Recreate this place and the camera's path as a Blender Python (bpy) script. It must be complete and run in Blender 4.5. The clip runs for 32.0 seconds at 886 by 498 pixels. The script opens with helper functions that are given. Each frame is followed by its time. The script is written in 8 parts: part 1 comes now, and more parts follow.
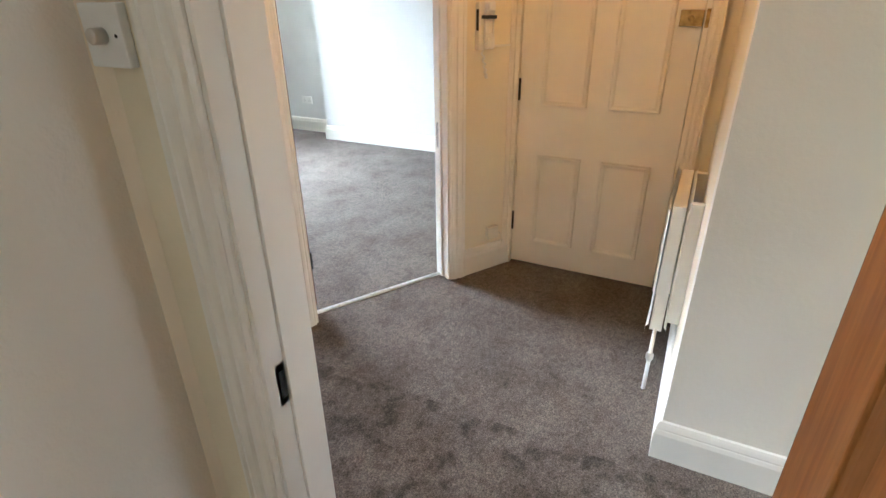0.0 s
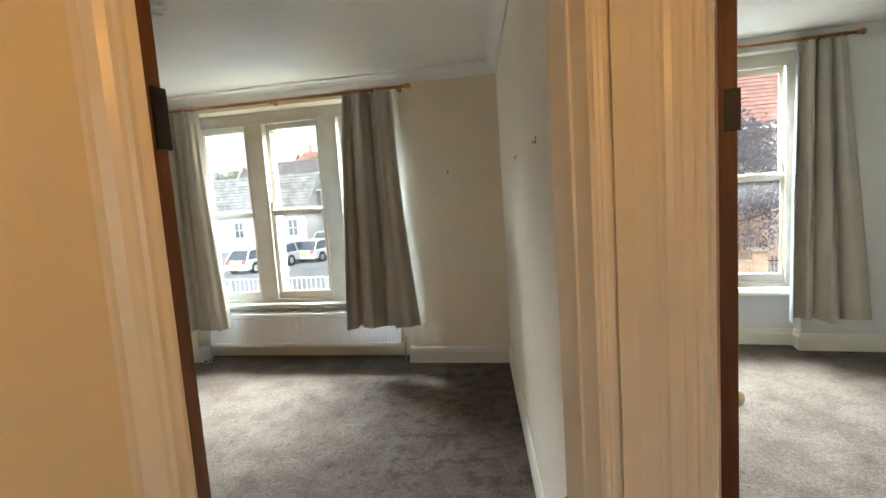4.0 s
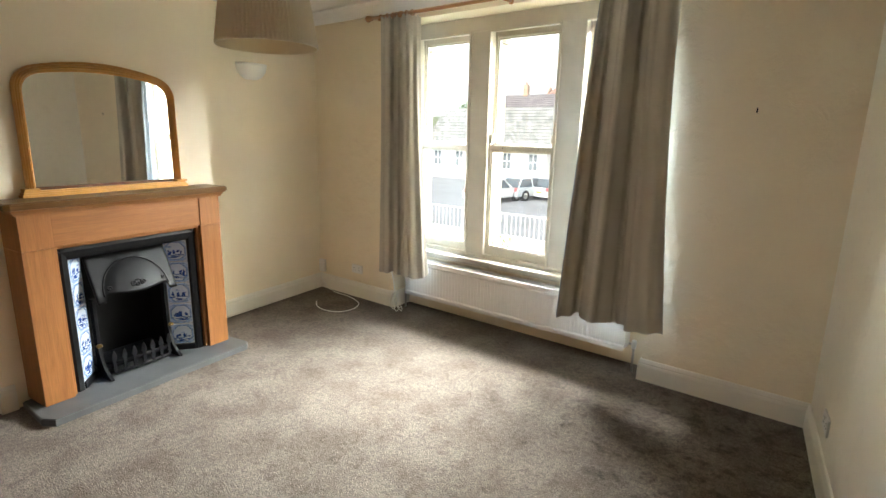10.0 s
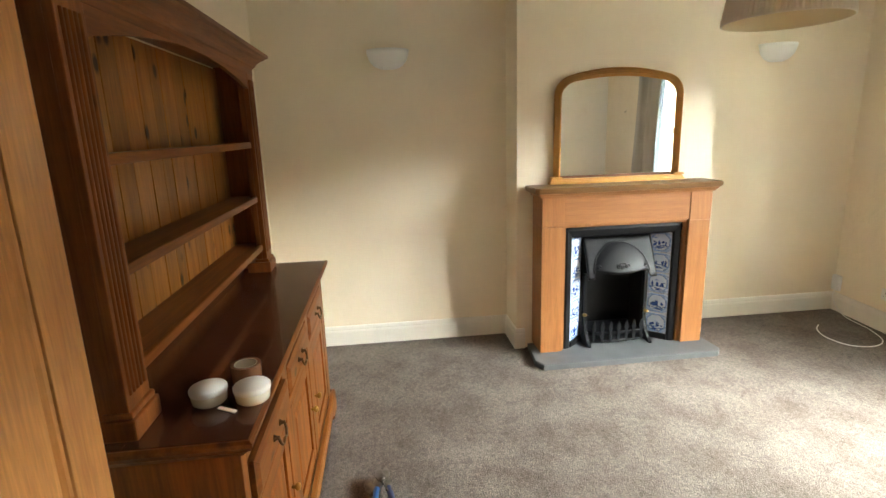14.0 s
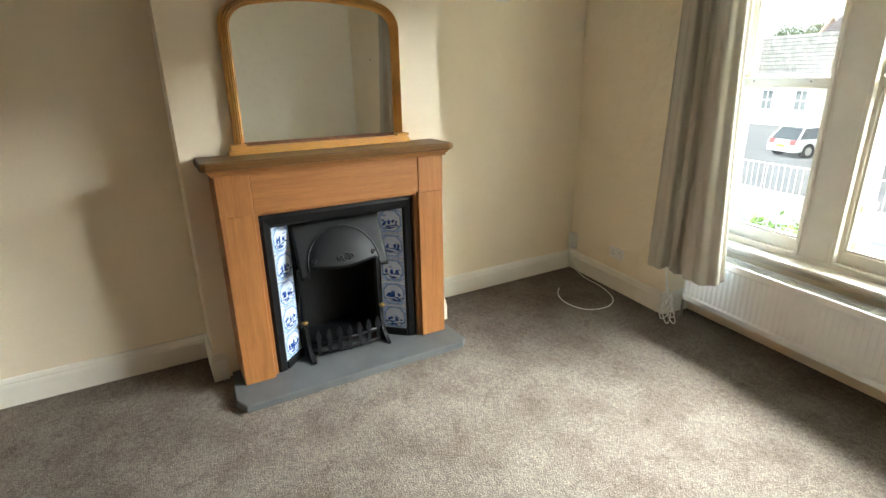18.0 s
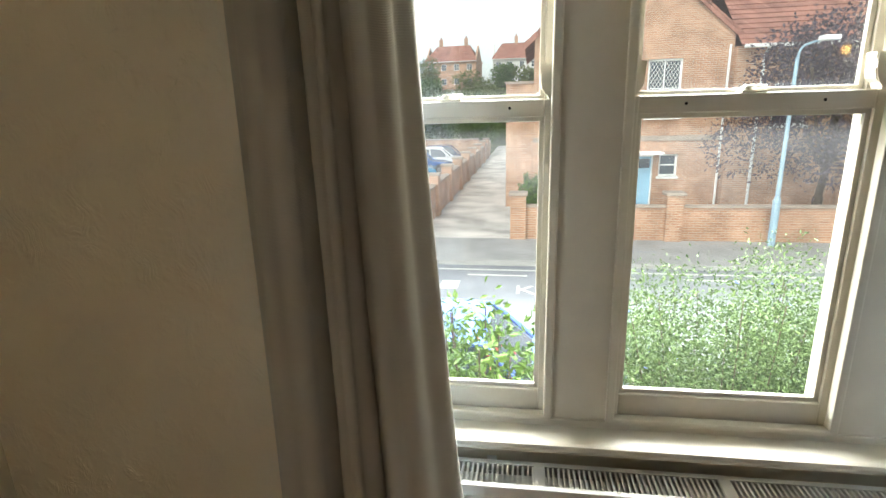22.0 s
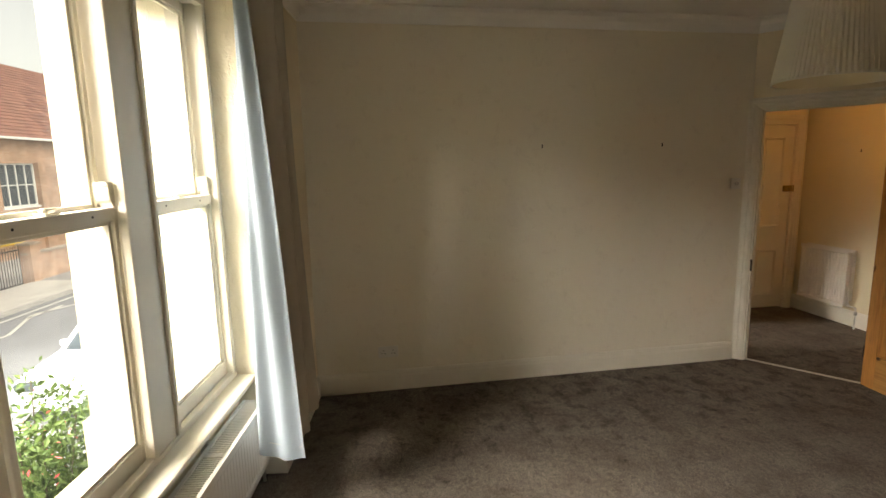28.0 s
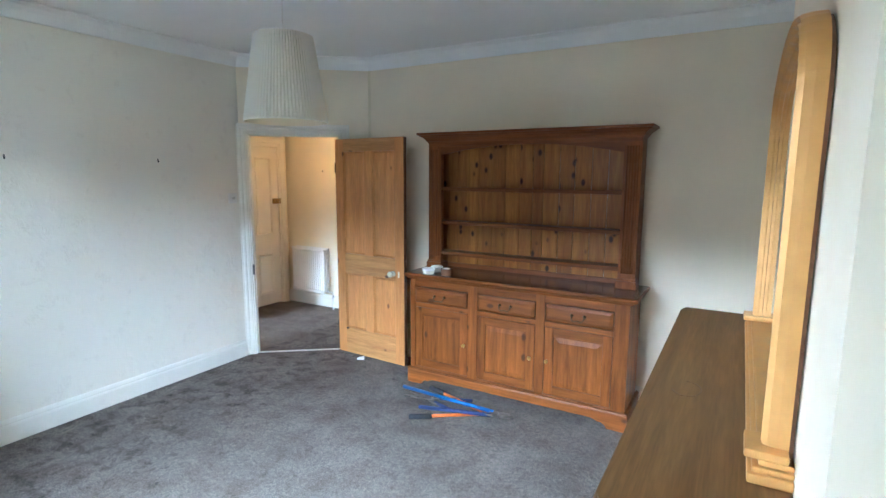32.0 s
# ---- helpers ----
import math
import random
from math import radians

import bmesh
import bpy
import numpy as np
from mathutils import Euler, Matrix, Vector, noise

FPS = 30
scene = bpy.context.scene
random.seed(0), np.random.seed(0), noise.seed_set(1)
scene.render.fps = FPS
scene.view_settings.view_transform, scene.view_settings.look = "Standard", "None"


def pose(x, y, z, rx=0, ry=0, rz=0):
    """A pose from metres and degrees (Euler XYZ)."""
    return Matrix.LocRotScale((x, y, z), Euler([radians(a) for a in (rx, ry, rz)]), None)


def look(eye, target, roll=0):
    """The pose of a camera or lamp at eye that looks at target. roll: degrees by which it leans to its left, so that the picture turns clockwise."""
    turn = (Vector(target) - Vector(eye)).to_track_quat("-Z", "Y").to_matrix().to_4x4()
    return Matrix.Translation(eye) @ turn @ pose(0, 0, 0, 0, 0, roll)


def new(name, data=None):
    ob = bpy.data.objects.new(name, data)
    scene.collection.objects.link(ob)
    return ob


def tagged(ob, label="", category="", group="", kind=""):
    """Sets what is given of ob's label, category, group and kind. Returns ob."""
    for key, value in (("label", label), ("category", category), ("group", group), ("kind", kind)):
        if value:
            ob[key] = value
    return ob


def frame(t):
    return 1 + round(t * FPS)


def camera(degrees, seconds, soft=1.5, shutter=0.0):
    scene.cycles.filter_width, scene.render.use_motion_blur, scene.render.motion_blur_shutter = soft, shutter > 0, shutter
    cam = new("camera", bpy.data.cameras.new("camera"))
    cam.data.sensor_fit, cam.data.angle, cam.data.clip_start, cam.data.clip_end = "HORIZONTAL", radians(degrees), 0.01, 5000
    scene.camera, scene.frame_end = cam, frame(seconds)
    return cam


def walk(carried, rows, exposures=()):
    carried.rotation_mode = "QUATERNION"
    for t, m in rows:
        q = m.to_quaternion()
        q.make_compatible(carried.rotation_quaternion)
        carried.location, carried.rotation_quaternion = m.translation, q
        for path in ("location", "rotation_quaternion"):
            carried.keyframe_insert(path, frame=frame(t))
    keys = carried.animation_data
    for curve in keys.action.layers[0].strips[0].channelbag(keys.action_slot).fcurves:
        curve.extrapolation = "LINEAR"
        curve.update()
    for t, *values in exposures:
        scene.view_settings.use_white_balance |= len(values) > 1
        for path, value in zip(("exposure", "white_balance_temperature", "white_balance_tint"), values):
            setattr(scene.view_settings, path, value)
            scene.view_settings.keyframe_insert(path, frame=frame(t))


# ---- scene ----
cam = camera(81.4, 32.0)
PATH = [
    (0, (0.05, 0.522, 1.408), (1.661, 1.328, 0.538), -0.6),
    (0.5, (0.347, 0.685, 1.37), (1.897, 1.597, 0.495), 0.4),
    (1, (0.6, 0.816, 1.405), (2.044, 1.906, 0.552), 1.0),
    (1.5, (0.818, 0.87, 1.379), (1.981, 2.207, 0.453), 1.2),
    (2, (0.992, 0.883, 1.359), (1.731, 2.392, 0.274), 2.0),
    (2.5, (1.074, 0.915, 1.341), (1.508, 2.508, 0.211), 2.1),
    (3, (1.133, 0.956, 1.379), (1.32, 2.694, 0.406), 0.1),
    (3.5, (1.184, 0.941, 1.52), (1.173, 2.847, 0.913), -2.7),
    (4, (1.212, 0.925, 1.6), (1.043, 2.906, 1.38), -3.9),
    (4.4, (1.267, 0.89, 1.649), (0.969, 2.866, 1.705), -4.4),
    (4.5, (1.283, 0.877, 1.651), (0.953, 2.847, 1.759), -4.4),
    (6.5, (1.307, 1.193, 1.589), (0.689, 3.053, 1.19), 0.6),
    (6.8, (1.231, 1.313, 1.568), (0.719, 3.184, 1.077), 1.4),
    (7, (1.198, 1.372, 1.566), (0.744, 3.246, 1.034), 1.9),
    (7.5, (1.149, 1.555, 1.597), (0.761, 3.416, 0.977), 2.6),
    (8, (1.111, 1.741, 1.608), (0.701, 3.602, 0.999), 2.0),
    (8.5, (1.058, 1.876, 1.609), (0.574, 3.724, 1.016), 1.4),
    (9, (0.984, 2.039, 1.604), (0.338, 3.849, 1.049), 1.4),
    (9.5, (0.943, 2.139, 1.603), (0.137, 3.906, 1.124), 1.7),
    (10, (0.932, 2.18, 1.604), (-0.065, 3.858, 1.17), 1.2),
    (10.5, (0.94, 2.247, 1.625), (-0.336, 3.728, 1.203), -0.3),
    (11, (0.918, 2.291, 1.643), (-0.574, 3.558, 1.23), -1.0),
    (11.5, (0.927, 2.314, 1.643), (-0.756, 3.32, 1.252), -1.2),
    (12, (0.934, 2.326, 1.635), (-0.886, 3.069, 1.269), -1.4),
    (12.4, (0.922, 2.33, 1.636), (-0.964, 2.898, 1.286), -1.5),
    (12.5, (0.928, 2.319, 1.638), (-0.968, 2.852, 1.291), -1.4),
    (13, (0.921, 2.302, 1.637), (-1.016, 2.67, 1.3), -1.0),
    (13.5, (0.95, 2.276, 1.626), (-0.999, 2.521, 1.252), -0.9),
    (15.5, (0.921, 2.415, 1.556), (-0.88, 2.771, 0.763), -2.9),
    (16, (0.926, 2.49, 1.562), (-0.809, 3.024, 0.722), -2.6),
    (16.5, (0.849, 2.579, 1.538), (-0.792, 3.337, 0.682), -2.2),
    (17, (0.655, 2.741, 1.525), (-0.901, 3.678, 0.689), -0.8),
    (17.5, (0.448, 2.884, 1.557), (-1.117, 3.873, 0.8), -0.3),
    (18, (0.199, 3.066, 1.564), (-1.448, 4.004, 0.927), -1.0),
    (18.5, (-0.032, 3.257, 1.562), (-1.701, 4.197, 0.987), -1.4),
    (19, (-0.279, 3.484, 1.576), (-1.839, 4.563, 0.943), -1.4),
    (19.5, (-0.541, 3.622, 1.531), (-1.86, 4.967, 0.859), -0.1),
    (20, (-0.749, 3.87, 1.507), (-1.833, 5.391, 0.793), 0.4),
    (20.5, (-0.943, 4.103, 1.482), (-1.776, 5.774, 0.766), 1.2),
    (21, (-1.144, 4.25, 1.468), (-1.697, 6.072, 0.853), 1.1),
    (21.5, (-1.27, 4.467, 1.485), (-1.584, 6.361, 0.927), -1.0),
    (22, (-1.414, 4.694, 1.508), (-1.48, 6.623, 0.985), -1.6),
    (22.5, (-1.577, 4.831, 1.453), (-1.385, 6.764, 0.976), -2.0),
    (23, (-1.757, 4.959, 1.452), (-1.227, 6.823, 0.961), -2.0),
    (23.5, (-1.865, 5.132, 1.432), (-0.991, 6.851, 0.902), -1.6),
    (24, (-1.964, 5.284, 1.428), (-0.788, 6.819, 0.916), -1.3),
    (24.5, (-2.077, 5.366, 1.414), (-0.679, 6.709, 0.92), -1.4),
    (26.5, (-2.239, 5.216, 1.685), (-0.342, 5.644, 1.217), -2.0),
    (27.5, (-2.238, 5.202, 1.672), (-0.275, 5.115, 1.303), -1.3),
    (28, (-2.273, 5.195, 1.645), (-0.323, 4.889, 1.325), -1.1),
    (28.5, (-2.291, 5.234, 1.628), (-0.392, 4.675, 1.34), -1.2),
    (29, (-2.316, 5.273, 1.643), (-0.509, 4.465, 1.359), -1.0),
    (29.5, (-2.336, 5.289, 1.652), (-0.643, 4.266, 1.361), -0.7),
    (30, (-2.355, 5.295, 1.657), (-0.789, 4.086, 1.362), -0.4),
    (30.5, (-2.377, 5.301, 1.666), (-0.95, 3.931, 1.373), -0.1),
    (31, (-2.392, 5.308, 1.672), (-1.106, 3.805, 1.379), 0.3),
    (31.5, (-2.427, 5.29, 1.676), (-1.287, 3.672, 1.387), 0.2),
    (32, (-2.459, 5.272, 1.68), (-1.47, 3.557, 1.392), 0.3),
]

# ==== body ====
EXPO = [(0.0, 2.6, 5250, 6), (1.0, 2.35, 5050, 7), (2.0, 2.35, 5200, 8), (3.0, 2.2, 5200, 6), (4.0, 1.75, 6200, 5), (7.0, 2.2, 5000, 4), (8.0, 2.2, 6100, 6), (9.0, 2.0, 6400, 5), (11.0, 2.05, 6800, 7), (12.0, 2.2, 6700, 6), (13.0, 2.6, 6900, 6), (16.0, 2.25, 5800, 2), (17.0, 2.1, 6100, 3), (18.0, 1.9, 6500, 3), (20.0, 1.75, 6300, 5), (22.0, 0.9, 6500, 6), (23.0, 0.9, 6300, 6), (24.0, 0.55, 6600, 8), (26.5, 0.8, 6200, 9), (28.0, 0.75, 8000, 10), (29.0, 1.5, 8200, 11), (30.0, 2.65, 4950, 2), (31.0, 2.7, 4750, 3), (32.0, 2.5, 4650, 2)]
walk(cam, [(t, look(eye, target, roll)) for t, eye, target, roll in PATH], exposures=EXPO)

# ---- world and light ----
world = bpy.data.worlds.new("sky")
scene.world = world
world.use_nodes = True
wn = world.node_tree
sky = wn.nodes.new("ShaderNodeTexSky")
sky.sky_type = "NISHITA"
sky.sun_disc = False
sky.sun_elevation, sky.sun_rotation = radians(52), radians(200)
sky.air_density, sky.dust_density, sky.ozone_density = 1.0, 3.0, 0.6
wn.nodes["Background"].inputs[1].default_value = 0.15
haze = wn.nodes.new("ShaderNodeHueSaturation")
haze.inputs["Saturation"].default_value, haze.inputs["Value"].default_value = 0.35, 1.05
wn.links.new(sky.outputs[0], haze.inputs["Color"])
wn.links.new(haze.outputs[0], wn.nodes["Background"].inputs[0])

sun = new("sun", bpy.data.lights.new("sun", "SUN"))
sun.data.energy, sun.data.angle, sun.data.color = 0.55, radians(12), (1.0, 0.96, 0.9)
sun.matrix_world = look((-20, -50, 60), (0, 0, 0))

# outdoor area lamps added to strengthen the sky's light on the two windows
# lobby and passage lamps are unseen fills set in made-up openings
for name, place, aim, w, h, power in (("window_sky_fill", (0.4, 12.2, 5.9), (0.3, 5.8, 1.6), 17.0, 4.4, 8900), ("side_sky_fill", (-14.0, 11.0, 3.2), (-0.7, 5.8, 1.6), 11.5, 5.0, 1700), ("lobby_fill", (-0.6, -1.5, 1.45), (0.4, 1.4, 1.2), 1.5, 1.2, 1.9), ("passage_fill", (1.12, -1.5, 1.45), (1.3, 0.4, 0.9), 0.5, 1.2, 0.5)):
    lamp = new(name, bpy.data.lights.new(name, "AREA"))
    lamp.data.shape, lamp.data.size, lamp.data.size_y, lamp.data.energy, lamp.data.color = "RECTANGLE", w, h, power, (1.0, 0.82, 0.64) if name == "lobby_fill" else (0.96, 0.98, 1.0)
    lamp.matrix_world = look(place, aim)

HALL_BULB = new("hall_light", bpy.data.lights.new("hall_light", "POINT"))
HALL_BULB.data.energy, HALL_BULB.data.color, HALL_BULB.data.shadow_soft_size = 2.4, (1.0, 0.45, 0.11), 0.05
HALL_BULB.location = (1.55, 1.0, 2.0)


# ---- materials ----
def mat(name, color, rough=0.6, metal=0.0, noise_scale=0.0, noise_amount=0.12, bump_scale=0.0, bump=0.0,
        fine_scale=0.0, fine=0.0, spec=0.5, coat=0.0, sheen=0.0, detail=4.0, rough_var=0.0):
    """A principled material with colour variation at one scale and relief at up to two."""
    m = bpy.data.materials.new(name)
    m.use_nodes = True
    nt = m.node_tree
    b = nt.nodes["Principled BSDF"]
    b.inputs["Base Color"].default_value = (*color, 1)
    b.inputs["Roughness"].default_value = rough
    b.inputs["Metallic"].default_value = metal
    b.inputs["Specular IOR Level"].default_value = spec
    b.inputs["Coat Weight"].default_value = coat
    b.inputs["Sheen Weight"].default_value = sheen
    pos = nt.nodes.new("ShaderNodeNewGeometry").outputs["Position"]
    if noise_scale:
        n = nt.nodes.new("ShaderNodeTexNoise")
        n.inputs["Scale"].default_value, n.inputs["Detail"].default_value = noise_scale, detail
        nt.links.new(pos, n.inputs["Vector"])
        r = nt.nodes.new("ShaderNodeMapRange")
        r.inputs["From Min"].default_value, r.inputs["From Max"].default_value = 0.3, 0.7
        r.inputs["To Min"].default_value, r.inputs["To Max"].default_value = 1 - noise_amount, 1 + noise_amount
        nt.links.new(n.outputs["Fac"], r.inputs["Value"])
        mul = nt.nodes.new("ShaderNodeMix")
        mul.data_type, mul.blend_type = "RGBA", "MULTIPLY"
        mul.inputs["Factor"].default_value = 1
        mul.inputs["A"].default_value = (*color, 1)
        nt.links.new(r.outputs[0], mul.inputs["B"])
        nt.links.new(mul.outputs["Result"], b.inputs["Base Color"])
        if rough_var:
            r2 = nt.nodes.new("ShaderNodeMapRange")
            r2.inputs["From Min"].default_value, r2.inputs["From Max"].default_value = 0.3, 0.7
            r2.inputs["To Min"].default_value, r2.inputs["To Max"].default_value = rough - rough_var, rough + rough_var
            nt.links.new(n.outputs["Fac"], r2.inputs["Value"])
            nt.links.new(r2.outputs[0], b.inputs["Roughness"])
    last = None
    for scale, amount in ((bump_scale, bump), (fine_scale, fine)):
        if not scale:
            continue
        n = nt.nodes.new("ShaderNodeTexNoise")
        n.inputs["Scale"].default_value, n.inputs["Detail"].default_value = scale, 3
        nt.links.new(pos, n.inputs["Vector"])
        bp = nt.nodes.new("ShaderNodeBump")
        bp.inputs["Strength"].default_value, bp.inputs["Distance"].default_value = 1.0, amount
        nt.links.new(n.outputs["Fac"], bp.inputs["Height"])
        if last:
            nt.links.new(last.outputs[0], bp.inputs["Normal"])
        last = bp
        nt.links.new(bp.outputs[0], b.inputs["Normal"])
    return m


def nodes_of(m):
    nt = m.node_tree
    return nt, nt.nodes["Principled BSDF"]


def node(nt, kind, **values):
    n = nt.nodes.new(kind)
    for key, v in values.items():
        n.inputs[key.replace("_", " ")].default_value = v
    return n


def ramp(nt, fac, stops):
    r = nt.nodes.new("ShaderNodeValToRGB")
    e = r.color_ramp.elements
    while len(e) < len(stops):
        e.new(0.5)
    for el, (p, c) in zip(e, stops):
        el.position, el.color = p, (*c, 1)
    nt.links.new(fac, r.inputs[0])
    return r.outputs[0]


def embossed(name, color, depth, scale=19.0, worn=(0.6, 0.55, 0.45), mottle=0.0):
    """Painted wallpaper with a combed, swirling plaster relief."""
    m = mat(name, color, rough=0.5, noise_scale=2.2, noise_amount=0.035)
    nt, b = nodes_of(m)
    pos = nt.nodes.new("ShaderNodeNewGeometry").outputs["Position"]
    warp = node(nt, "ShaderNodeTexNoise", Scale=5.0, Detail=2.0)
    nt.links.new(pos, warp.inputs["Vector"])
    add = nt.nodes.new("ShaderNodeVectorMath")
    add.operation = "MULTIPLY_ADD"
    add.inputs[1].default_value = (0.34, 0.34, 0.34)
    nt.links.new(warp.outputs["Color"], add.inputs[0])
    nt.links.new(pos, add.inputs[2])
    mp = nt.nodes.new("ShaderNodeMapping")
    mp.inputs["Scale"].default_value = (4.6, 4.6, 1.0)
    nt.links.new(add.outputs[0], mp.inputs["Vector"])
    comb = node(nt, "ShaderNodeTexNoise", Scale=scale, Detail=2.0, Roughness=0.45)
    nt.links.new(mp.outputs[0], comb.inputs["Vector"])
    patch = node(nt, "ShaderNodeTexNoise", Scale=11.0, Detail=3.0)
    nt.links.new(pos, patch.inputs["Vector"])
    pr = nt.nodes.new("ShaderNodeMapRange")
    pr.inputs["From Min"].default_value, pr.inputs["From Max"].default_value = 0.44, 0.66
    nt.links.new(patch.outputs["Fac"], pr.inputs["Value"])
    mul = nt.nodes.new("ShaderNodeMath")
    mul.operation = "MULTIPLY"
    nt.links.new(comb.outputs["Fac"], mul.inputs[0])
    nt.links.new(pr.outputs[0], mul.inputs[1])
    bp = nt.nodes.new("ShaderNodeBump")
    bp.inputs["Strength"].default_value, bp.inputs["Distance"].default_value = 1.0, depth
    nt.links.new(mul.outputs[0], bp.inputs["Height"])
    nt.links.new(bp.outputs[0], b.inputs["Normal"])
    if mottle:
        # browner tone, passed as worn, mixed in where the combed strokes stand high
        mr = nt.nodes.new("ShaderNodeMapRange")
        for key, v in (("From Min", 0.38), ("From Max", 0.6), ("To Min", 0.0), ("To Max", mottle)):
            mr.inputs[key].default_value = v
        nt.links.new(mul.outputs[0], mr.inputs["Value"])
        mx = nt.nodes.new("ShaderNodeMix")
        mx.data_type = "RGBA"
        nt.links.new(mr.outputs[0], mx.inputs["Factor"])
        mx.inputs["A"].default_value, mx.inputs["B"].default_value = (*color, 1), (*worn, 1)
        nt.links.new(mx.outputs["Result"], b.inputs["Base Color"])
    return m


def wood(name, light, dark, rough=0.4, axis=2, rings=5.0, knots=True, coat=0.0, stretch=14.0, per_piece=0.25, knot_color=(0.07, 0.025, 0.01), knot_share=0.3, knot_size=1.0):
    """Sawn softwood: grain drawn out along one axis of the piece, darker knots, and a tone of its own for each piece."""
    m = mat(name, light, rough=rough, coat=coat)
    nt, b = nodes_of(m)
    tc = nt.nodes.new("ShaderNodeTexCoord").outputs["Object"]
    info = nt.nodes.new("ShaderNodeObjectInfo")
    off = nt.nodes.new("ShaderNodeVectorMath")
    off.operation = "MULTIPLY_ADD"
    off.inputs[1].default_value = (0, 0, 0)
    comb = nt.nodes.new("ShaderNodeCombineXYZ")
    for k, f in enumerate((7.0, 5.0, 11.0)):
        mm = nt.nodes.new("ShaderNodeMath")
        mm.operation = "MULTIPLY"
        mm.inputs[1].default_value = f
        nt.links.new(info.outputs["Random"], mm.inputs[0])
        nt.links.new(mm.outputs[0], comb.inputs[k])
    add = nt.nodes.new("ShaderNodeVectorMath")
    nt.links.new(tc, add.inputs[0])
    nt.links.new(comb.outputs[0], add.inputs[1])
    sc = [stretch, stretch, stretch]
    sc[axis] = 1.0
    mp = nt.nodes.new("ShaderNodeMapping")
    mp.inputs["Scale"].default_value = sc
    nt.links.new(add.outputs[0], mp.inputs["Vector"])
    g = node(nt, "ShaderNodeTexNoise", Scale=1.6, Detail=5.0, Roughness=0.6, Distortion=0.6)
    nt.links.new(mp.outputs[0], g.inputs["Vector"])
    fineg = node(nt, "ShaderNodeTexNoise", Scale=rings * 2.2, Detail=3.0, Distortion=0.3)
    nt.links.new(mp.outputs[0], fineg.inputs["Vector"])
    mid = [(a + c) / 2 for a, c in zip(light, dark)]
    col = ramp(nt, g.outputs["Fac"], [(0.3, dark), (0.5, mid), (0.68, light)])
    mixf = nt.nodes.new("ShaderNodeMix")
    mixf.data_type, mixf.blend_type = "RGBA", "MULTIPLY"
    mixf.inputs["Factor"].default_value = 0.35
    nt.links.new(col, mixf.inputs["A"])
    fr = nt.nodes.new("ShaderNodeMapRange")
    fr.inputs["From Min"].default_value, fr.inputs["From Max"].default_value = 0.35, 0.65
    fr.inputs["To Min"].default_value, fr.inputs["To Max"].default_value = 0.6, 1.15
    nt.links.new(fineg.outputs["Fac"], fr.inputs["Value"])
    nt.links.new(fr.outputs[0], mixf.inputs["B"])
    tone = nt.nodes.new("ShaderNodeMapRange")
    tone.inputs["To Min"].default_value, tone.inputs["To Max"].default_value = 1 - per_piece, 1 + per_piece * 0.6
    nt.links.new(info.outputs["Random"], tone.inputs["Value"])
    mt = nt.nodes.new("ShaderNodeMix")
    mt.data_type, mt.blend_type = "RGBA", "MULTIPLY"
    mt.inputs["Factor"].default_value = 1
    nt.links.new(mixf.outputs["Result"], mt.inputs["A"])
    nt.links.new(tone.outputs[0], mt.inputs["B"])
    out = mt.outputs["Result"]
    if knots:
        ks = [11.0, 11.0, 11.0]
        ks[axis] = 6.5
        mk = nt.nodes.new("ShaderNodeMapping")
        mk.inputs["Scale"].default_value = ks
        nt.links.new(add.outputs[0], mk.inputs["Vector"])
        v = node(nt, "ShaderNodeTexVoronoi", Scale=1.0, Randomness=1.0)
        nt.links.new(mk.outputs[0], v.inputs["Vector"])
        kr = nt.nodes.new("ShaderNodeMapRange")
        kr.inputs["From Min"].default_value, kr.inputs["From Max"].default_value = 0.1 * knot_size, 0.19 * knot_size
        kr.inputs["To Min"].default_value, kr.inputs["To Max"].default_value = 1.0, 0.0
        nt.links.new(v.outputs["Distance"], kr.inputs["Value"])
        # only some of the cells hold a knot
        sep = nt.nodes.new("ShaderNodeSeparateColor")
        nt.links.new(v.outputs["Color"], sep.inputs[0])
        some = nt.nodes.new("ShaderNodeMath")
        some.operation, some.inputs[1].default_value = "LESS_THAN", knot_share
        nt.links.new(sep.outputs[0], some.inputs[0])
        share = nt.nodes.new("ShaderNodeMath")
        share.operation = "MULTIPLY"
        nt.links.new(kr.outputs[0], share.inputs[0])
        nt.links.new(some.outputs[0], share.inputs[1])
        mkx = nt.nodes.new("ShaderNodeMix")
        mkx.data_type = "RGBA"
        nt.links.new(share.outputs[0], mkx.inputs["Factor"])
        nt.links.new(out, mkx.inputs["A"])
        mkx.inputs["B"].default_value = (*knot_color, 1)
        out = mkx.outputs["Result"]
    nt.links.new(out, b.inputs["Base Color"])
    bp = nt.nodes.new("ShaderNodeBump")
    bp.inputs["Strength"].default_value, bp.inputs["Distance"].default_value = 0.5, 0.0006
    nt.links.new(fineg.outputs["Fac"], bp.inputs["Height"])
    nt.links.new(bp.outputs[0], b.inputs["Normal"])
    return m


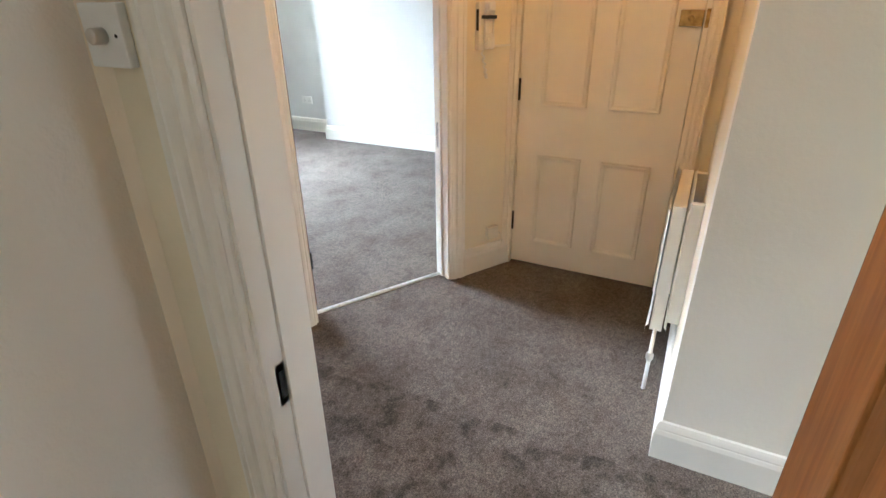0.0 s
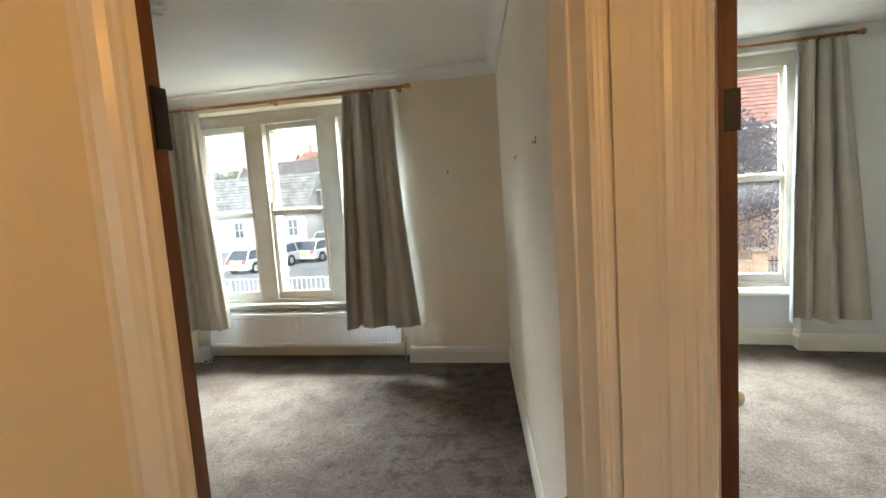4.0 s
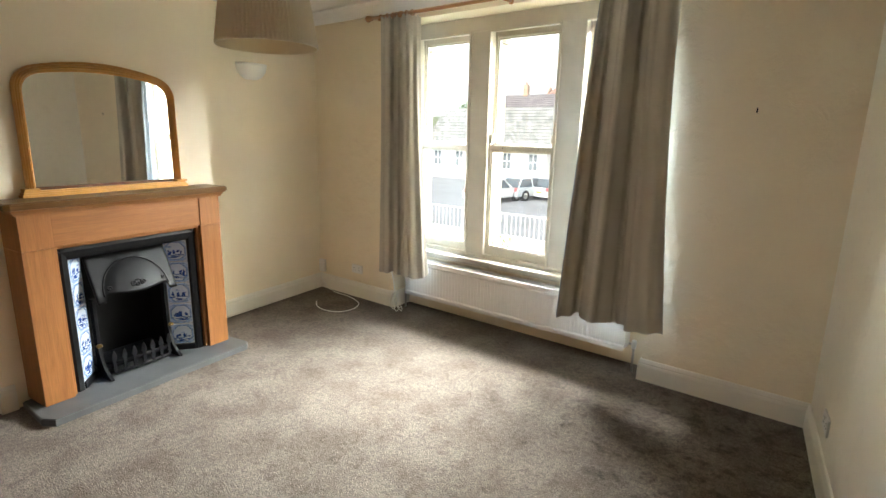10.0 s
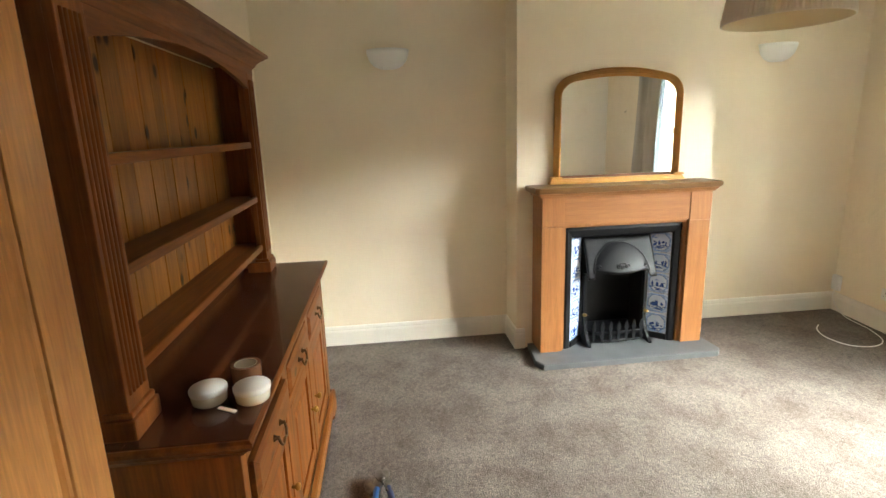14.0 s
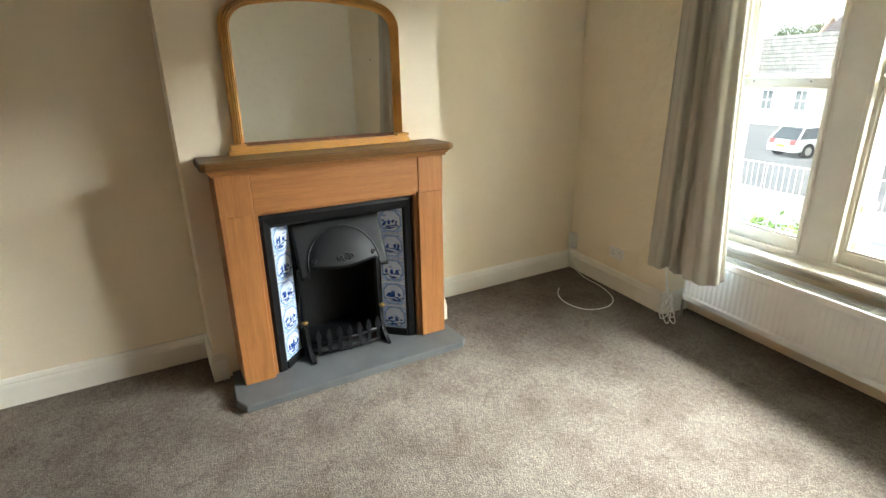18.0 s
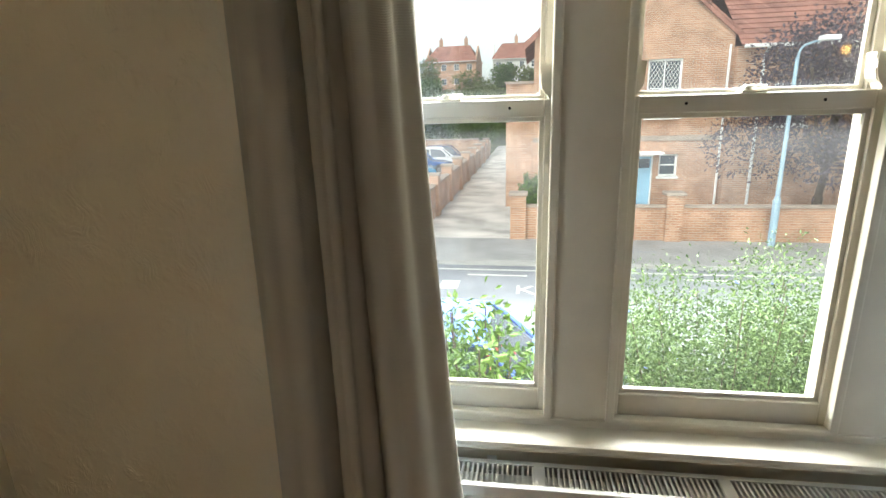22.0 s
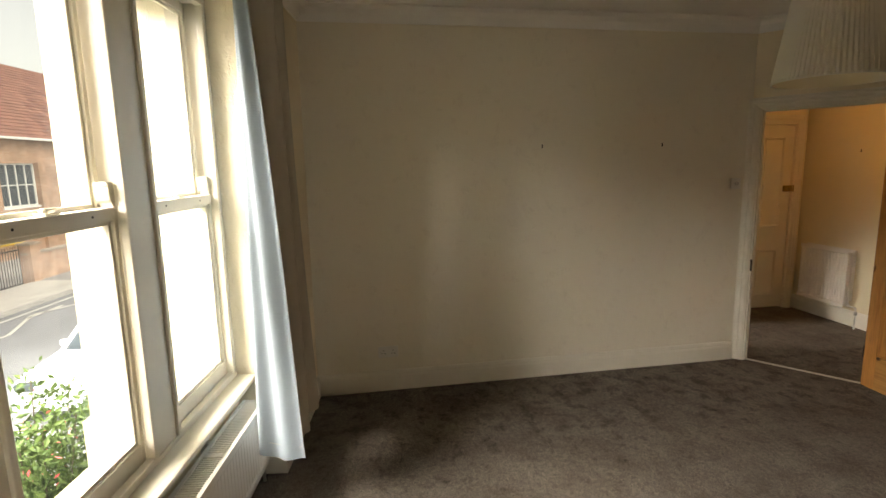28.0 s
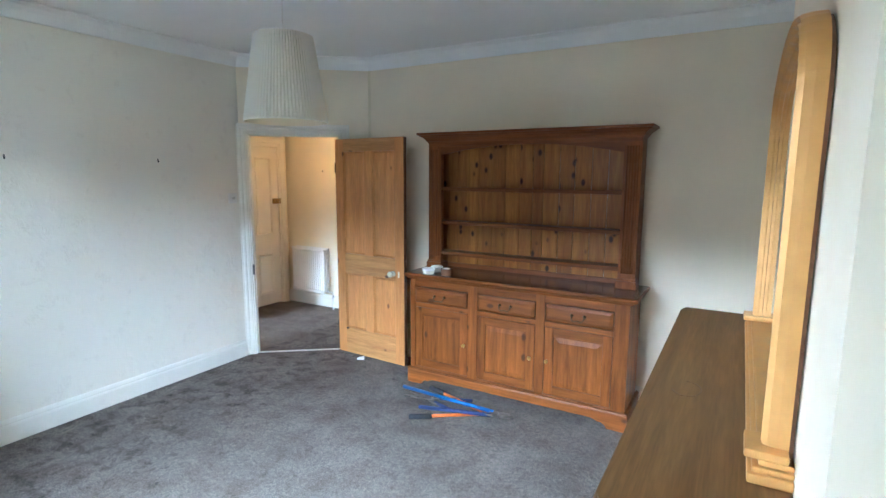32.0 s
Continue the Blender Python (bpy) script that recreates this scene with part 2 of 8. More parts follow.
def carpet_material():
    m = mat("carpet", (0.2, 0.17, 0.165), rough=0.95, spec=0.05, sheen=0.03)
    nt, b = nodes_of(m)
    pos = nt.nodes.new("ShaderNodeNewGeometry").outputs["Position"]
    pile = node(nt, "ShaderNodeTexNoise", Scale=210.0, Detail=2.0)
    tuft = node(nt, "ShaderNodeTexNoise", Scale=125.0, Detail=3.0)
    wear = node(nt, "ShaderNodeTexNoise", Scale=3.2, Detail=5.0, Roughness=0.6)
    broad = node(nt, "ShaderNodeTexNoise", Scale=0.9, Detail=2.0)
    stain = node(nt, "ShaderNodeTexNoise", Scale=6.0, Detail=4.0, Roughness=0.55)
    for n in (pile, tuft, wear, broad, stain):
        nt.links.new(pos, n.inputs["Vector"])
    clump = node(nt, "ShaderNodeTexNoise", Scale=42.0, Detail=3.0, Roughness=0.65)
    scuff = node(nt, "ShaderNodeTexNoise", Scale=13.0, Detail=6.0, Roughness=0.7, Distortion=1.2)
    for n in (clump, scuff):
        nt.links.new(pos, n.inputs["Vector"])
    c = ramp(nt, wear.outputs["Fac"], [(0.32, (0.118, 0.095, 0.077)), (0.48, (0.152, 0.127, 0.105)), (0.64, (0.181, 0.154, 0.13))])
    for fac, lo, hi, a, z in ((broad, 0.35, 0.65, 0.92, 1.07), (tuft, 0.3, 0.7, 0.7, 1.28), (pile, 0.3, 0.7, 0.55, 1.45), (clump, 0.36, 0.64, 0.8, 1.18), (scuff, 0.36, 0.48, 0.78, 1.0), (stain, 0.28, 0.44, 0.85, 1.0)):
        r = nt.nodes.new("ShaderNodeMapRange")
        for key, v in (("From Min", lo), ("From Max", hi), ("To Min", a), ("To Max", z)):
            r.inputs[key].default_value = v
        nt.links.new(fac.outputs["Fac"], r.inputs["Value"])
        mx = nt.nodes.new("ShaderNodeMix")
        mx.data_type, mx.blend_type = "RGBA", "MULTIPLY"
        mx.inputs["Factor"].default_value = 1
        nt.links.new(c, mx.inputs["A"])
        nt.links.new(r.outputs[0], mx.inputs["B"])
        c = mx.outputs["Result"]
    # trodden, dirty stretch along the partition and small dark marks
    sp = nt.nodes.new("ShaderNodeSeparateXYZ")
    nt.links.new(pos, sp.inputs[0])
    lane = nt.nodes.new("ShaderNodeMapRange")
    for key, v in (("From Min", -0.35), ("From Max", 0.75), ("To Min", 0.0), ("To Max", 0.135)):
        lane.inputs[key].default_value = v
    nt.links.new(sp.outputs[0], lane.inputs["Value"])
    edge = nt.nodes.new("ShaderNodeMath")
    edge.operation, edge.inputs[1].default_value = "LESS_THAN", 1.42
    nt.links.new(sp.outputs[0], edge.inputs[0])
    lm = nt.nodes.new("ShaderNodeMath")
    lm.operation = "MULTIPLY"
    nt.links.new(lane.outputs[0], lm.inputs[0])
    nt.links.new(edge.outputs[0], lm.inputs[1])
    blot = node(nt, "ShaderNodeTexNoise", Scale=9.0, Detail=8.0, Roughness=0.68)
    nt.links.new(pos, blot.inputs["Vector"])
    sub = nt.nodes.new("ShaderNodeMath")
    sub.operation = "SUBTRACT"
    nt.links.new(blot.outputs["Fac"], sub.inputs[0])
    nt.links.new(lm.outputs[0], sub.inputs[1])
    dirt = nt.nodes.new("ShaderNodeMapRange")
    for key, v in (("From Min", 0.24), ("From Max", 0.38), ("To Min", 0.5), ("To Max", 1.0)):
        dirt.inputs[key].default_value = v
    nt.links.new(sub.outputs[0], dirt.inputs["Value"])
    mx = nt.nodes.new("ShaderNodeMix")
    mx.data_type, mx.blend_type = "RGBA", "MULTIPLY"
    mx.inputs["Factor"].default_value = 1
    nt.links.new(c, mx.inputs["A"])
    nt.links.new(dirt.outputs[0], mx.inputs["B"])
    c = mx.outputs["Result"]
    nt.links.new(c, b.inputs["Base Color"])
    b1 = nt.nodes.new("ShaderNodeBump")
    b1.inputs["Distance"].default_value = 0.005
    nt.links.new(tuft.outputs["Fac"], b1.inputs["Height"])
    b2 = nt.nodes.new("ShaderNodeBump")
    b2.inputs["Distance"].default_value = 0.003
    nt.links.new(pile.outputs["Fac"], b2.inputs["Height"])
    nt.links.new(b1.outputs[0], b2.inputs["Normal"])
    nt.links.new(b2.outputs[0], b.inputs["Normal"])
    return m


def brick_material(name, c1, c2, mortar, w=0.225, h=0.075):
    """Brickwork laid on a wall that faces -y of its object."""
    m = mat(name, c1, rough=0.85, spec=0.2)
    nt, b = nodes_of(m)
    tc = nt.nodes.new("ShaderNodeTexCoord").outputs["Object"]
    sep = nt.nodes.new("ShaderNodeSeparateXYZ")
    nt.links.new(tc, sep.inputs[0])
    sm = nt.nodes.new("ShaderNodeMath")
    nt.links.new(sep.outputs[0], sm.inputs[0])
    nt.links.new(sep.outputs[1], sm.inputs[1])
    cb = nt.nodes.new("ShaderNodeCombineXYZ")
    nt.links.new(sm.outputs[0], cb.inputs[0])
    nt.links.new(sep.outputs[2], cb.inputs[1])
    br = nt.nodes.new("ShaderNodeTexBrick")
    br.inputs["Color1"].default_value, br.inputs["Color2"].default_value = (*c1, 1), (*c2, 1)
    br.inputs["Mortar"].default_value = (*mortar, 1)
    br.inputs["Scale"].default_value = 1.0
    br.inputs["Mortar Size"].default_value = 0.008
    br.inputs["Brick Width"].default_value, br.inputs["Row Height"].default_value = w, h
    nt.links.new(cb.outputs[0], br.inputs["Vector"])
    n = node(nt, "ShaderNodeTexNoise", Scale=1.3, Detail=5.0)
    nt.links.new(tc, n.inputs["Vector"])
    r = nt.nodes.new("ShaderNodeMapRange")
    for key, v in (("From Min", 0.3), ("From Max", 0.7), ("To Min", 0.72), ("To Max", 1.22)):
        r.inputs[key].default_value = v
    nt.links.new(n.outputs["Fac"], r.inputs["Value"])
    mx = nt.nodes.new("ShaderNodeMix")
    mx.data_type, mx.blend_type = "RGBA", "MULTIPLY"
    mx.inputs["Factor"].default_value = 1
    nt.links.new(br.outputs["Color"], mx.inputs["A"])
    nt.links.new(r.outputs[0], mx.inputs["B"])
    nt.links.new(mx.outputs["Result"], b.inputs["Base Color"])
    bp = nt.nodes.new("ShaderNodeBump")
    bp.inputs["Distance"].default_value, bp.invert = 0.008, True
    nt.links.new(br.outputs["Fac"], bp.inputs["Height"])
    nt.links.new(bp.outputs[0], b.inputs["Normal"])
    return m


def foliage(name, dark, light, scale=9.0):
    m = mat(name, light, rough=0.6, spec=0.25)
    nt, b = nodes_of(m)
    geo = nt.nodes.new("ShaderNodeNewGeometry")
    n = node(nt, "ShaderNodeTexNoise", Scale=scale, Detail=3.0)
    nt.links.new(geo.outputs["Position"], n.inputs["Vector"])
    ad = nt.nodes.new("ShaderNodeMath")
    ad.operation = "MULTIPLY_ADD"
    ad.inputs[1].default_value = 0.45
    nt.links.new(geo.outputs["Random Per Island"], ad.inputs[0])
    nt.links.new(n.outputs["Fac"], ad.inputs[2])
    nt.links.new(ramp(nt, ad.outputs[0], [(0.35, dark), (0.95, light)]), b.inputs["Base Color"])
    b.inputs["Transmission Weight"].default_value = 0.0
    b.inputs["Subsurface Weight"].default_value = 0.0
    return m


def glass_material():
    m = mat("window_glass", (1, 1, 1), rough=0.0)
    nt, b = nodes_of(m)
    tr = nt.nodes.new("ShaderNodeBsdfTransparent")
    gl = nt.nodes.new("ShaderNodeBsdfGlossy")
    gl.inputs["Roughness"].default_value = 0.02
    lw = nt.nodes.new("ShaderNodeLayerWeight")
    lw.inputs["Blend"].default_value = 0.5
    pw = nt.nodes.new("ShaderNodeMath")
    pw.operation, pw.inputs[1].default_value = "POWER", 5.0
    nt.links.new(lw.outputs["Facing"], pw.inputs[0])
    fr = nt.nodes.new("ShaderNodeMapRange")
    fr.inputs["To Min"].default_value, fr.inputs["To Max"].default_value = 0.025, 0.7
    nt.links.new(pw.outputs[0], fr.inputs["Value"])
    tr.inputs["Color"].default_value = (0.93, 0.95, 0.94, 1)
    mx = nt.nodes.new("ShaderNodeMixShader")
    nt.links.new(fr.outputs[0], mx.inputs[0])
    nt.links.new(tr.outputs[0], mx.inputs[1])
    nt.links.new(gl.outputs[0], mx.inputs[2])
    # a thin film of dirt, and breath-like misting under the meeting rails
    geo = nt.nodes.new("ShaderNodeNewGeometry")
    sp = nt.nodes.new("ShaderNodeSeparateXYZ")
    nt.links.new(geo.outputs["Position"], sp.inputs[0])
    ns = node(nt, "ShaderNodeTexNoise", Scale=3.5, Detail=3.0)
    nt.links.new(geo.outputs["Position"], ns.inputs["Vector"])
    ad = nt.nodes.new("ShaderNodeMath")
    ad.operation, ad.inputs[1].default_value = "MULTIPLY_ADD", 0.35
    nt.links.new(ns.outputs["Fac"], ad.inputs[0])
    nt.links.new(sp.outputs[2], ad.inputs[2])
    lo = nt.nodes.new("ShaderNodeMapRange")
    lo.interpolation_type = "SMOOTHSTEP"
    for key, v in (("From Min", 1.38), ("From Max", 1.68), ("To Min", 0.0), ("To Max", 0.014)):
        lo.inputs[key].default_value = v
    nt.links.new(ad.outputs[0], lo.inputs["Value"])
    hi = nt.nodes.new("ShaderNodeMapRange")
    for key, v in (("From Min", 1.52), ("From Max", 1.56), ("To Min", 1.0), ("To Max", 0.12)):
        hi.inputs[key].default_value = v
    nt.links.new(sp.outputs[2], hi.inputs["Value"])
    ml = nt.nodes.new("ShaderNodeMath")
    ml.operation = "MULTIPLY"
    nt.links.new(lo.outputs[0], ml.inputs[0])
    nt.links.new(hi.outputs[0], ml.inputs[1])
    film = nt.nodes.new("ShaderNodeMath")
    film.inputs[1].default_value = 0.0015
    nt.links.new(ml.outputs[0], film.inputs[0])
    tl = nt.nodes.new("ShaderNodeBsdfTranslucent")
    tl.inputs["Color"].default_value = (0.85, 0.87, 0.88, 1)
    m2 = nt.nodes.new("ShaderNodeMixShader")
    nt.links.new(film.outputs[0], m2.inputs[0])
    nt.links.new(mx.outputs[0], m2.inputs[1])
    nt.links.new(tl.outputs[0], m2.inputs[2])
    nt.links.new(m2.outputs[0], nt.nodes["Material Output"].inputs[0])
    return m


def cloth(name, color, scale=900.0):
    m = mat(name, color, rough=0.9, spec=0.15, sheen=0.15, noise_scale=3.0, noise_amount=0.06)
    nt, b = nodes_of(m)
    tc = nt.nodes.new("ShaderNodeNewGeometry").outputs["Position"]
    w = node(nt, "ShaderNodeTexWave", Scale=scale * 0.12, Distortion=0.6, Detail=1.0)
    w.bands_direction = "Z"
    nt.links.new(tc, w.inputs["Vector"])
    bp = nt.nodes.new("ShaderNodeBump")
    bp.inputs["Distance"].default_value, bp.inputs["Strength"].default_value = 0.0006, 0.7
    nt.links.new(w.outputs["Fac"], bp.inputs["Height"])
    nt.links.new(bp.outputs[0], b.inputs["Normal"])
    return m


M_WALL = embossed("cream_wall", (0.86, 0.765, 0.59), 0.0009)
M_WINW = embossed("cream_relief_wall", (0.86, 0.765, 0.59), 0.0055)
M_PART = embossed("pale_embossed_wall", (0.85, 0.81, 0.70), 0.0022, worn=(0.55, 0.49, 0.4), mottle=0.14)
M_ROOM2 = embossed("bedroom_wall", (0.71, 0.71, 0.68), 0.0009)
M_HALL = mat("hall_wall", (0.8, 0.72, 0.53), rough=0.55, noise_scale=2.0, noise_amount=0.04, bump_scale=45, bump=0.0016, fine_scale=180, fine=0.0006)
M_LOBBY = mat("lobby_wall", (0.82, 0.78, 0.68), rough=0.55, noise_scale=2.0, noise_amount=0.04, bump_scale=60, bump=0.0013, fine_scale=180, fine=0.0006)
M_CEIL = mat("ceiling_paint", (0.87, 0.87, 0.85), rough=0.75, noise_scale=1.3, noise_amount=0.03, bump_scale=30, bump=0.0012)
M_TRIM = mat("gloss_trim_paint", (0.82, 0.79, 0.7), rough=0.28, noise_scale=5, noise_amount=0.04, bump_scale=14, bump=0.0009)
# cream dimmed below the trim paint, so over-bright window light shows less
M_SASH = mat("dimmed_cream_sash_paint", (0.61, 0.565, 0.47), rough=0.32, noise_scale=6, noise_amount=0.06, bump_scale=18, bump=0.0008)
M_DOORP = mat("cream_door_paint", (0.82, 0.76, 0.62), rough=0.33, noise_scale=4, noise_amount=0.04, bump_scale=16, bump=0.0008)
M_CARPET = carpet_material()
M_PINE = wood("stripped_pine", (0.68, 0.32, 0.095), (0.52, 0.21, 0.055), rough=0.45, coat=0.05, per_piece=0.1, knot_share=0.15, knot_color=(0.2, 0.075, 0.025))
M_PINE_EDGE = wood("aged_pine_edge", (0.17, 0.065, 0.022), (0.08, 0.028, 0.011), rough=0.5, knots=False)
M_DRES = wood("antique_pine_stain", (0.28, 0.092, 0.014), (0.12, 0.034, 0.006), rough=0.46, coat=0.03, per_piece=0.2, knot_share=0.2, knot_size=1.2)
M_DRESX = wood("antique_pine_rail", (0.27, 0.089, 0.014), (0.115, 0.033, 0.006), rough=0.46, axis=0, coat=0.03, per_piece=0.2, knot_share=0.2, knot_size=1.2)
M_BACK = wood("antique_pine_boards", (0.47, 0.2, 0.045), (0.27, 0.1, 0.02), rough=0.38, coat=0.1, per_piece=0.22, knot_share=0.85, knot_size=1.15, knot_color=(0.035, 0.011, 0.005))
M_FRAME = wood("dark_stained_pine", (0.3, 0.1, 0.022), (0.15, 0.043, 0.01), rough=0.42, coat=0.06, per_piece=0.1)
M_FRAMEX = wood("dark_stained_pine_rail", (0.25, 0.082, 0.019), (0.12, 0.035, 0.009), rough=0.42, axis=0, coat=0.06, per_piece=0.1, knots=False)
M_TOP = wood("dark_dresser_top", (0.13, 0.04, 0.016), (0.07, 0.02, 0.009), rough=0.22, axis=0, coat=0.35, knots=False)
M_MANT = wood("cherry_surround", (0.36, 0.152, 0.047), (0.27, 0.108, 0.032), rough=0.4, knots=False, stretch=22, per_piece=0.06)
M_MANTX = wood("cherry_surround_rail", (0.36, 0.152, 0.047), (0.27, 0.108, 0.032), rough=0.4, axis=1, knots=False, stretch=22, per_piece=0.06)
M_SHELF = wood("mantel_shelf_wood", (0.2, 0.105, 0.034), (0.115, 0.057, 0.018), rough=0.42, axis=1, knots=False, stretch=18, per_piece=0.05)
for m_ in (M_DRES, M_DRESX, M_BACK, M_FRAME, M_FRAMEX, M_SHELF):
    nodes_of(m_)[1].inputs["Specular IOR Level"].default_value = 0.22
M_STAIN = mat("cup_stain", (0.12, 0.058, 0.027), rough=0.5, noise_scale=40, noise_amount=0.3)
M_GOLD = mat("satin_gilt", (0.62, 0.34, 0.1), rough=0.44, metal=0.4, noise_scale=14, noise_amount=0.12, bump_scale=60, bump=0.0004, rough_var=0.1)
M_MIRROR = mat("mirror_glass", (0.92, 0.93, 0.92), rough=0.012, metal=1.0)
M_IRON = mat("blackened_cast_iron", (0.005, 0.0055, 0.0065), rough=0.42, metal=0.0, spec=0.22, noise_scale=25, noise_amount=0.3, bump_scale=220, bump=0.0006, rough_var=0.1)
M_SOOT = mat("sooty_firebox", (0.0025, 0.0023, 0.002), rough=0.95, noise_scale=9, noise_amount=0.4)
M_SLATE = mat("honed_slate", (0.095, 0.1, 0.1), rough=0.5, noise_scale=6, noise_amount=0.14, bump_scale=120, bump=0.0006)
M_TILE = mat("glazed_tile", (0.56, 0.62, 0.71), rough=0.3, noise_scale=16, noise_amount=0.08, spec=0.35)
M_DELFT = mat("delft_blue_glaze", (0.025, 0.07, 0.27), rough=0.15, noise_scale=60, noise_amount=0.5, coat=0.3)
M_DELFT2 = mat("pale_blue_glaze", (0.3, 0.42, 0.66), rough=0.15, noise_scale=60, noise_amount=0.3, coat=0.3)
M_GROUT = mat("grout", (0.35, 0.35, 0.36), rough=0.8)
M_CURT = cloth("curtain_cloth", (0.5, 0.465, 0.395))
# lining colour carries shade: darkened where the window lamp would bleach it
M_LINING = cloth("dimmed_curtain_lining", (0.27, 0.32, 0.37))
M_SHADE = cloth("pleated_shade", (0.9, 0.87, 0.78))
nt_, b_ = nodes_of(M_SHADE)
glow = node(nt_, "ShaderNodeBsdfTranslucent", Color=(0.9, 0.86, 0.74, 1))
both = node(nt_, "ShaderNodeMixShader", Fac=0.45)
nt_.links.new(b_.outputs[0], both.inputs[1])
nt_.links.new(glow.outputs[0], both.inputs[2])
nt_.links.new(both.outputs[0], nt_.nodes["Material Output"].inputs[0])
M_SHADE_IN = mat("shade_lining", (0.83, 0.73, 0.5), rough=0.8, noise_scale=5, noise_amount=0.04)
M_RAD = mat("radiator_enamel", (0.83, 0.81, 0.76), rough=0.32, noise_scale=4, noise_amount=0.03)
M_POLE = wood("varnished_pole", (0.55, 0.26, 0.09), (0.42, 0.18, 0.06), rough=0.3, axis=0, knots=False, coat=0.3)
M_BRASS = mat("aged_brass", (0.42, 0.28, 0.1), rough=0.35, metal=1.0, noise_scale=40, noise_amount=0.3)
M_BAIL = mat("dark_bronze", (0.1, 0.065, 0.035), rough=0.38, metal=0.85, noise_scale=60, noise_amount=0.3)
M_BLACK = mat("black_iron", (0.015, 0.015, 0.015), rough=0.45, metal=0.3, noise_scale=60, noise_amount=0.3)
M_CHROME = mat("brushed_steel", (0.6, 0.58, 0.55), rough=0.28, metal=1.0)
M_PLASTIC = mat("white_plastic", (0.82, 0.81, 0.77), rough=0.35, noise_scale=8, noise_amount=0.03)
M_PORC = mat("cream_porcelain", (0.82, 0.78, 0.64), rough=0.15, coat=0.4)
M_DARK = mat("dark_slot", (0.01, 0.01, 0.01), rough=0.8)
M_GLASS = glass_material()
# shade put into the colour: darker than cream paint, against the lamp's glare
M_STONE = mat("dimmed_painted_stone", (0.3, 0.26, 0.175), rough=0.75, noise_scale=3, noise_amount=0.07, bump_scale=35, bump=0.004)
M_RENDER = mat("white_render", (0.6, 0.585, 0.545), rough=0.85, noise_scale=0.6, noise_amount=0.08, bump_scale=30, bump=0.004)
M_ALU = mat("threshold_metal", (0.7, 0.69, 0.66), rough=0.35, metal=0.9, noise_scale=30, noise_amount=0.15)


# ---- mesh helpers ----
def mesh_object(name, bm, material, parent=None, label="", smooth=False):
    me = bpy.data.meshes.new(name)
    bmesh.ops.recalc_face_normals(bm, faces=bm.faces)
    bm.to_mesh(me)
    bm.free()
    if smooth:
        for p in me.polygons:
            p.use_smooth = True
    me.materials.append(material)
    ob = new(name, me)
    if parent:
        ob.parent = parent
    if label:
        tagged(ob, label)
    return ob


def part(name, bm, material, parent, label="", smooth=False):
    return mesh_object(name, bm, material, parent, label, smooth)


def setting(name, bm, material, label, category="", smooth=False, parent=None):
    ob = mesh_object(name, bm, material, parent, "", smooth)
    return tagged(ob, label, category, kind="structure")


def thing(name, label, category, group="", m=None, kind=""):
    ob = new(name)
    ob.empty_display_size = 0.1
    if m is not None:
        ob.matrix_basis = m
    return tagged(ob, label, category, group, kind)


def box(x0, x1, y0, y1, z0, z1, bevel=0.0, seg=2, bm=None):
    out = bm or bmesh.new()
    r = bmesh.ops.create_cube(out, size=1)
    vs = r["verts"]
    for v in vs:
        v.co = Vector(((x0 + x1) / 2 + v.co.x * (x1 - x0), (y0 + y1) / 2 + v.co.y * (y1 - y0), (z0 + z1) / 2 + v.co.z * (z1 - z0)))
    if bevel:
        es = list({e for v in vs for e in v.link_edges})
        bmesh.ops.bevel(out, geom=es, offset=bevel, segments=seg, affect="EDGES", profile=0.6)
    return out


def prism(pts, z0, z1, bm=None):
    """An upright prism over a polygon in the floor's plane."""
    out = bm or bmesh.new()
    lo = [out.verts.new((x, y, z0)) for x, y in pts]
    hi = [out.verts.new((x, y, z1)) for x, y in pts]
    n = len(pts)
    out.faces.new(lo)
    out.faces.new(hi)
    for k in range(n):
        out.faces.new((lo[k], lo[(k + 1) % n], hi[(k + 1) % n], hi[k]))
    return out


def slab(pts, axis, a, b, bm=None, bevel=0.0):
    """A flat outline in two axes, given thickness from a to b along the third (0 x, 1 y, 2 z)."""
    out = bm or bmesh.new()
    def at(p, d):
        q = list(p)
        q.insert(axis, d)
        return q
    lo = [out.verts.new(at(p, a)) for p in pts]
    hi = [out.verts.new(at(p, b)) for p in pts]
    n = len(pts)
    fs = [out.faces.new(lo), out.faces.new(hi)]
    for k in range(n):
        out.faces.new((lo[k], lo[(k + 1) % n], hi[(k + 1) % n], hi[k]))
    if bevel:
        es = list({e for f in fs for e in f.edges})
        bmesh.ops.bevel(out, geom=es, offset=bevel, segments=2, affect="EDGES")
    return out


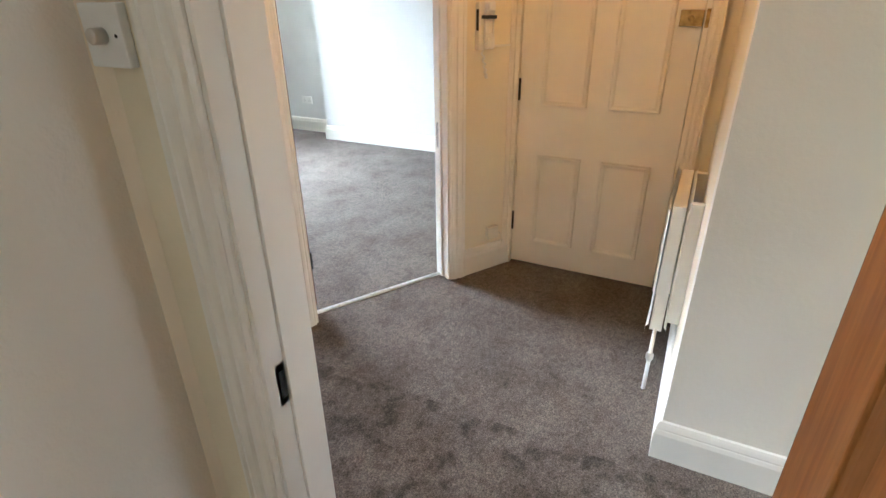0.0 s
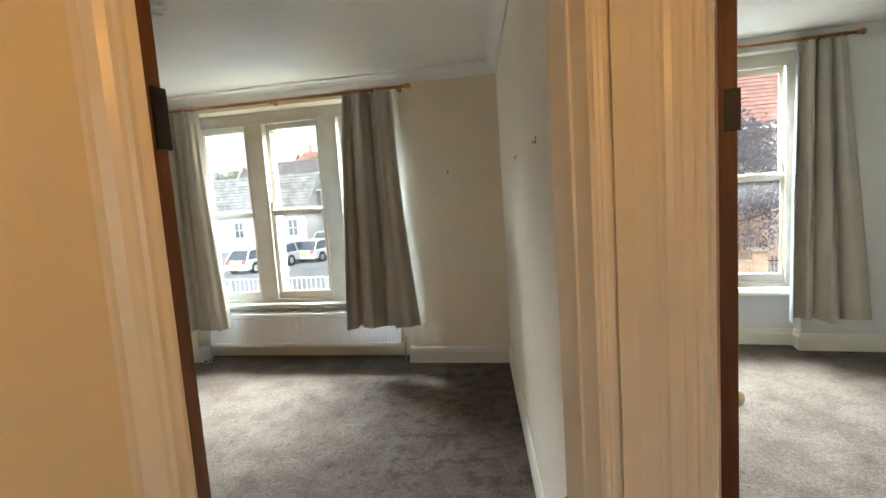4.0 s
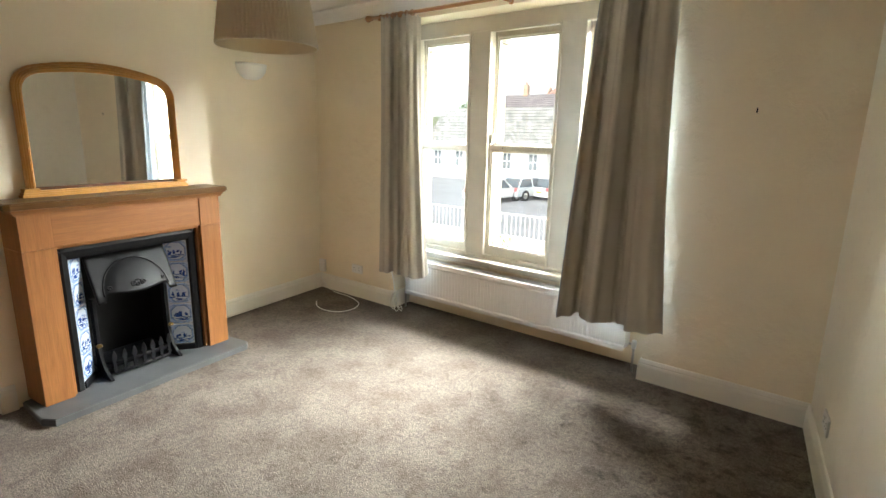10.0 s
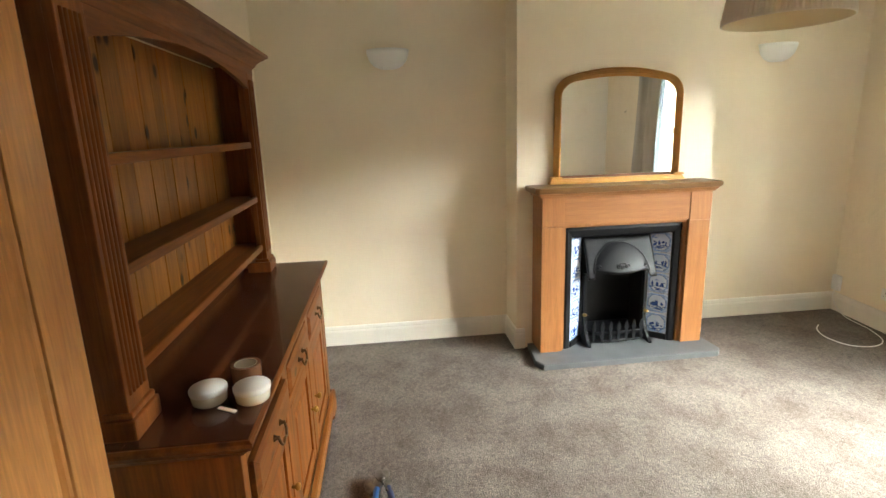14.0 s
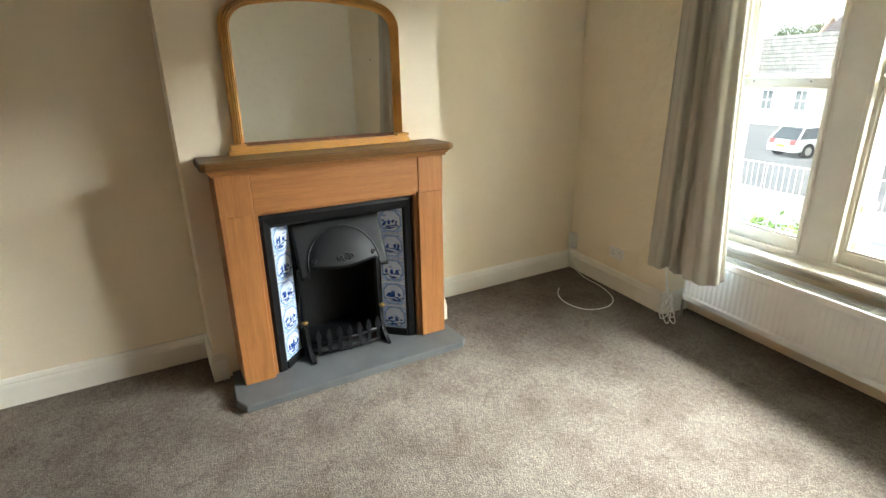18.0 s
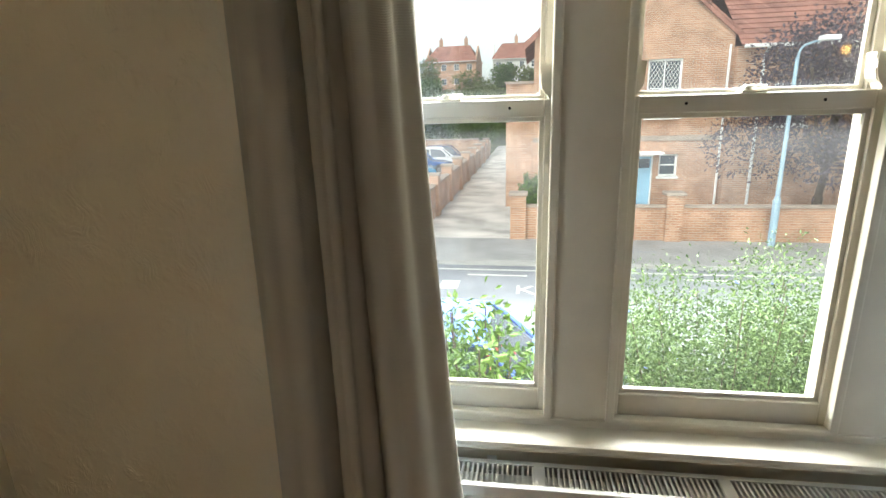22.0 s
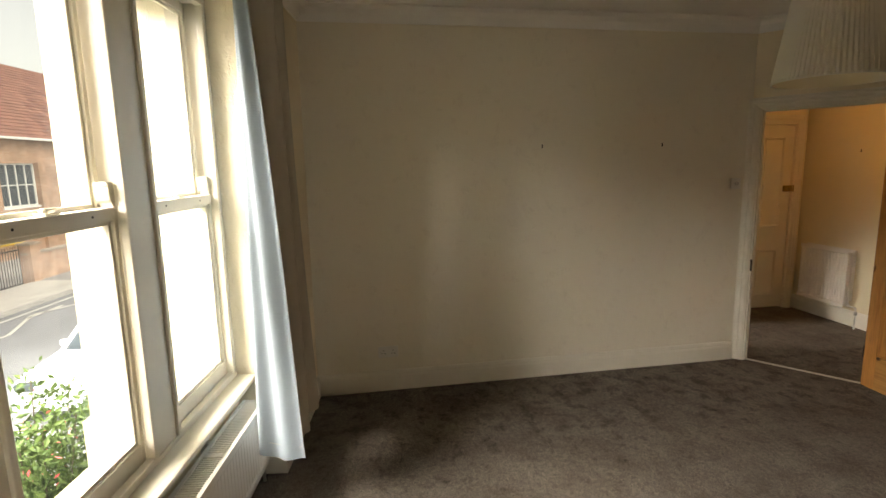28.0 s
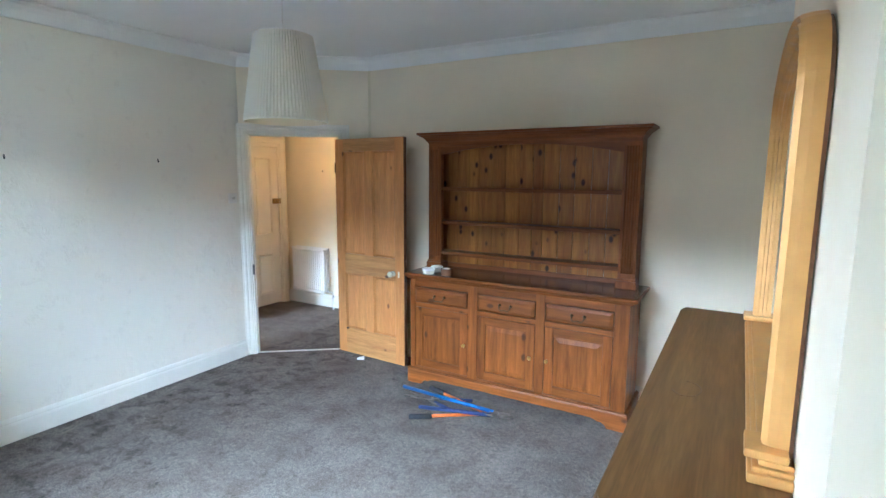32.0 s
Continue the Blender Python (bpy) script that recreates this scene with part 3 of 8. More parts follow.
def sweep(path, profile, bm=None, closed=False):
    """A moulding: profile points (out to the left of the way, up) along a line in the floor's plane, mitred."""
    out = bm or bmesh.new()
    pts = [Vector(p) for p in path]
    n = len(pts)
    rings = []
    for k, p in enumerate(pts):
        a = pts[k - 1] if (k or closed) else None
        c = pts[(k + 1) % n] if (k < n - 1 or closed) else None
        d1 = (p - a).normalized() if a is not None else (c - p).normalized()
        d2 = (c - p).normalized() if c is not None else d1
        n1, n2 = Vector((-d1.y, d1.x)), Vector((-d2.y, d2.x))
        m = (n1 + n2)
        m = m / max(0.25, m.dot(n1)) if m.length > 1e-6 else n1
        rings.append([out.verts.new((p.x + m.x * o, p.y + m.y * o, z)) for o, z in profile])
    q = len(profile)
    for k in range(n if closed else n - 1):
        r, s = rings[k], rings[(k + 1) % n]
        for j in range(q):
            out.faces.new((r[j], r[(j + 1) % q], s[(j + 1) % q], s[j]))
    if not closed:
        out.faces.new(rings[0])
        out.faces.new(rings[-1])
    return out


def lathe(profile, seg=24, bm=None, center=(0, 0, 0), axis=2):
    """A turned solid from (radius, height) points."""
    out = bm or bmesh.new()
    rings = []
    for r, h in profile:
        ring = []
        for k in range(seg):
            a = 2 * math.pi * k / seg
            q = [r * math.cos(a), r * math.sin(a)]
            q.insert(axis, h)
            ring.append(out.verts.new(Vector(q) + Vector(center)))
        rings.append(ring)
    for a, b in zip(rings, rings[1:]):
        for k in range(seg):
            out.faces.new((a[k], a[(k + 1) % seg], b[(k + 1) % seg], b[k]))
    out.faces.new(rings[0])
    out.faces.new(rings[-1])
    return out


def tube(points, r, seg=8, bm=None):
    out = bm or bmesh.new()
    pts = [Vector(p) for p in points]
    rings = []
    up = Vector((0.13, 0.21, 0.97))
    for k, p in enumerate(pts):
        d = (pts[min(k + 1, len(pts) - 1)] - pts[max(k - 1, 0)]).normalized()
        s = d.cross(up)
        if s.length < 0.05:
            s = d.cross(Vector((1, 0, 0)))
        s.normalize()
        t = s.cross(d)
        rings.append([out.verts.new(p + (s * math.cos(a) + t * math.sin(a)) * r) for a in [2 * math.pi * j / seg for j in range(seg)]])
    for a, b in zip(rings, rings[1:]):
        for k in range(seg):
            out.faces.new((a[k], a[(k + 1) % seg], b[(k + 1) % seg], b[k]))
    out.faces.new(rings[0])
    out.faces.new(rings[-1])
    return out


def smooth_line(points, steps=8):
    """A rounded line through a few points."""
    pts = [Vector(p) for p in points]
    out = []
    for k in range(len(pts) - 1):
        p0, p1, p2, p3 = pts[max(k - 1, 0)], pts[k], pts[k + 1], pts[min(k + 2, len(pts) - 1)]
        for j in range(steps):
            t = j / steps
            out.append(0.5 * ((2 * p1) + (p2 - p0) * t + (2 * p0 - 5 * p1 + 4 * p2 - p3) * t * t + (3 * p1 - p0 - 3 * p2 + p3) * t ** 3))
    return out + [pts[-1]]


def panel_moulding(x0, x1, z0, z1, y, bm=None, w=0.02, d=0.012):
    """A raised frame of four mitred strips on a face at y that looks to -y."""
    out = bm or bmesh.new()
    rings = []
    for ins, dep in ((0, 0), (w * 0.25, d), (w * 0.6, d * 0.75), (w, 0)):
        rings.append([out.verts.new((x, y - dep, z)) for x, z in ((x0 + ins, z0 + ins), (x1 - ins, z0 + ins), (x1 - ins, z1 - ins), (x0 + ins, z1 - ins))])
    for a, b in zip(rings, rings[1:]):
        for k in range(4):
            out.faces.new((a[k], a[(k + 1) % 4], b[(k + 1) % 4], b[k]))
    return out


def wall(name, p0, p1, thick, height, material, label, openings=(), base=0.0):
    """A wall whose inner face runs from p0 to p1; its thickness lies to the right of that way. Openings: (from, to, low, high) along it."""
    a, b = Vector(p0), Vector(p1)
    d = (b - a).normalized()
    nrm = Vector((d.y, -d.x))
    length = (b - a).length
    bm = bmesh.new()
    cuts = sorted({0.0, length, *[s for o in openings for s in o[:2]]})
    for s0, s1 in zip(cuts, cuts[1:]):
        spans = [(base, height)]
        for o in openings:
            if o[0] <= s0 + 1e-6 and o[1] >= s1 - 1e-6:
                spans = [(base, o[2]), (o[3], height)]
        for z0, z1 in spans:
            if z1 - z0 > 1e-4:
                q = [a + d * s0, a + d * s1, a + d * s1 + nrm * thick, a + d * s0 + nrm * thick]
                prism([(v.x, v.y) for v in q], z0, z1, bm)
    bmesh.ops.remove_doubles(bm, verts=bm.verts, dist=1e-5)
    return setting(name, bm, material, label, "wall")


def along(p, d, s, n=(0, 0), o=0.0):
    return (p[0] + d[0] * s + n[0] * o, p[1] + d[1] * s + n[1] * o)


BASE_PROFILE = [(0.0, 0.0), (0.020, 0.0), (0.020, 0.105), (0.0165, 0.118), (0.014, 0.122), (0.0165, 0.128), (0.012, 0.142), (0.008, 0.150), (0.0, 0.152)]
COVE_PROFILE = [(0.0, -0.10), (0.012, -0.10), (0.016, -0.088), (0.03, -0.05), (0.055, -0.024), (0.09, -0.012), (0.10, -0.012), (0.10, 0.0), (0.0, 0.0)]


def baseboard(path, label="cream gloss painted skirting board with moulded top edge", mat_=None):
    setting("baseboard", sweep(path, BASE_PROFILE), mat_ or M_TRIM, label, "skirting")


# ---- plan ----
H = 2.69                       # living room ceiling
HALL_H = 2.3
SL = math.atan(-0.118)         # turn of the street front
W0 = (-0.68, 5.805)
WM = pose(W0[0], W0[1], 0, 0, 0, math.degrees(SL))
UX, UY = math.cos(SL), math.sin(SL)
VX, VY = -UY, UX


def wp(u, v):
    """Floor point from metres along and out of the window wall."""
    return (W0[0] + UX * u + VX * v, W0[1] + UY * u + VY * v)


XF, XB = -2.87, -2.56         # fireplace wall, chimney breast
YB0, YB1 = 3.20, 4.63
YD = 1.445                     # dresser wall
A = (XF, 5.725 - 0.118 * XF)
B = (1.38, 5.725 - 0.118 * 1.38)
C = (1.43, 2.15)
D1 = (-0.789, -0.614)          # way of the corner wall with the living room door
N1 = (0.614, -0.789)           # from the living room to the hall
D = (C[0] + D1[0] * 1.148, YD)
T1 = 0.10
K = (1.53, 2.09)
D2 = (0.863, -0.505)
N2 = (0.505, 0.863)            # from the hall to the second room
E = along(K, D2, 1.335)
XFD = 2.675                     # front door
YR = 0.452                     # radiator wall
NIB = (1.52, YR)
J0 = (0.715, 1.165)            # hall edge of the first doorway's jamb

# floor: one carpet through all rooms
fl = prism([wp(-2.6, 0.05), wp(-1.17, 0.05), wp(-1.17, 0.24), wp(1.13, 0.24), wp(1.13, 0.05), wp(2.3, 0.05), (1.6, 5.9), (3.0, 6.0), (5.4, 5.8), (5.4, -1.6), (-1.8, -1.6), (-1.8, 1.2), (-3.1, 1.2)], -0.06, 0.0)
setting("floor", fl, M_CARPET, "worn mauve-brown cut pile carpet with darker trodden patches", "carpet")

# living room walls
U_A = (Vector(A) - Vector(W0)).dot(Vector((UX, UY)))
U_B = (Vector(B) - Vector(W0)).dot(Vector((UX, UY)))
WT = 0.55
wall("wall_window", wp(U_B + 0.15, 0), wp(U_A - 0.3, 0), WT, H + 0.12, M_WINW, "cream embossed wall round a deep window recess",
     [(U_B + 0.15 - 1.13, U_B + 0.15 + 1.17, 0.0, 2.52)])
bm = box(-1.17, 1.13, 0.215, 0.42, -0.05, 0.565)
box(-1.17, 1.13, 0.42, WT - 0.002, -0.05, 0.46, bm=bm)
o = setting("wall_under_window", bm, M_WALL, "painted panel under the window behind the radiator", "wall")
o.matrix_basis = WM
wall("wall_fireplace", (XF, 6.6), (XF, 1.2), 0.25, H + 0.12, M_WALL, "cream painted wall with shallow plaster relief")
bm = slab([(YB0, 0), (3.50, 0), (3.50, 0.86), (4.33, 0.86), (4.33, 0), (YB1, 0), (YB1, H), (YB0, H)], 0, XF - 0.01, XB)
setting("wall_chimney_breast", bm, M_WALL, "cream painted chimney breast projecting into the room", "wall")
wall("wall_dresser", (XF - 0.1, YD), D, 0.05, H + 0.12, M_WALL, "cream painted wall behind the dresser")
wall("wall_living_door", D, C, T1, H + 0.12, M_WALL, "short corner wall holding the living room doorway", [(1.148 - 0.872, 1.148 - 0.07, 0.0, 2.02)])
PT = 0.10
bm = prism([C, B, wp(U_B + 0.14, 0.3), (1.50, 5.9), (1.57, 2.21), along(C, N1, 0.02)], 0.0, H + 0.12)
setting("wall_partition", bm, M_PART, "pale wall with deep swirled plaster-effect wallpaper", "wall")
cl = [wp(U_A - 0.2, 0.3), wp(U_B + 0.1, 0.3), along(C, (1, 0), 0.05), along(D, N1, 0.05), (XF - 0.1, YD - 0.06)]
setting("ceiling", prism(cl, H, H + 0.1), M_CEIL, "matt white ceiling", "ceiling")
cove = [D, C, B, A, (XF, YB1), (XB, YB1), (XB, YB0), (XF, YB0), (XF, YD)]
setting("trim", sweep(cove, [(o_, H + z) for o_, z in COVE_PROFILE], closed=True), M_CEIL, "white plaster coving along the ceiling", "coving")
baseboard([along(C, (B[0] - C[0], B[1] - C[1]), 0.012), B, wp(1.13, 0), wp(1.13, 0.21)])
baseboard([wp(-1.17, 0.21), wp(-1.17, 0), A, (XF, YB1), (XB, YB1), (XB, YB1 - 0.05)])
baseboard([(XB, YB0 + 0.06), (XB, YB0), (XF, YB0), (XF, YD), (-0.1, YD)])

# hall
wall("wall_second_door", E, K, 0.11, HALL_H + 0.5, M_HALL, "warm cream hall wall with a doorway", [(1.335 - 0.918, 1.335 - 0.15, 0.0, 2.0)])
bm = prism([along(C, N1, 0.10), along(C, D1, 0.065, N1, 0.10), along(C, D1, 0.065, N1, 0.02), along(C, (1, 0), 0.1, (0, 1), 0.02), along(K, D2, 0.15, N2, 0.11), along(K, D2, 0.15), K], 0, HALL_H + 0.5)
cover = prism([along(C, D1, 0.0, N1, 0.10), along(C, D1, 0.03, N1, 0.128), along(K, D2, 0.02, N2, -0.03), along(K, D2, 0.115, N2, -0.02), along(K, D2, 0.115, N2, 0.02), K], 0, 2.0)
setting("trim", cover, M_TRIM, "cream moulded post casing between two doorways", "moulding")
setting("wall_post", bm, M_HALL, "narrow pier between two doorways", "wall")
wall("wall_front_door", (XFD, YR - 0.1), (XFD, E[1] + 0.25), 0.2, HALL_H + 0.5, M_HALL, "warm cream wall round the flat's front door",
     [(0.585 - YR + 0.1, 1.40 - YR + 0.1, 0.0, 2.02)])
# unseen box added to stop light leaking round the front door
setting("wall_leak_blocker", box(XFD + 0.12, XFD + 0.3, YR - 0.3, 1.75, -0.1, HALL_H + 0.5), M_HALL, "unseen plain panel shutting out light behind the front door", "wall")
wall("wall_radiator", (NIB[0] + 0.12, YR), (XFD + 0.1, YR), 0.12, HALL_H + 0.5, M_HALL, "warm cream hall wall behind the radiator")
wall("wall_nib", (NIB[0], -1.2), (NIB[0], YR), 0.12, HALL_H + 0.5, M_LOBBY, "pale textured wall beside the first doorway")
HL = along(along(C, D1, 0.90), N1, 0.10)
XL0, XL1 = 0.585, 0.715        # the first doorway's wall, lobby face and hall face
YL = 1.45
bm = prism([HL, along(D, N1, 0.012), (D[0] - 0.02, YL + 0.002), (XL0, YL + 0.002), (XL0, J0[1]), (XL1, J0[1]), (XL1, J0[1] + 0.11)], 0, HALL_H + 0.5)
setting("wall_hall_corner", bm, M_HALL, "warm cream hall wall between two door frames", "wall")
wall("wall_lobby", (XL0, YL - 0.06), (-1.6, YL - 0.06), 0.05, HALL_H + 0.5, M_LOBBY, "pale plaster wall beside the light switch")
wall("wall_lobby_back", (-1.6, 1.36), (-1.6, -1.5), 0.1, HALL_H + 0.5, M_LOBBY, "pale plaster wall")
# openings added out of view to hold the lobby and passage fill lamps
wall("wall_lobby_side", (-1.7, -1.45), (2.9, -1.45), 0.1, HALL_H + 0.5, M_LOBBY, "pale plaster wall with two added unseen openings behind the walk",
     [(0.3, 1.9, 0.8, 2.1), (2.55, 3.1, 0.8, 2.1)])
wall("wall_passage", (XL1, 0.31), (XL1, -1.4), XL1 - XL0, HALL_H + 0.5, M_HALL, "cream passage wall beside the first doorway")
setting("wall_over_doorway", box(XL0, XL1, 0.31, J0[1], 2.0, HALL_H + 0.5), M_HALL, "wall above the first doorway", "wall")
hc = [along(C, N1, 0.05), along(K, D2, 0.1, N2, 0.05), along(E, N2, 0.05), (XFD + 0.1, E[1]), (XFD + 0.1, -1.5), (-1.7, -1.5), (-1.7, 1.25), (0.3, 1.4), along(D, N1, 0.05)]
setting("ceiling_hall", prism(hc, HALL_H, HALL_H + 0.1), M_CEIL, "plain white hall ceiling", "ceiling")

# second room
R2H = 2.72
q = 0.22
RA = (3.92, 5.58)
R2D = (0.977, -0.214)
R2N = (0.214, 0.977)
RC = along(RA, R2D, 0.9)
wall("wall_room_window", RC, along(RA, R2D, -1.62), 0.5, R2H + 0.1, M_ROOM2, "pale cream wall round the bedroom window", [(0.9, 2.35, 0.0, 2.6)])
bm = prism([along(RA, R2D, -1.45, R2N, 0.16), along(RA, R2D, 0.0, R2N, 0.16), along(RA, R2D, 0.0, R2N, 0.499), along(RA, R2D, -1.45, R2N, 0.499)], 0, 0.5)
setting("wall_under_room_window", bm, M_ROOM2, "pale panel under the bedroom window", "wall")
wall("wall_room_alcove", (4.95, 0.4), (4.95, 5.9), 0.15, R2H + 0.1, M_ROOM2, "pale cream bedroom wall")
bm = prism([(4.96, 4.29), (4.70, 4.29), (4.70, 2.9), (4.96, 2.9)], 0, R2H)
setting("wall_room_breast", bm, M_ROOM2, "pale cream chimney breast", "wall")
wall("wall_room_side", along(E, N2, 0.12), (5.1, along(E, N2, 0.12)[1] - 0.2), 0.1, R2H + 0.1, M_ROOM2, "pale cream bedroom wall")
wall("wall_room_corner", along(RA, R2D, -1.60), (1.46, 5.62), 0.12, R2H + 0.1, M_ROOM2, "pale cream bedroom wall")
setting("ceiling_room", prism([along(K, D2, 0.05, N2, 0.06), (1.46, 2.3), (1.44, 5.9), along(RA, R2D, -2.3, R2N, 0.3), along(RA, R2D, 1.2, R2N, 0.3), (5.1, 1.0), along(E, N2, 0.06)], R2H, R2H + 0.1), M_CEIL, "white bedroom ceiling", "ceiling")
baseboard([(4.95, 2.0), (4.70, 2.9), (4.70, 4.29), (4.95, 4.29), (4.95, RC[1] - 0.02), RA, along(RA, R2N, 0.15)][1:], "white gloss skirting board")
baseboard([along(RA, R2D, 0, R2N, 0.158), along(RA, R2D, -1.45, R2N, 0.158)], "white gloss skirting board")
baseboard([E, along(K, D2, 1.005)], "cream gloss skirting board")
baseboard([(NIB[0], -0.6), NIB, (XFD, YR)], "cream gloss skirting board")


# ---- living room: window ----
def uv_box(u0, u1, v0, v1, z0, z1, bevel=0.004, bm=None):
    return box(u0, u1, v0, v1, z0, z1, bevel, 2, bm)


SASHES = [(-1.075, -0.50), (-0.335, 0.285), (0.455, 1.075)]


def sash_window(m, sashes, umin, umax, v, zs, zr, zt, name, label):
    """A box-sash window in its opening: frame, mullions, and for each bay an upper and a lower sash."""
    w = tagged(thing(name, label, "window", m=m), kind="structure")
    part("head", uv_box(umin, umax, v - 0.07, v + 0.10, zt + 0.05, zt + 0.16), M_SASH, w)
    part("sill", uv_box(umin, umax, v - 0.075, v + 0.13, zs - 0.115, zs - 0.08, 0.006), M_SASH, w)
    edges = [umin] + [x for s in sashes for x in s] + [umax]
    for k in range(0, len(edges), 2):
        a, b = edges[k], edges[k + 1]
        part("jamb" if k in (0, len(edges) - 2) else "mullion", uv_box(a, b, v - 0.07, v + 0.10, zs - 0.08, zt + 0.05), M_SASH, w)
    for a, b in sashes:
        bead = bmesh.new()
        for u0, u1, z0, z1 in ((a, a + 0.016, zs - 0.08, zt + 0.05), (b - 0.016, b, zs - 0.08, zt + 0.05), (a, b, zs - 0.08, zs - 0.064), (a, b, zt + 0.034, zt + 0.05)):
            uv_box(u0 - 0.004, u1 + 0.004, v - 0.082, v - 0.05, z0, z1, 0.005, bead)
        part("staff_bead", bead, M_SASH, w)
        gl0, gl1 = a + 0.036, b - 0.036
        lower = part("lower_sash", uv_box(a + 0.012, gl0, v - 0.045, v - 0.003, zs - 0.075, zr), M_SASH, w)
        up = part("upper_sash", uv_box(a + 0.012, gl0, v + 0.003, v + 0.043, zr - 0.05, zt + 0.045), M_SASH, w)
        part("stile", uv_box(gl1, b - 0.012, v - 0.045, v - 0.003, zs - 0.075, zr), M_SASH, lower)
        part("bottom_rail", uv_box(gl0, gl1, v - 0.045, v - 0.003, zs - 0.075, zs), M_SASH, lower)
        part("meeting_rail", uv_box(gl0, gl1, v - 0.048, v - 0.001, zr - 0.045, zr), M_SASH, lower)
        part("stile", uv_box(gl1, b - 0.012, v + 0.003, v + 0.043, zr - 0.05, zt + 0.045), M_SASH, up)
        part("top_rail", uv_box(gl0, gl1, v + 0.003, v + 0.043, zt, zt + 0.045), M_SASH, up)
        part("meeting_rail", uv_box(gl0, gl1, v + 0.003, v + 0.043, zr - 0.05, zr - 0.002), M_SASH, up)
        # glazing beads round each pane
        for z0, z1, vv, owner in ((zs, zr - 0.045, v - 0.034, lower), (zr, zt, v + 0.014, up)):
            gb = bmesh.new()
            for q in ((gl0, gl0 + 0.01, z0, z1), (gl1 - 0.01, gl1, z0, z1), (gl0, gl1, z0, z0 + 0.01), (gl0, gl1, z1 - 0.01, z1)):
                uv_box(q[0] - 0.003, q[1] + 0.003, vv, vv + 0.016, q[2] - 0.003, q[3] + 0.003, 0.003, gb)
            part("glazing_bead", gb, M_SASH, owner)
            pane = part("pane", uv_box(gl0 - 0.003, gl1 + 0.003, vv + 0.006, vv + 0.01, z0 - 0.003, z1 + 0.003, 0), M_GLASS, owner)
            pane.visible_shadow = False
        # scrolled horns under the upper sash's stiles
        for u0, s in ((a + 0.014, 1), (b - 0.014, -1)):
            pts = [(0, 0.0), (0.036, 0.0), (0.036, -0.012), (0.03, -0.02), (0.034, -0.04), (0.03, -0.06), (0.018, -0.07), (0.012, -0.085), (0, -0.09)]
            hb = slab([(u0 + s * p, zr + 0.085 + q * 1.0) for p, q in pts], 1, v - 0.045, v + 0.002, bevel=0.003)
            part("horn", hb, M_SASH, up)
        # fastener on the meeting rail, and two screw heads
        mid = (gl0 + gl1) / 2
        fb = uv_box(mid - 0.03, mid + 0.03, v - 0.042, v - 0.008, zr, zr + 0.006, 0.002)
        lathe([(0.011, 0.006), (0.012, 0.014), (0.007, 0.02)], 12, fb, (mid - 0.012, v - 0.025, zr))
        uv_box(mid - 0.012, mid + 0.034, v - 0.031, v - 0.019, zr + 0.012, zr + 0.019, 0.003, fb)
        part("sash_fastener", fb, M_PORC, lower, "cream painted sash fastener")
        for du in (-0.16, 0.16):
            part("screw_hole", lathe([(0.004, 0), (0.004, 0.002)], 10, None, (mid + du, v - 0.0495, zr - 0.022), 1), M_DARK, lower)
    return w


WV = 0.285
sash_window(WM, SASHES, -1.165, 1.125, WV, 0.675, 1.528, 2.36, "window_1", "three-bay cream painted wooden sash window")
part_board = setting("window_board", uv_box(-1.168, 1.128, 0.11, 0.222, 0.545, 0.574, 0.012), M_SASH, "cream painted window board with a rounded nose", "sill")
part_board.matrix_basis = WM
ap = setting("trim", uv_box(-1.168, 1.128, 0.185, 0.222, 0.50, 0.545, 0.01), M_SASH, "cream moulding under the window board", "moulding")
ap.matrix_basis = WM

# stone piers and sill outside the window
stone = tagged(thing("stone_surround", "cream painted stone piers and sill outside the window", "window surround", m=WM), kind="structure")
for a, b in ((-1.30, -1.15), (-0.50, -0.335), (0.285, 0.455), (1.105, 1.30)):
    shaft = [(a + 0.03, 0.37), (a + 0.115, 0.50), (a + 0.125, 0.512), (max(b, a + 0.165) - 0.01, 0.512), (max(b, a + 0.165), 0.37)]
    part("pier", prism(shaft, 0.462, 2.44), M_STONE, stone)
    for z0, z1, g in ((0.465, 0.70, 0.02), (0.86, 0.895, 0.012), (2.34, 2.438, 0.02)):
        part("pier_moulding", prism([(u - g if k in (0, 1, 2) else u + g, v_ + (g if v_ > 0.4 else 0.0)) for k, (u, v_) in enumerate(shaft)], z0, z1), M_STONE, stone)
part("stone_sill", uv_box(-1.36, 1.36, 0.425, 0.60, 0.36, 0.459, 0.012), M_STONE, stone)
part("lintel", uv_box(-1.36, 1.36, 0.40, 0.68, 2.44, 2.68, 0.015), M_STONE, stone)


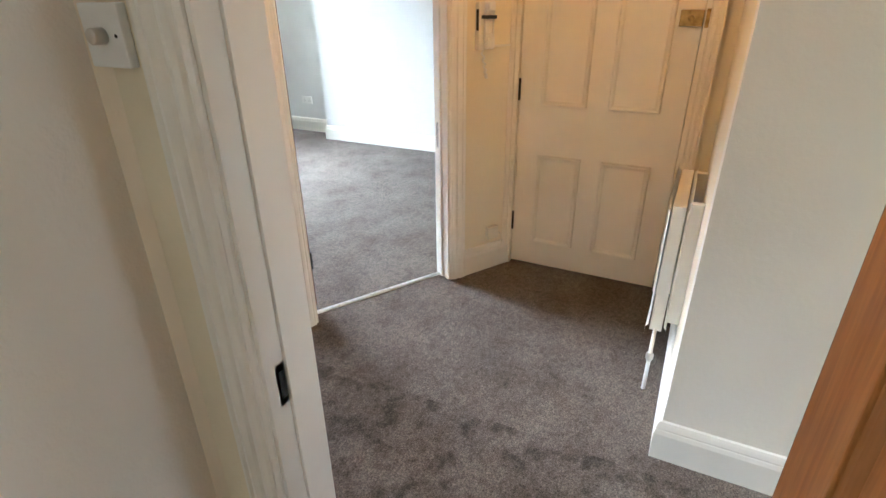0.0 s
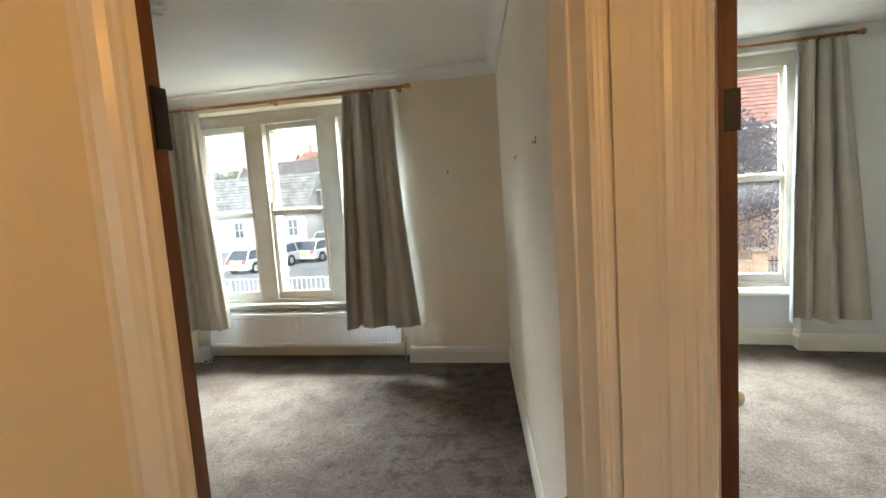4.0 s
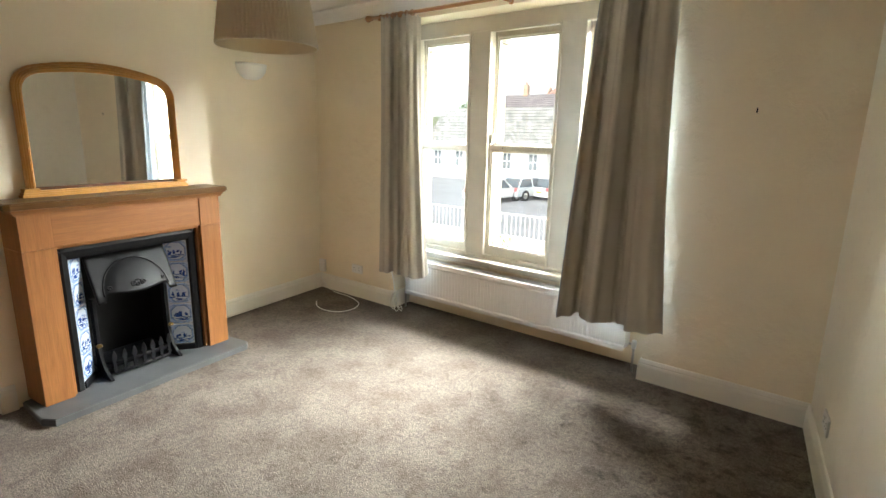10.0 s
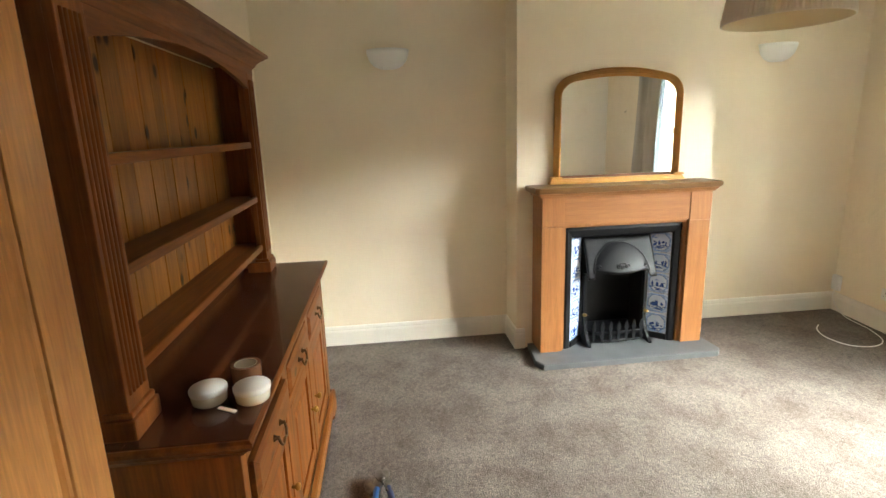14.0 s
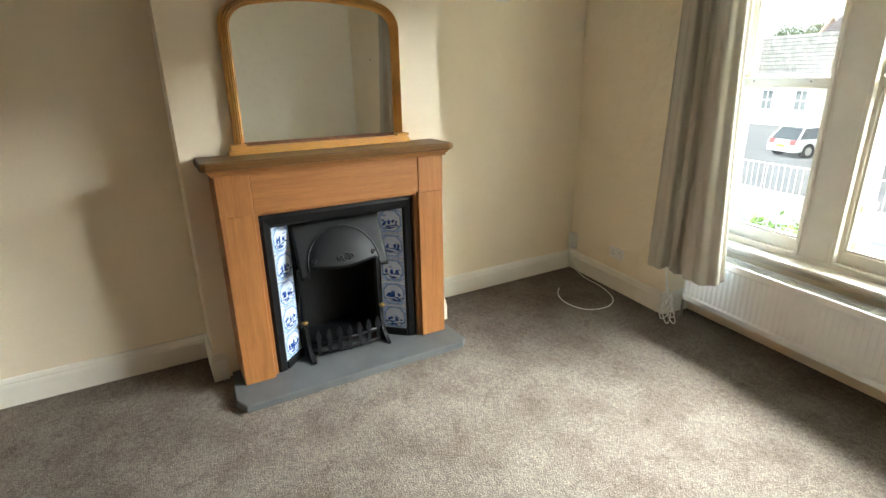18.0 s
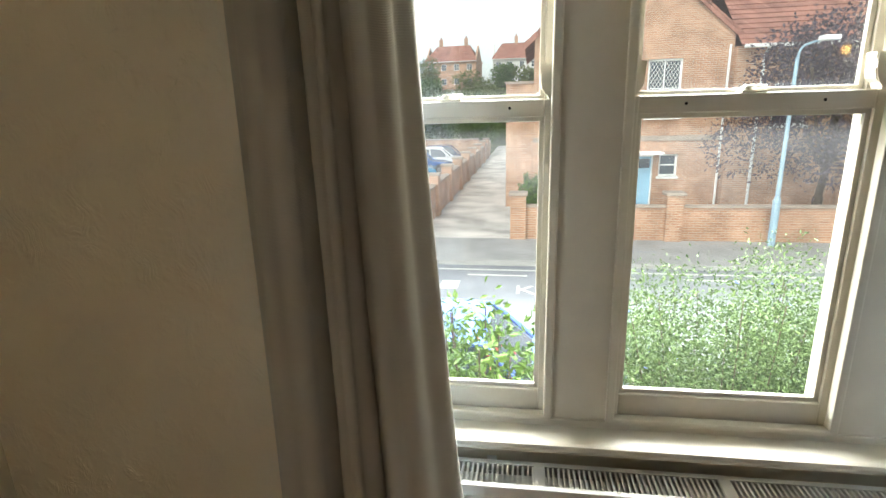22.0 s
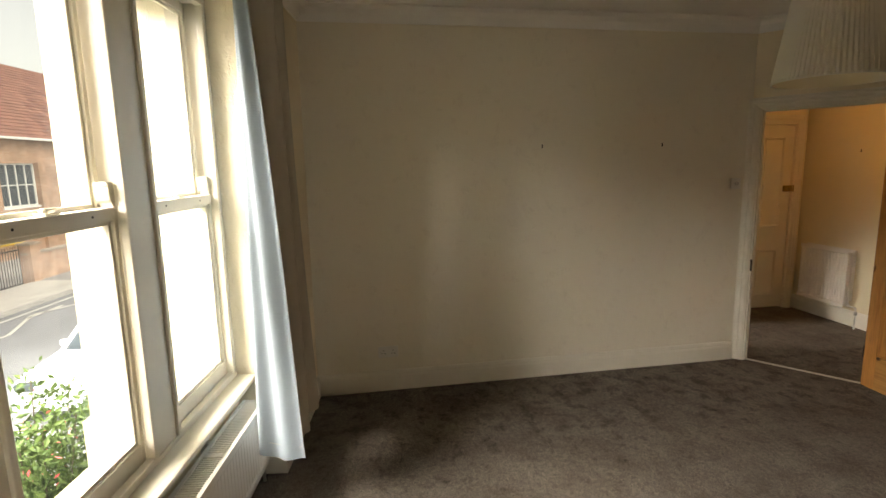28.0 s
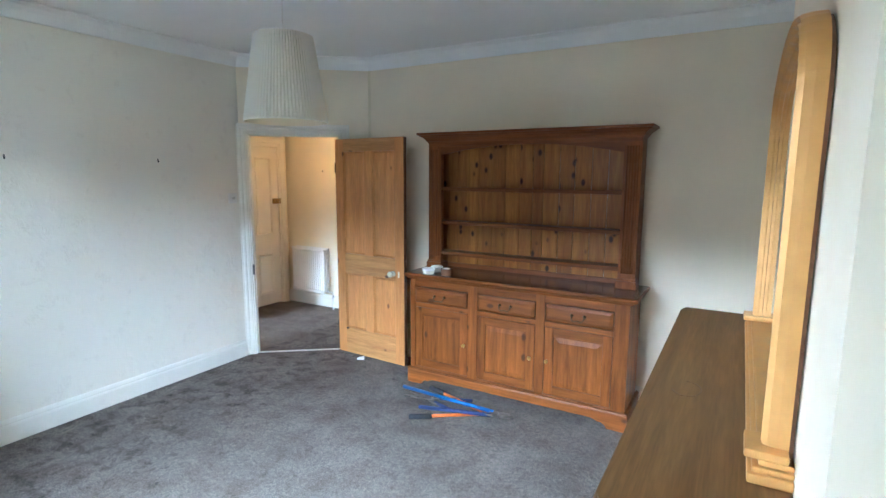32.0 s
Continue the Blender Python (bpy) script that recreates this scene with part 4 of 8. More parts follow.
# ---- radiators ----
def radiator(name, m, length, z0, z1, depth, label, slats=True, ribs=0.033, rib=0.006):
    """A pressed-steel convector: two panels, side covers, a top grille of many slats, and valves."""
    r = thing(name, label, "radiator", m=m)
    for y0, s, nm in ((0.0, -1, "front_panel"), (depth, 1, "back_panel")):
        bm = bmesh.new()
        xs, n = [], int(length / ribs)
        for k in range(n):
            a = k * length / n
            for f, d in ((0.0, 0.0), (0.3, 0.0), (0.42, rib), (0.78, rib), (0.9, 0.0)):
                xs.append((a + f * length / n, d))
        xs.append((length, 0.0))
        rows = [(z0, 0.35), (z0 + 0.012, 1.0), (z0 + 0.03, 1.0), (z0 + 0.045, 0.0), (z1 - 0.045, 0.0), (z1 - 0.03, 1.0), (z1 - 0.012, 1.0), (z1, 0.35)]
        grid = [[bm.verts.new((x, y0 + s * (0.008 * (1.0 if fl > 0.3 else 0.4) + (0.0 if fl else -rib) + (d if fl == 0.0 else 0.0) * 1.0 - 0.004), z)) for x, d in xs] for z, fl in rows]
        for g0, g1 in zip(grid, grid[1:]):
            for k in range(len(xs) - 1):
                bm.faces.new((g0[k], g0[k + 1], g1[k + 1], g1[k]))
        part(nm, bm, M_RAD, r)
    part("fin_core", box(0.02, length - 0.02, 0.012, depth - 0.012, z0 + 0.01, z1 - 0.03), M_RAD, r)
    if slats:
        part("side_cover", box(-0.006, 0.0, -0.006, depth + 0.006, z0 + 0.02, z1 + 0.004, 0.002), M_RAD, r)
        part("side_cover", box(length, length + 0.006, -0.006, depth + 0.006, z0 + 0.02, z1 + 0.004, 0.002), M_RAD, r)
        for y0, y1 in ((-0.006, 0.012), (depth - 0.012, depth + 0.006)):
            part("grille_rail", box(-0.004, length + 0.004, y0, y1, z1 - 0.004, z1 + 0.006, 0.002), M_RAD, r)
        for f in (0.25, 0.5, 0.75):
            part("grille_bridge", box(f * length - 0.016, f * length + 0.016, 0.008, depth - 0.008, z1 - 0.002, z1 + 0.0055, 0.001), M_RAD, r)
        n = int(length / 0.0145)
        me = None
        for k in range(n):
            x = (k + 0.5) * length / n
            if me is None:
                sl = part("grille_slat", box(-0.003, 0.003, 0.010, depth - 0.010, -0.012, 0.003), M_RAD, r)
                me = sl.data
            else:
                sl = new("grille_slat", me)
                sl.parent = r
            sl.location = (x, 0, z1)
    return r


RM = WM @ pose(-1.04, 0.035, 0)
lr = radiator("radiator", RM, 2.03, 0.15, 0.482, 0.105, "long low white double-panel radiator under the window", rib=0.002)
bm = tube([(2.05, 0.05, 0.20), (2.075, 0.05, 0.20), (2.085, 0.05, 0.17), (2.085, 0.05, 0.0)], 0.0085, 10)
part("pipe", bm, M_CHROME, lr, "dark copper tail pipe", True)
vb = lathe([(0.014, 0.0), (0.017, 0.01), (0.017, 0.05), (0.012, 0.06)], 14, None, (2.085, 0.05, 0.17))
part("valve", vb, M_PLASTIC, lr, "white valve cap", True)
bm = tube([(-0.01, 0.05, 0.20), (-0.035, 0.05, 0.20), (-0.045, 0.05, 0.17), (-0.045, 0.05, 0.0)], 0.0085, 10)
part("pipe", bm, M_CHROME, lr, "dark copper tail pipe", True)
for x in (0.35, 1.68):
    part("bracket", box(x, x + 0.03, 0.105, 0.18, 0.17, 0.45, 0.002), M_RAD, lr)

# ---- curtains and pole ----
pole = thing("curtain_pole", "varnished pine curtain pole with turned finials", "curtain pole", m=WM)
pz, pv = 2.545, -0.105
part("rod", tube([(-1.31, pv, pz), (-0.6, pv, pz - 0.004), (0, pv, pz - 0.002), (0.7, pv, pz - 0.004), (1.26, pv, pz)], 0.0135, 14), M_POLE, pole, "", True)
for u, s in ((-1.31, -1), (1.26, 1)):
    part("finial", lathe([(0.0135, 0), (0.02, s * 0.004), (0.02, s * 0.012), (0.012, s * 0.02), (0.024, s * 0.035), (0.027, s * 0.048), (0.02, s * 0.062), (0.006, s * 0.072)], 16, None, (u, pv, pz), 0), M_POLE, pole, "", True)
for u in (-1.24, -0.02, 1.2):
    b = tube([(u, 0.0, pz - 0.01), (u, pv + 0.004, pz - 0.016)], 0.009, 10)
    lathe([(0.02, -0.004), (0.02, 0.006), (0.012, 0.01)], 14, b, (u, -0.003, pz - 0.01), 1)
    part("bracket", b, M_POLE, pole, "", True)


def curtain(name, top, bottom, zt, zb, label, seed, hem, grow=(1.0, 1.0)):
    """A hanging curtain: cloth and lining along a folded line that widens towards the hem."""
    rnd = random.Random(seed)
    t = thing(name, label, "curtain", "pair of curtains", WM)
    a = smooth_line([(*p, 0) for p in top], 9)
    b = smooth_line([(*p, 0) for p in bottom], 9)
    n = min(len(a), len(b))
    rows = 26
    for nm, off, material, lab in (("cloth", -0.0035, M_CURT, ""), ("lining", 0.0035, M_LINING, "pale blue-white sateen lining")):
        bm = bmesh.new()
        grid = []
        for j in range(rows + 1):
            f = j / rows
            row = []
            for k in range(n):
                e = f ** (grow[0] + (grow[1] - grow[0]) * k / (n - 1))
                p = a[k].lerp(b[k], e)
                q0, q1 = a[max(k - 1, 0)].lerp(b[max(k - 1, 0)], e), a[min(k + 1, n - 1)].lerp(b[min(k + 1, n - 1)], e)
                d = (q1 - q0).normalized()
                nr = Vector((-d.y, d.x, 0))
                wob = 0.006 * math.sin(5.0 * f + k * 0.35 + seed) * f + 0.011 * math.sin(k * 0.62 + 0.9 * f + seed)
                zz = zt + (zb - zt) * f
                if j == rows:
                    zz += hem * math.sin(k * 0.16 + seed) + 0.003 * math.sin(k * 0.5)
                if j == 0:
                    zz += 0.012 * math.sin(k * 1.3)
                row.append(bm.verts.new((p.x + nr.x * (off + wob), p.y + nr.y * (off + wob), zz)))
            grid.append(row)
        for r0, r1 in zip(grid, grid[1:]):
            for k in range(n - 1):
                bm.faces.new((r0[k], r0[k + 1], r1[k + 1], r1[k]))
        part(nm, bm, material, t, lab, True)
    hb = bmesh.new()
    prev = None
    for k in range(n):
        p = b[k].lerp(a[k], 0.03)
        zz = zb + 0.055
        v0, v1 = hb.verts.new((p.x, p.y - 0.006, zz)), hb.verts.new((p.x, p.y - 0.006, zz - 0.002))
        if prev:
            hb.faces.new((prev[0], v0, v1, prev[1]))
        prev = (v0, v1)
    part("hem_stitching", hb, M_CURT, t, "stitched hem line")
    for k in range(4, n - 2, max(1, n // 8)):
        p = a[k]
        rb = bmesh.new()
        pts = [(p.x, pv + 0.021 * math.cos(q), pz + 0.021 * math.sin(q) - 0.004) for q in [2 * math.pi * i / 14 for i in range(15)]]
        part("ring", tube(pts, 0.004, 6), M_POLE, t, "small wooden ring", True)
    return t


curtain("curtain", [(0.69, -0.10), (0.71, -0.06), (0.76, -0.06), (0.82, -0.15), (0.88, -0.15), (0.92, -0.06), (0.97, -0.08), (1.02, -0.16), (1.08, -0.14), (1.14, -0.07)],
        [(0.60, -0.25), (0.625, -0.14), (0.68, -0.05), (0.78, -0.20), (0.87, -0.19), (0.92, -0.06), (1.0, -0.07), (1.08, -0.20), (1.18, -0.18), (1.25, -0.08)], 2.525, 0.385,
        "grey-beige lined curtain drawn back beside the sash window", 3, 0.012, (0.8, 1.8))
curtain("curtain", [(-1.21, -0.05), (-1.19, -0.11), (-1.13, -0.15), (-1.08, -0.12), (-1.055, -0.05), (-1.035, -0.11), (-1.01, -0.12), (-0.985, -0.09), (-0.978, -0.04), (-0.955, -0.115), (-0.91, -0.135), (-0.87, -0.10), (-0.85, -0.055), (-0.86, -0.02)],
        [(-1.235, -0.06), (-1.20, -0.13), (-1.13, -0.17), (-1.075, -0.13), (-1.05, -0.05), (-1.02, -0.13), (-0.985, -0.14), (-0.955, -0.10), (-0.945, -0.04), (-0.905, -0.14), (-0.84, -0.165), (-0.77, -0.125), (-0.73, -0.06), (-0.745, -0.02)], 2.525, 0.385,
        "grey-beige lined curtain gathered beside the window recess", 8, 0.01, (2.0, 1.7))

# ---- fireplace ----
FY = 3.915
fs = thing("fireplace_surround", "cherry-stained wooden fire surround with a plain frieze", "fireplace", m=pose(0, FY, 0))
sx = XB + 0.125
for s in (-1, 1):
    a, b = sorted((s * 0.445, s * 0.60))
    part("leg", box(XB, sx + 0.095, a, b, 0.045, 0.945, 0.004), M_MANT, fs)
    a, b = sorted((s * 0.425, s * 0.447))
    part("inner_slip", box(XB, sx + 0.07, a, b, 0.045, 0.935, 0.003), M_MANT, fs)
    a, b = sorted((s * 0.445, s * 0.60))
    part("corner_block", box(XB, sx + 0.099, a, b, 0.946, 1.15, 0.003), M_MANT, fs)
part("frieze", box(XB, sx + 0.094, -0.444, 0.444, 0.95, 1.15, 0.003), M_MANTX, fs)
part("frieze_slip", box(XB, sx + 0.07, -0.446, 0.446, 0.93, 0.949, 0.003), M_MANTX, fs)
sh = sweep([(XB, -0.605), (sx + 0.1, -0.605), (sx + 0.1, 0.605), (XB, 0.605)][::-1], [(0.0, 1.142), (0.008, 1.142), (0.010, 1.152), (0.017, 1.158), (0.02, 1.166), (0.026, 1.172), (0.0, 1.175)])
part("bed_mould", sh, M_MANTX, fs)
part("mantel_shelf", slab([(XB, -0.655), (sx + 0.122, -0.655), (sx + 0.134, -0.63), (sx + 0.134, 0.63), (sx + 0.122, 0.655), (XB, 0.655)], 2, 1.173, 1.21, bevel=0.006), M_SHELF, fs, "worn brown mantel shelf with a dull ring mark")
part("ring_mark", tube([(sx + 0.05 + 0.03 * math.cos(q), 0.14 + 0.045 * math.sin(q), 1.2055) for q in [0.4 + 4.4 * k / 20 for k in range(21)]], 0.0052, 8), M_STAIN, fs, "dark cup stain")

hearth = thing("hearth", "dark grey slate hearth slab on the carpet", "hearth", m=pose(0, FY, 0))
part("slab", slab([(XB - 0.27, -0.41), (XB + 0.03, -0.41), (XB + 0.03, -0.64), (XB + 0.33, -0.67), (XB + 0.405, -0.63), (XB + 0.405, 0.62), (XB + 0.36, 0.66), (XB + 0.03, 0.64), (XB + 0.03, 0.41), (XB - 0.27, 0.41)], 2, 0.0, 0.043, bevel=0.005), M_SLATE, hearth)

gi = thing("fireplace_insert", "black cast-iron tiled fireplace insert with an arched hood", "fireplace", m=pose(0, FY, 0))
ix = sx + 0.045
for s in (-1, 1):
    frame_bm = slab([(ix - 0.05, s * 0.424), (ix, s * 0.424), (ix + 0.012, s * 0.405), (ix + 0.004, s * 0.375), (ix - 0.012, s * 0.366), (ix - 0.05, s * 0.366)], 2, 0.044, 0.93)
    part("frame_side", frame_bm, M_IRON, gi)
part("frame_top", slab([(ix - 0.05, 0.929), (ix, 0.929), (ix + 0.012, 0.905), (ix + 0.004, 0.868), (ix - 0.012, 0.852), (ix - 0.05, 0.852)], 1, -0.423, 0.423), M_IRON, gi)


def delft_tile(owner, m, seed):
    """A glazed tile with a hand-painted landscape in blue, and its shaped border."""
    rnd = random.Random(seed)
    w = 0.148
    bm = box(-w / 2, w / 2, 0, 0.008, -w / 2, w / 2, 0.002, 1)
    t = part("tile", bm, M_TILE, owner)
    t.matrix_basis = m
    art = bmesh.new()
    soft = bmesh.new()
    def dab(target, x, z, rx, rz, y=-0.0006, n=9):
        vs = [target.verts.new((x + rx * (0.75 + 0.5 * rnd.random()) * math.cos(q), y, z + rz * (0.7 + 0.6 * rnd.random()) * math.sin(q))) for q in [2 * math.pi * k / n for k in range(n)]]
        target.faces.new(vs)
    # eight-sided painted border, with a darker line inside it
    def ring(target, r0, r1, y):
        oct_ = [(1, 0.46), (0.46, 1), (-0.46, 1), (-1, 0.46), (-1, -0.46), (-0.46, -1), (0.46, -1), (1, -0.46)]
        inner = [target.verts.new((r0 * p, y, r0 * q)) for p, q in oct_]
        outer = [target.verts.new((r1 * p, y, r1 * q)) for p, q in oct_]
        for k in range(8):
            target.faces.new((inner[k], outer[k], outer[(k + 1) % 8], inner[(k + 1) % 8]))
    ring(soft, 0.0605, 0.070, -0.0003)
    ring(art, 0.0585, 0.0605, -0.0005)
    gz = -0.022 + rnd.uniform(-0.008, 0.006)
    for k in range(4):
        dab(art, rnd.uniform(-0.02, 0.02), gz - 0.014 - 0.004 * k, rnd.uniform(0.02, 0.032), 0.0022)
    for k in range(7):
        dab(art, -0.05 + 0.1 * k / 6 + rnd.uniform(-0.006, 0.006), gz + rnd.uniform(-0.012, 0.004), rnd.uniform(0.008, 0.016), rnd.uniform(0.002, 0.005))
    hx = rnd.uniform(-0.02, 0.02)
    for k in range(rnd.randint(2, 4)):
        x, h, ww = hx + rnd.uniform(-0.025, 0.025), rnd.uniform(0.012, 0.04), rnd.uniform(0.004, 0.009)
        art.faces.new([art.verts.new((x + p * ww, -0.0008, gz + q)) for p, q in ((-1, 0), (1, 0), (1, h), (0, h + 0.012), (-1, h))])
    for k in range(rnd.randint(8, 13)):
        dab(art, rnd.choice((-1, 1)) * rnd.uniform(0.015, 0.045), gz + rnd.uniform(0.004, 0.03), rnd.uniform(0.004, 0.01), rnd.uniform(0.004, 0.01), -0.001)
    for k in range(5):
        dab(soft, rnd.uniform(-0.045, 0.045), gz + rnd.uniform(-0.03, 0.055), rnd.uniform(0.008, 0.02), rnd.uniform(0.002, 0.006), -0.0004)
    for sx_, sz_ in ((-1, -1), (1, -1), (1, 1), (-1, 1)):
        for k in range(3):
            dab(soft, sx_ * (0.066 - 0.012 * k), sz_ * (0.052 + 0.007 * k), 0.007, 0.006, -0.0004)
    tagged(part("painted_scene", art, M_DELFT, t), "blue painted landscape with towers", kind="stuff")
    tagged(part("painted_wash", soft, M_DELFT2, t), "pale blue brush washes", kind="stuff")


for s in (-1, 1):
    p0, p1 = Vector((ix - 0.012, s * 0.366)), Vector((ix - 0.115, s * 0.258))
    d = (p1 - p0).normalized()
    mid = (p0 + p1) / 2
    ang = math.degrees(math.atan2(d.y, d.x)) if s < 0 else math.degrees(math.atan2(-d.y, -d.x))
    colm = pose(mid.x, mid.y, 0, 0, 0, ang)
    # the face of each column looks to the room; its own -y
    side = Vector((math.sin(radians(ang)), -math.cos(radians(ang))))
    if side.x < 0:
        colm = pose(mid.x, mid.y, 0, 0, 0, ang + 180)
    bk = part("tile_panel", box(-0.078, 0.078, 0.008, 0.02, 0.085, 0.855), M_GROUT, gi)
    bk.matrix_basis = colm
    bs = part("column_base", box(-0.08, 0.08, -0.012, 0.02, 0.044, 0.085, 0.004), M_IRON, gi)
    bs.matrix_basis = colm
    for k in range(5):
        delft_tile(gi, colm @ pose(0, 0, 0.085 + 0.077 + k * 0.153), 40 + k + 9 * (s > 0))
# canopy plate with its half-dome
cx = ix - 0.115


def canopy_x(y, z):
    """Front of the leaning canopy: it slopes out downwards and swells in a half-round hood."""
    x = cx + 0.13 * (0.852 - z) / 0.28
    r = (y / 0.2) ** 2 + ((z - 0.585) / 0.2) ** 2
    return x + (0.03 * math.sqrt(1 - r) if r < 1 and z > 0.57 else 0.0)


pl = bmesh.new()
front, rear = [], []
for k in range(33):
    y = -0.25 + 0.5 * k / 32
    low = 0.60 - (0.05 if abs(y) > 0.215 else 0.05 * max(0.0, 1 - ((abs(y) - 0.215) / 0.05) ** 2) if abs(y) > 0.19 else 0.018 * math.cos(math.pi * y / 0.38) ** 2)
    zs = [0.852 + (low - 0.852) * j / 16 for j in range(17)]
    front.append([pl.verts.new((canopy_x(y, z), y, z)) for z in zs])
    rear.append([pl.verts.new((canopy_x(y, z) - 0.012, y, z)) for z in zs])
for a, b, flip in [(front[k], front[k + 1], False) for k in range(32)] + [(rear[k], rear[k + 1], True) for k in range(32)]:
    for j in range(16):
        q = (a[j], a[j + 1], b[j + 1], b[j])
        pl.faces.new(q[::-1] if flip else q)
for k in range(32):
    pl.faces.new((front[k][16], rear[k][16], rear[k + 1][16], front[k + 1][16]))
for k in (0, 32):
    for j in range(16):
        pl.faces.new((front[k][j], rear[k][j], rear[k][j + 1], front[k][j + 1]))
bmesh.ops.recalc_face_normals(pl, faces=pl.faces[:])
part("canopy", pl, M_IRON, gi, "leaning canopy with a half-round hood", True)
rim = [(0.203 * math.cos(math.pi * k / 24), 0.588 + 0.2 * math.sin(math.pi * k / 24)) for k in range(25)]
part("hood_rim", tube([(canopy_x(y, z) + 0.001, y, z) for y, z in rim], 0.0055, 6), M_IRON, gi, "", True)
for cy, r in ((-0.03, 0.02), (0.03, 0.02), (0.0, 0.03), (-0.17, 0.015), (0.17, 0.015)):
    spiral = [(cy + r * (1 - 0.06 * k) * math.cos(0.5 * k), 0.632 + r * (1 - 0.06 * k) * math.sin(0.5 * k)) for k in range(16)]
    sc = tube([(canopy_x(y, z) + 0.002, y, z) for y, z in spiral], 0.0045, 6)
    part("scroll", sc, M_IRON, gi, "", True)
for s in (-1, 1):
    part("firebox_cheek", box(cx - 0.25, cx - 0.012, s * 0.258 - 0.006, s * 0.258 + 0.006, 0.05, 0.84), M_SOOT, gi, "soot-black fireback cheek")
part("fireback", box(cx - 0.26, cx - 0.25, -0.264, 0.264, 0.05, 0.85), M_SOOT, gi, "soot-black fireback")
part("firebox_throat", box(cx - 0.25, cx - 0.012, -0.264, 0.264, 0.84, 0.85), M_SOOT, gi, "soot-black throat plate")
for s in (-1, 1):
    pb = box(cx - 0.01, cx + 0.03, s * 0.228 - 0.011, s * 0.228 + 0.011, 0.06, 0.56, 0.004)
    slab([(cx, 0.044), (cx + 0.145, 0.044), (cx + 0.145, 0.056), (cx + 0.11, 0.075), (cx + 0.07, 0.12), (cx + 0.045, 0.19), (cx + 0.035, 0.24), (cx, 0.25)], 1, s * 0.228 - 0.010, s * 0.228 + 0.010, pb)
    part("grate_post", pb, M_IRON, gi)
    part("post_boss", lathe([(0.0, -0.012), (0.016, -0.008), (0.02, 0.0), (0.014, 0.008), (0.0, 0.012)], 12, None, (cx + 0.045, s * 0.235, 0.26)), M_BRASS, gi, "dull copper boss", True)
for z in (0.068, 0.135):
    part("bar", tube([(cx + 0.03, -0.235, z), (cx + 0.088, -0.17, z), (cx + 0.1, 0, z), (cx + 0.088, 0.17, z), (cx + 0.03, 0.235, z)], 0.009, 8), M_IRON, gi, "", True)
bar_me = None
for k in range(7):
    y = -0.18 + 0.06 * k
    xx = cx + 0.104 - 0.5 * y * y
    if bar_me is None:
        # a fleur-shaped casting: waisted body, two side lobes and a pointed tip
        half = [(0.006, 0.06), (0.007, 0.1), (0.011, 0.11), (0.011, 0.12), (0.006, 0.128), (0.007, 0.15), (0.013, 0.158), (0.018, 0.168), (0.017, 0.18), (0.009, 0.185), (0.01, 0.196), (0.009, 0.208), (0.004, 0.216)]
        o = part("upright", slab([(q, z) for q, z in half] + [(0.0, 0.222)] + [(-q, z) for q, z in half[::-1]], 0, -0.006, 0.008, bevel=0.003), M_IRON, gi)
        bar_me = o.data
    else:
        o = new("upright", bar_me)
        o.parent = gi
    o.location = (xx, y, 0)
part("grate_floor", box(cx - 0.22, cx + 0.05, -0.22, 0.22, 0.09, 0.102), M_IRON, gi)

# overmantel mirror
om = thing("overmantel_mirror", "arched overmantel mirror in a reeded satin gilt frame", "mirror", m=pose(XB + 0.008, FY - 0.005, 1.211))


def mirror_outline(hw, h0, sh_, top, r):
    """Upright sides, rounded shoulders and a gently arched top."""
    pts = [(-hw, h0), (-hw, sh_)]
    for k in range(1, 9):
        a = math.pi - (math.pi / 2 - 0.22) * k / 8
        pts.append((-hw + r + r * math.cos(a), sh_ + r * math.sin(a) * 0.9))
    e = pts[-1]
    n = 14
    for k in range(1, n):
        f = k / n
        pts.append((e[0] + (-2 * e[0]) * f, e[1] + (top - e[1]) * (1 - (2 * f - 1) ** 2)))
    return pts + [(-x, z) for x, z in pts[:10]][::-1]


out0 = mirror_outline(0.455, 0.03, 0.592, 0.768, 0.15)
in0 = mirror_outline(0.407, 0.055, 0.577, 0.710, 0.117)
fr = bmesh.new()
layers = []
for f, x in ((0.0, 0.0), (0.0, 0.016), (0.04, 0.029), (0.12, 0.036), (0.2, 0.03), (0.245, 0.017), (0.29, 0.03), (0.37, 0.037), (0.45, 0.03), (0.495, 0.017), (0.54, 0.029), (0.62, 0.035), (0.7, 0.028), (0.74, 0.016), (0.8, 0.024), (0.87, 0.021), (0.94, 0.014), (1.0, 0.013), (1.0, 0.0)):
    layers.append([fr.verts.new((x, a[0] + (b[0] - a[0]) * f, a[1] + (b[1] - a[1]) * f)) for a, b in zip(out0, in0)])
for l0, l1 in zip(layers, layers[1:]):
    for k in range(len(out0) - 1):
        fr.faces.new((l0[k], l0[k + 1], l1[k + 1], l1[k]))
part("frame", fr, M_GOLD, om)
gl = bmesh.new()
gl.faces.new([gl.verts.new((0.013, y, z)) for y, z in in0])
part("mirror_glass", gl, M_MIRROR, om, "clear silvered glass")
part("back_board", slab(mirror_outline(0.452, 0.03, 0.588, 0.762, 0.147), 0, -0.006, 0.006), M_PINE_EDGE, om)
ft = bmesh.new()
for x1, hw, z0, z1 in ((0.054, 0.49, 0.0, 0.016), (0.048, 0.484, 0.016, 0.026), (0.04, 0.478, 0.026, 0.036)):
    box(-0.008, x1, -hw, hw, z0, z1, 0.004, 2, ft)
part("foot", ft, M_GOLD, om)
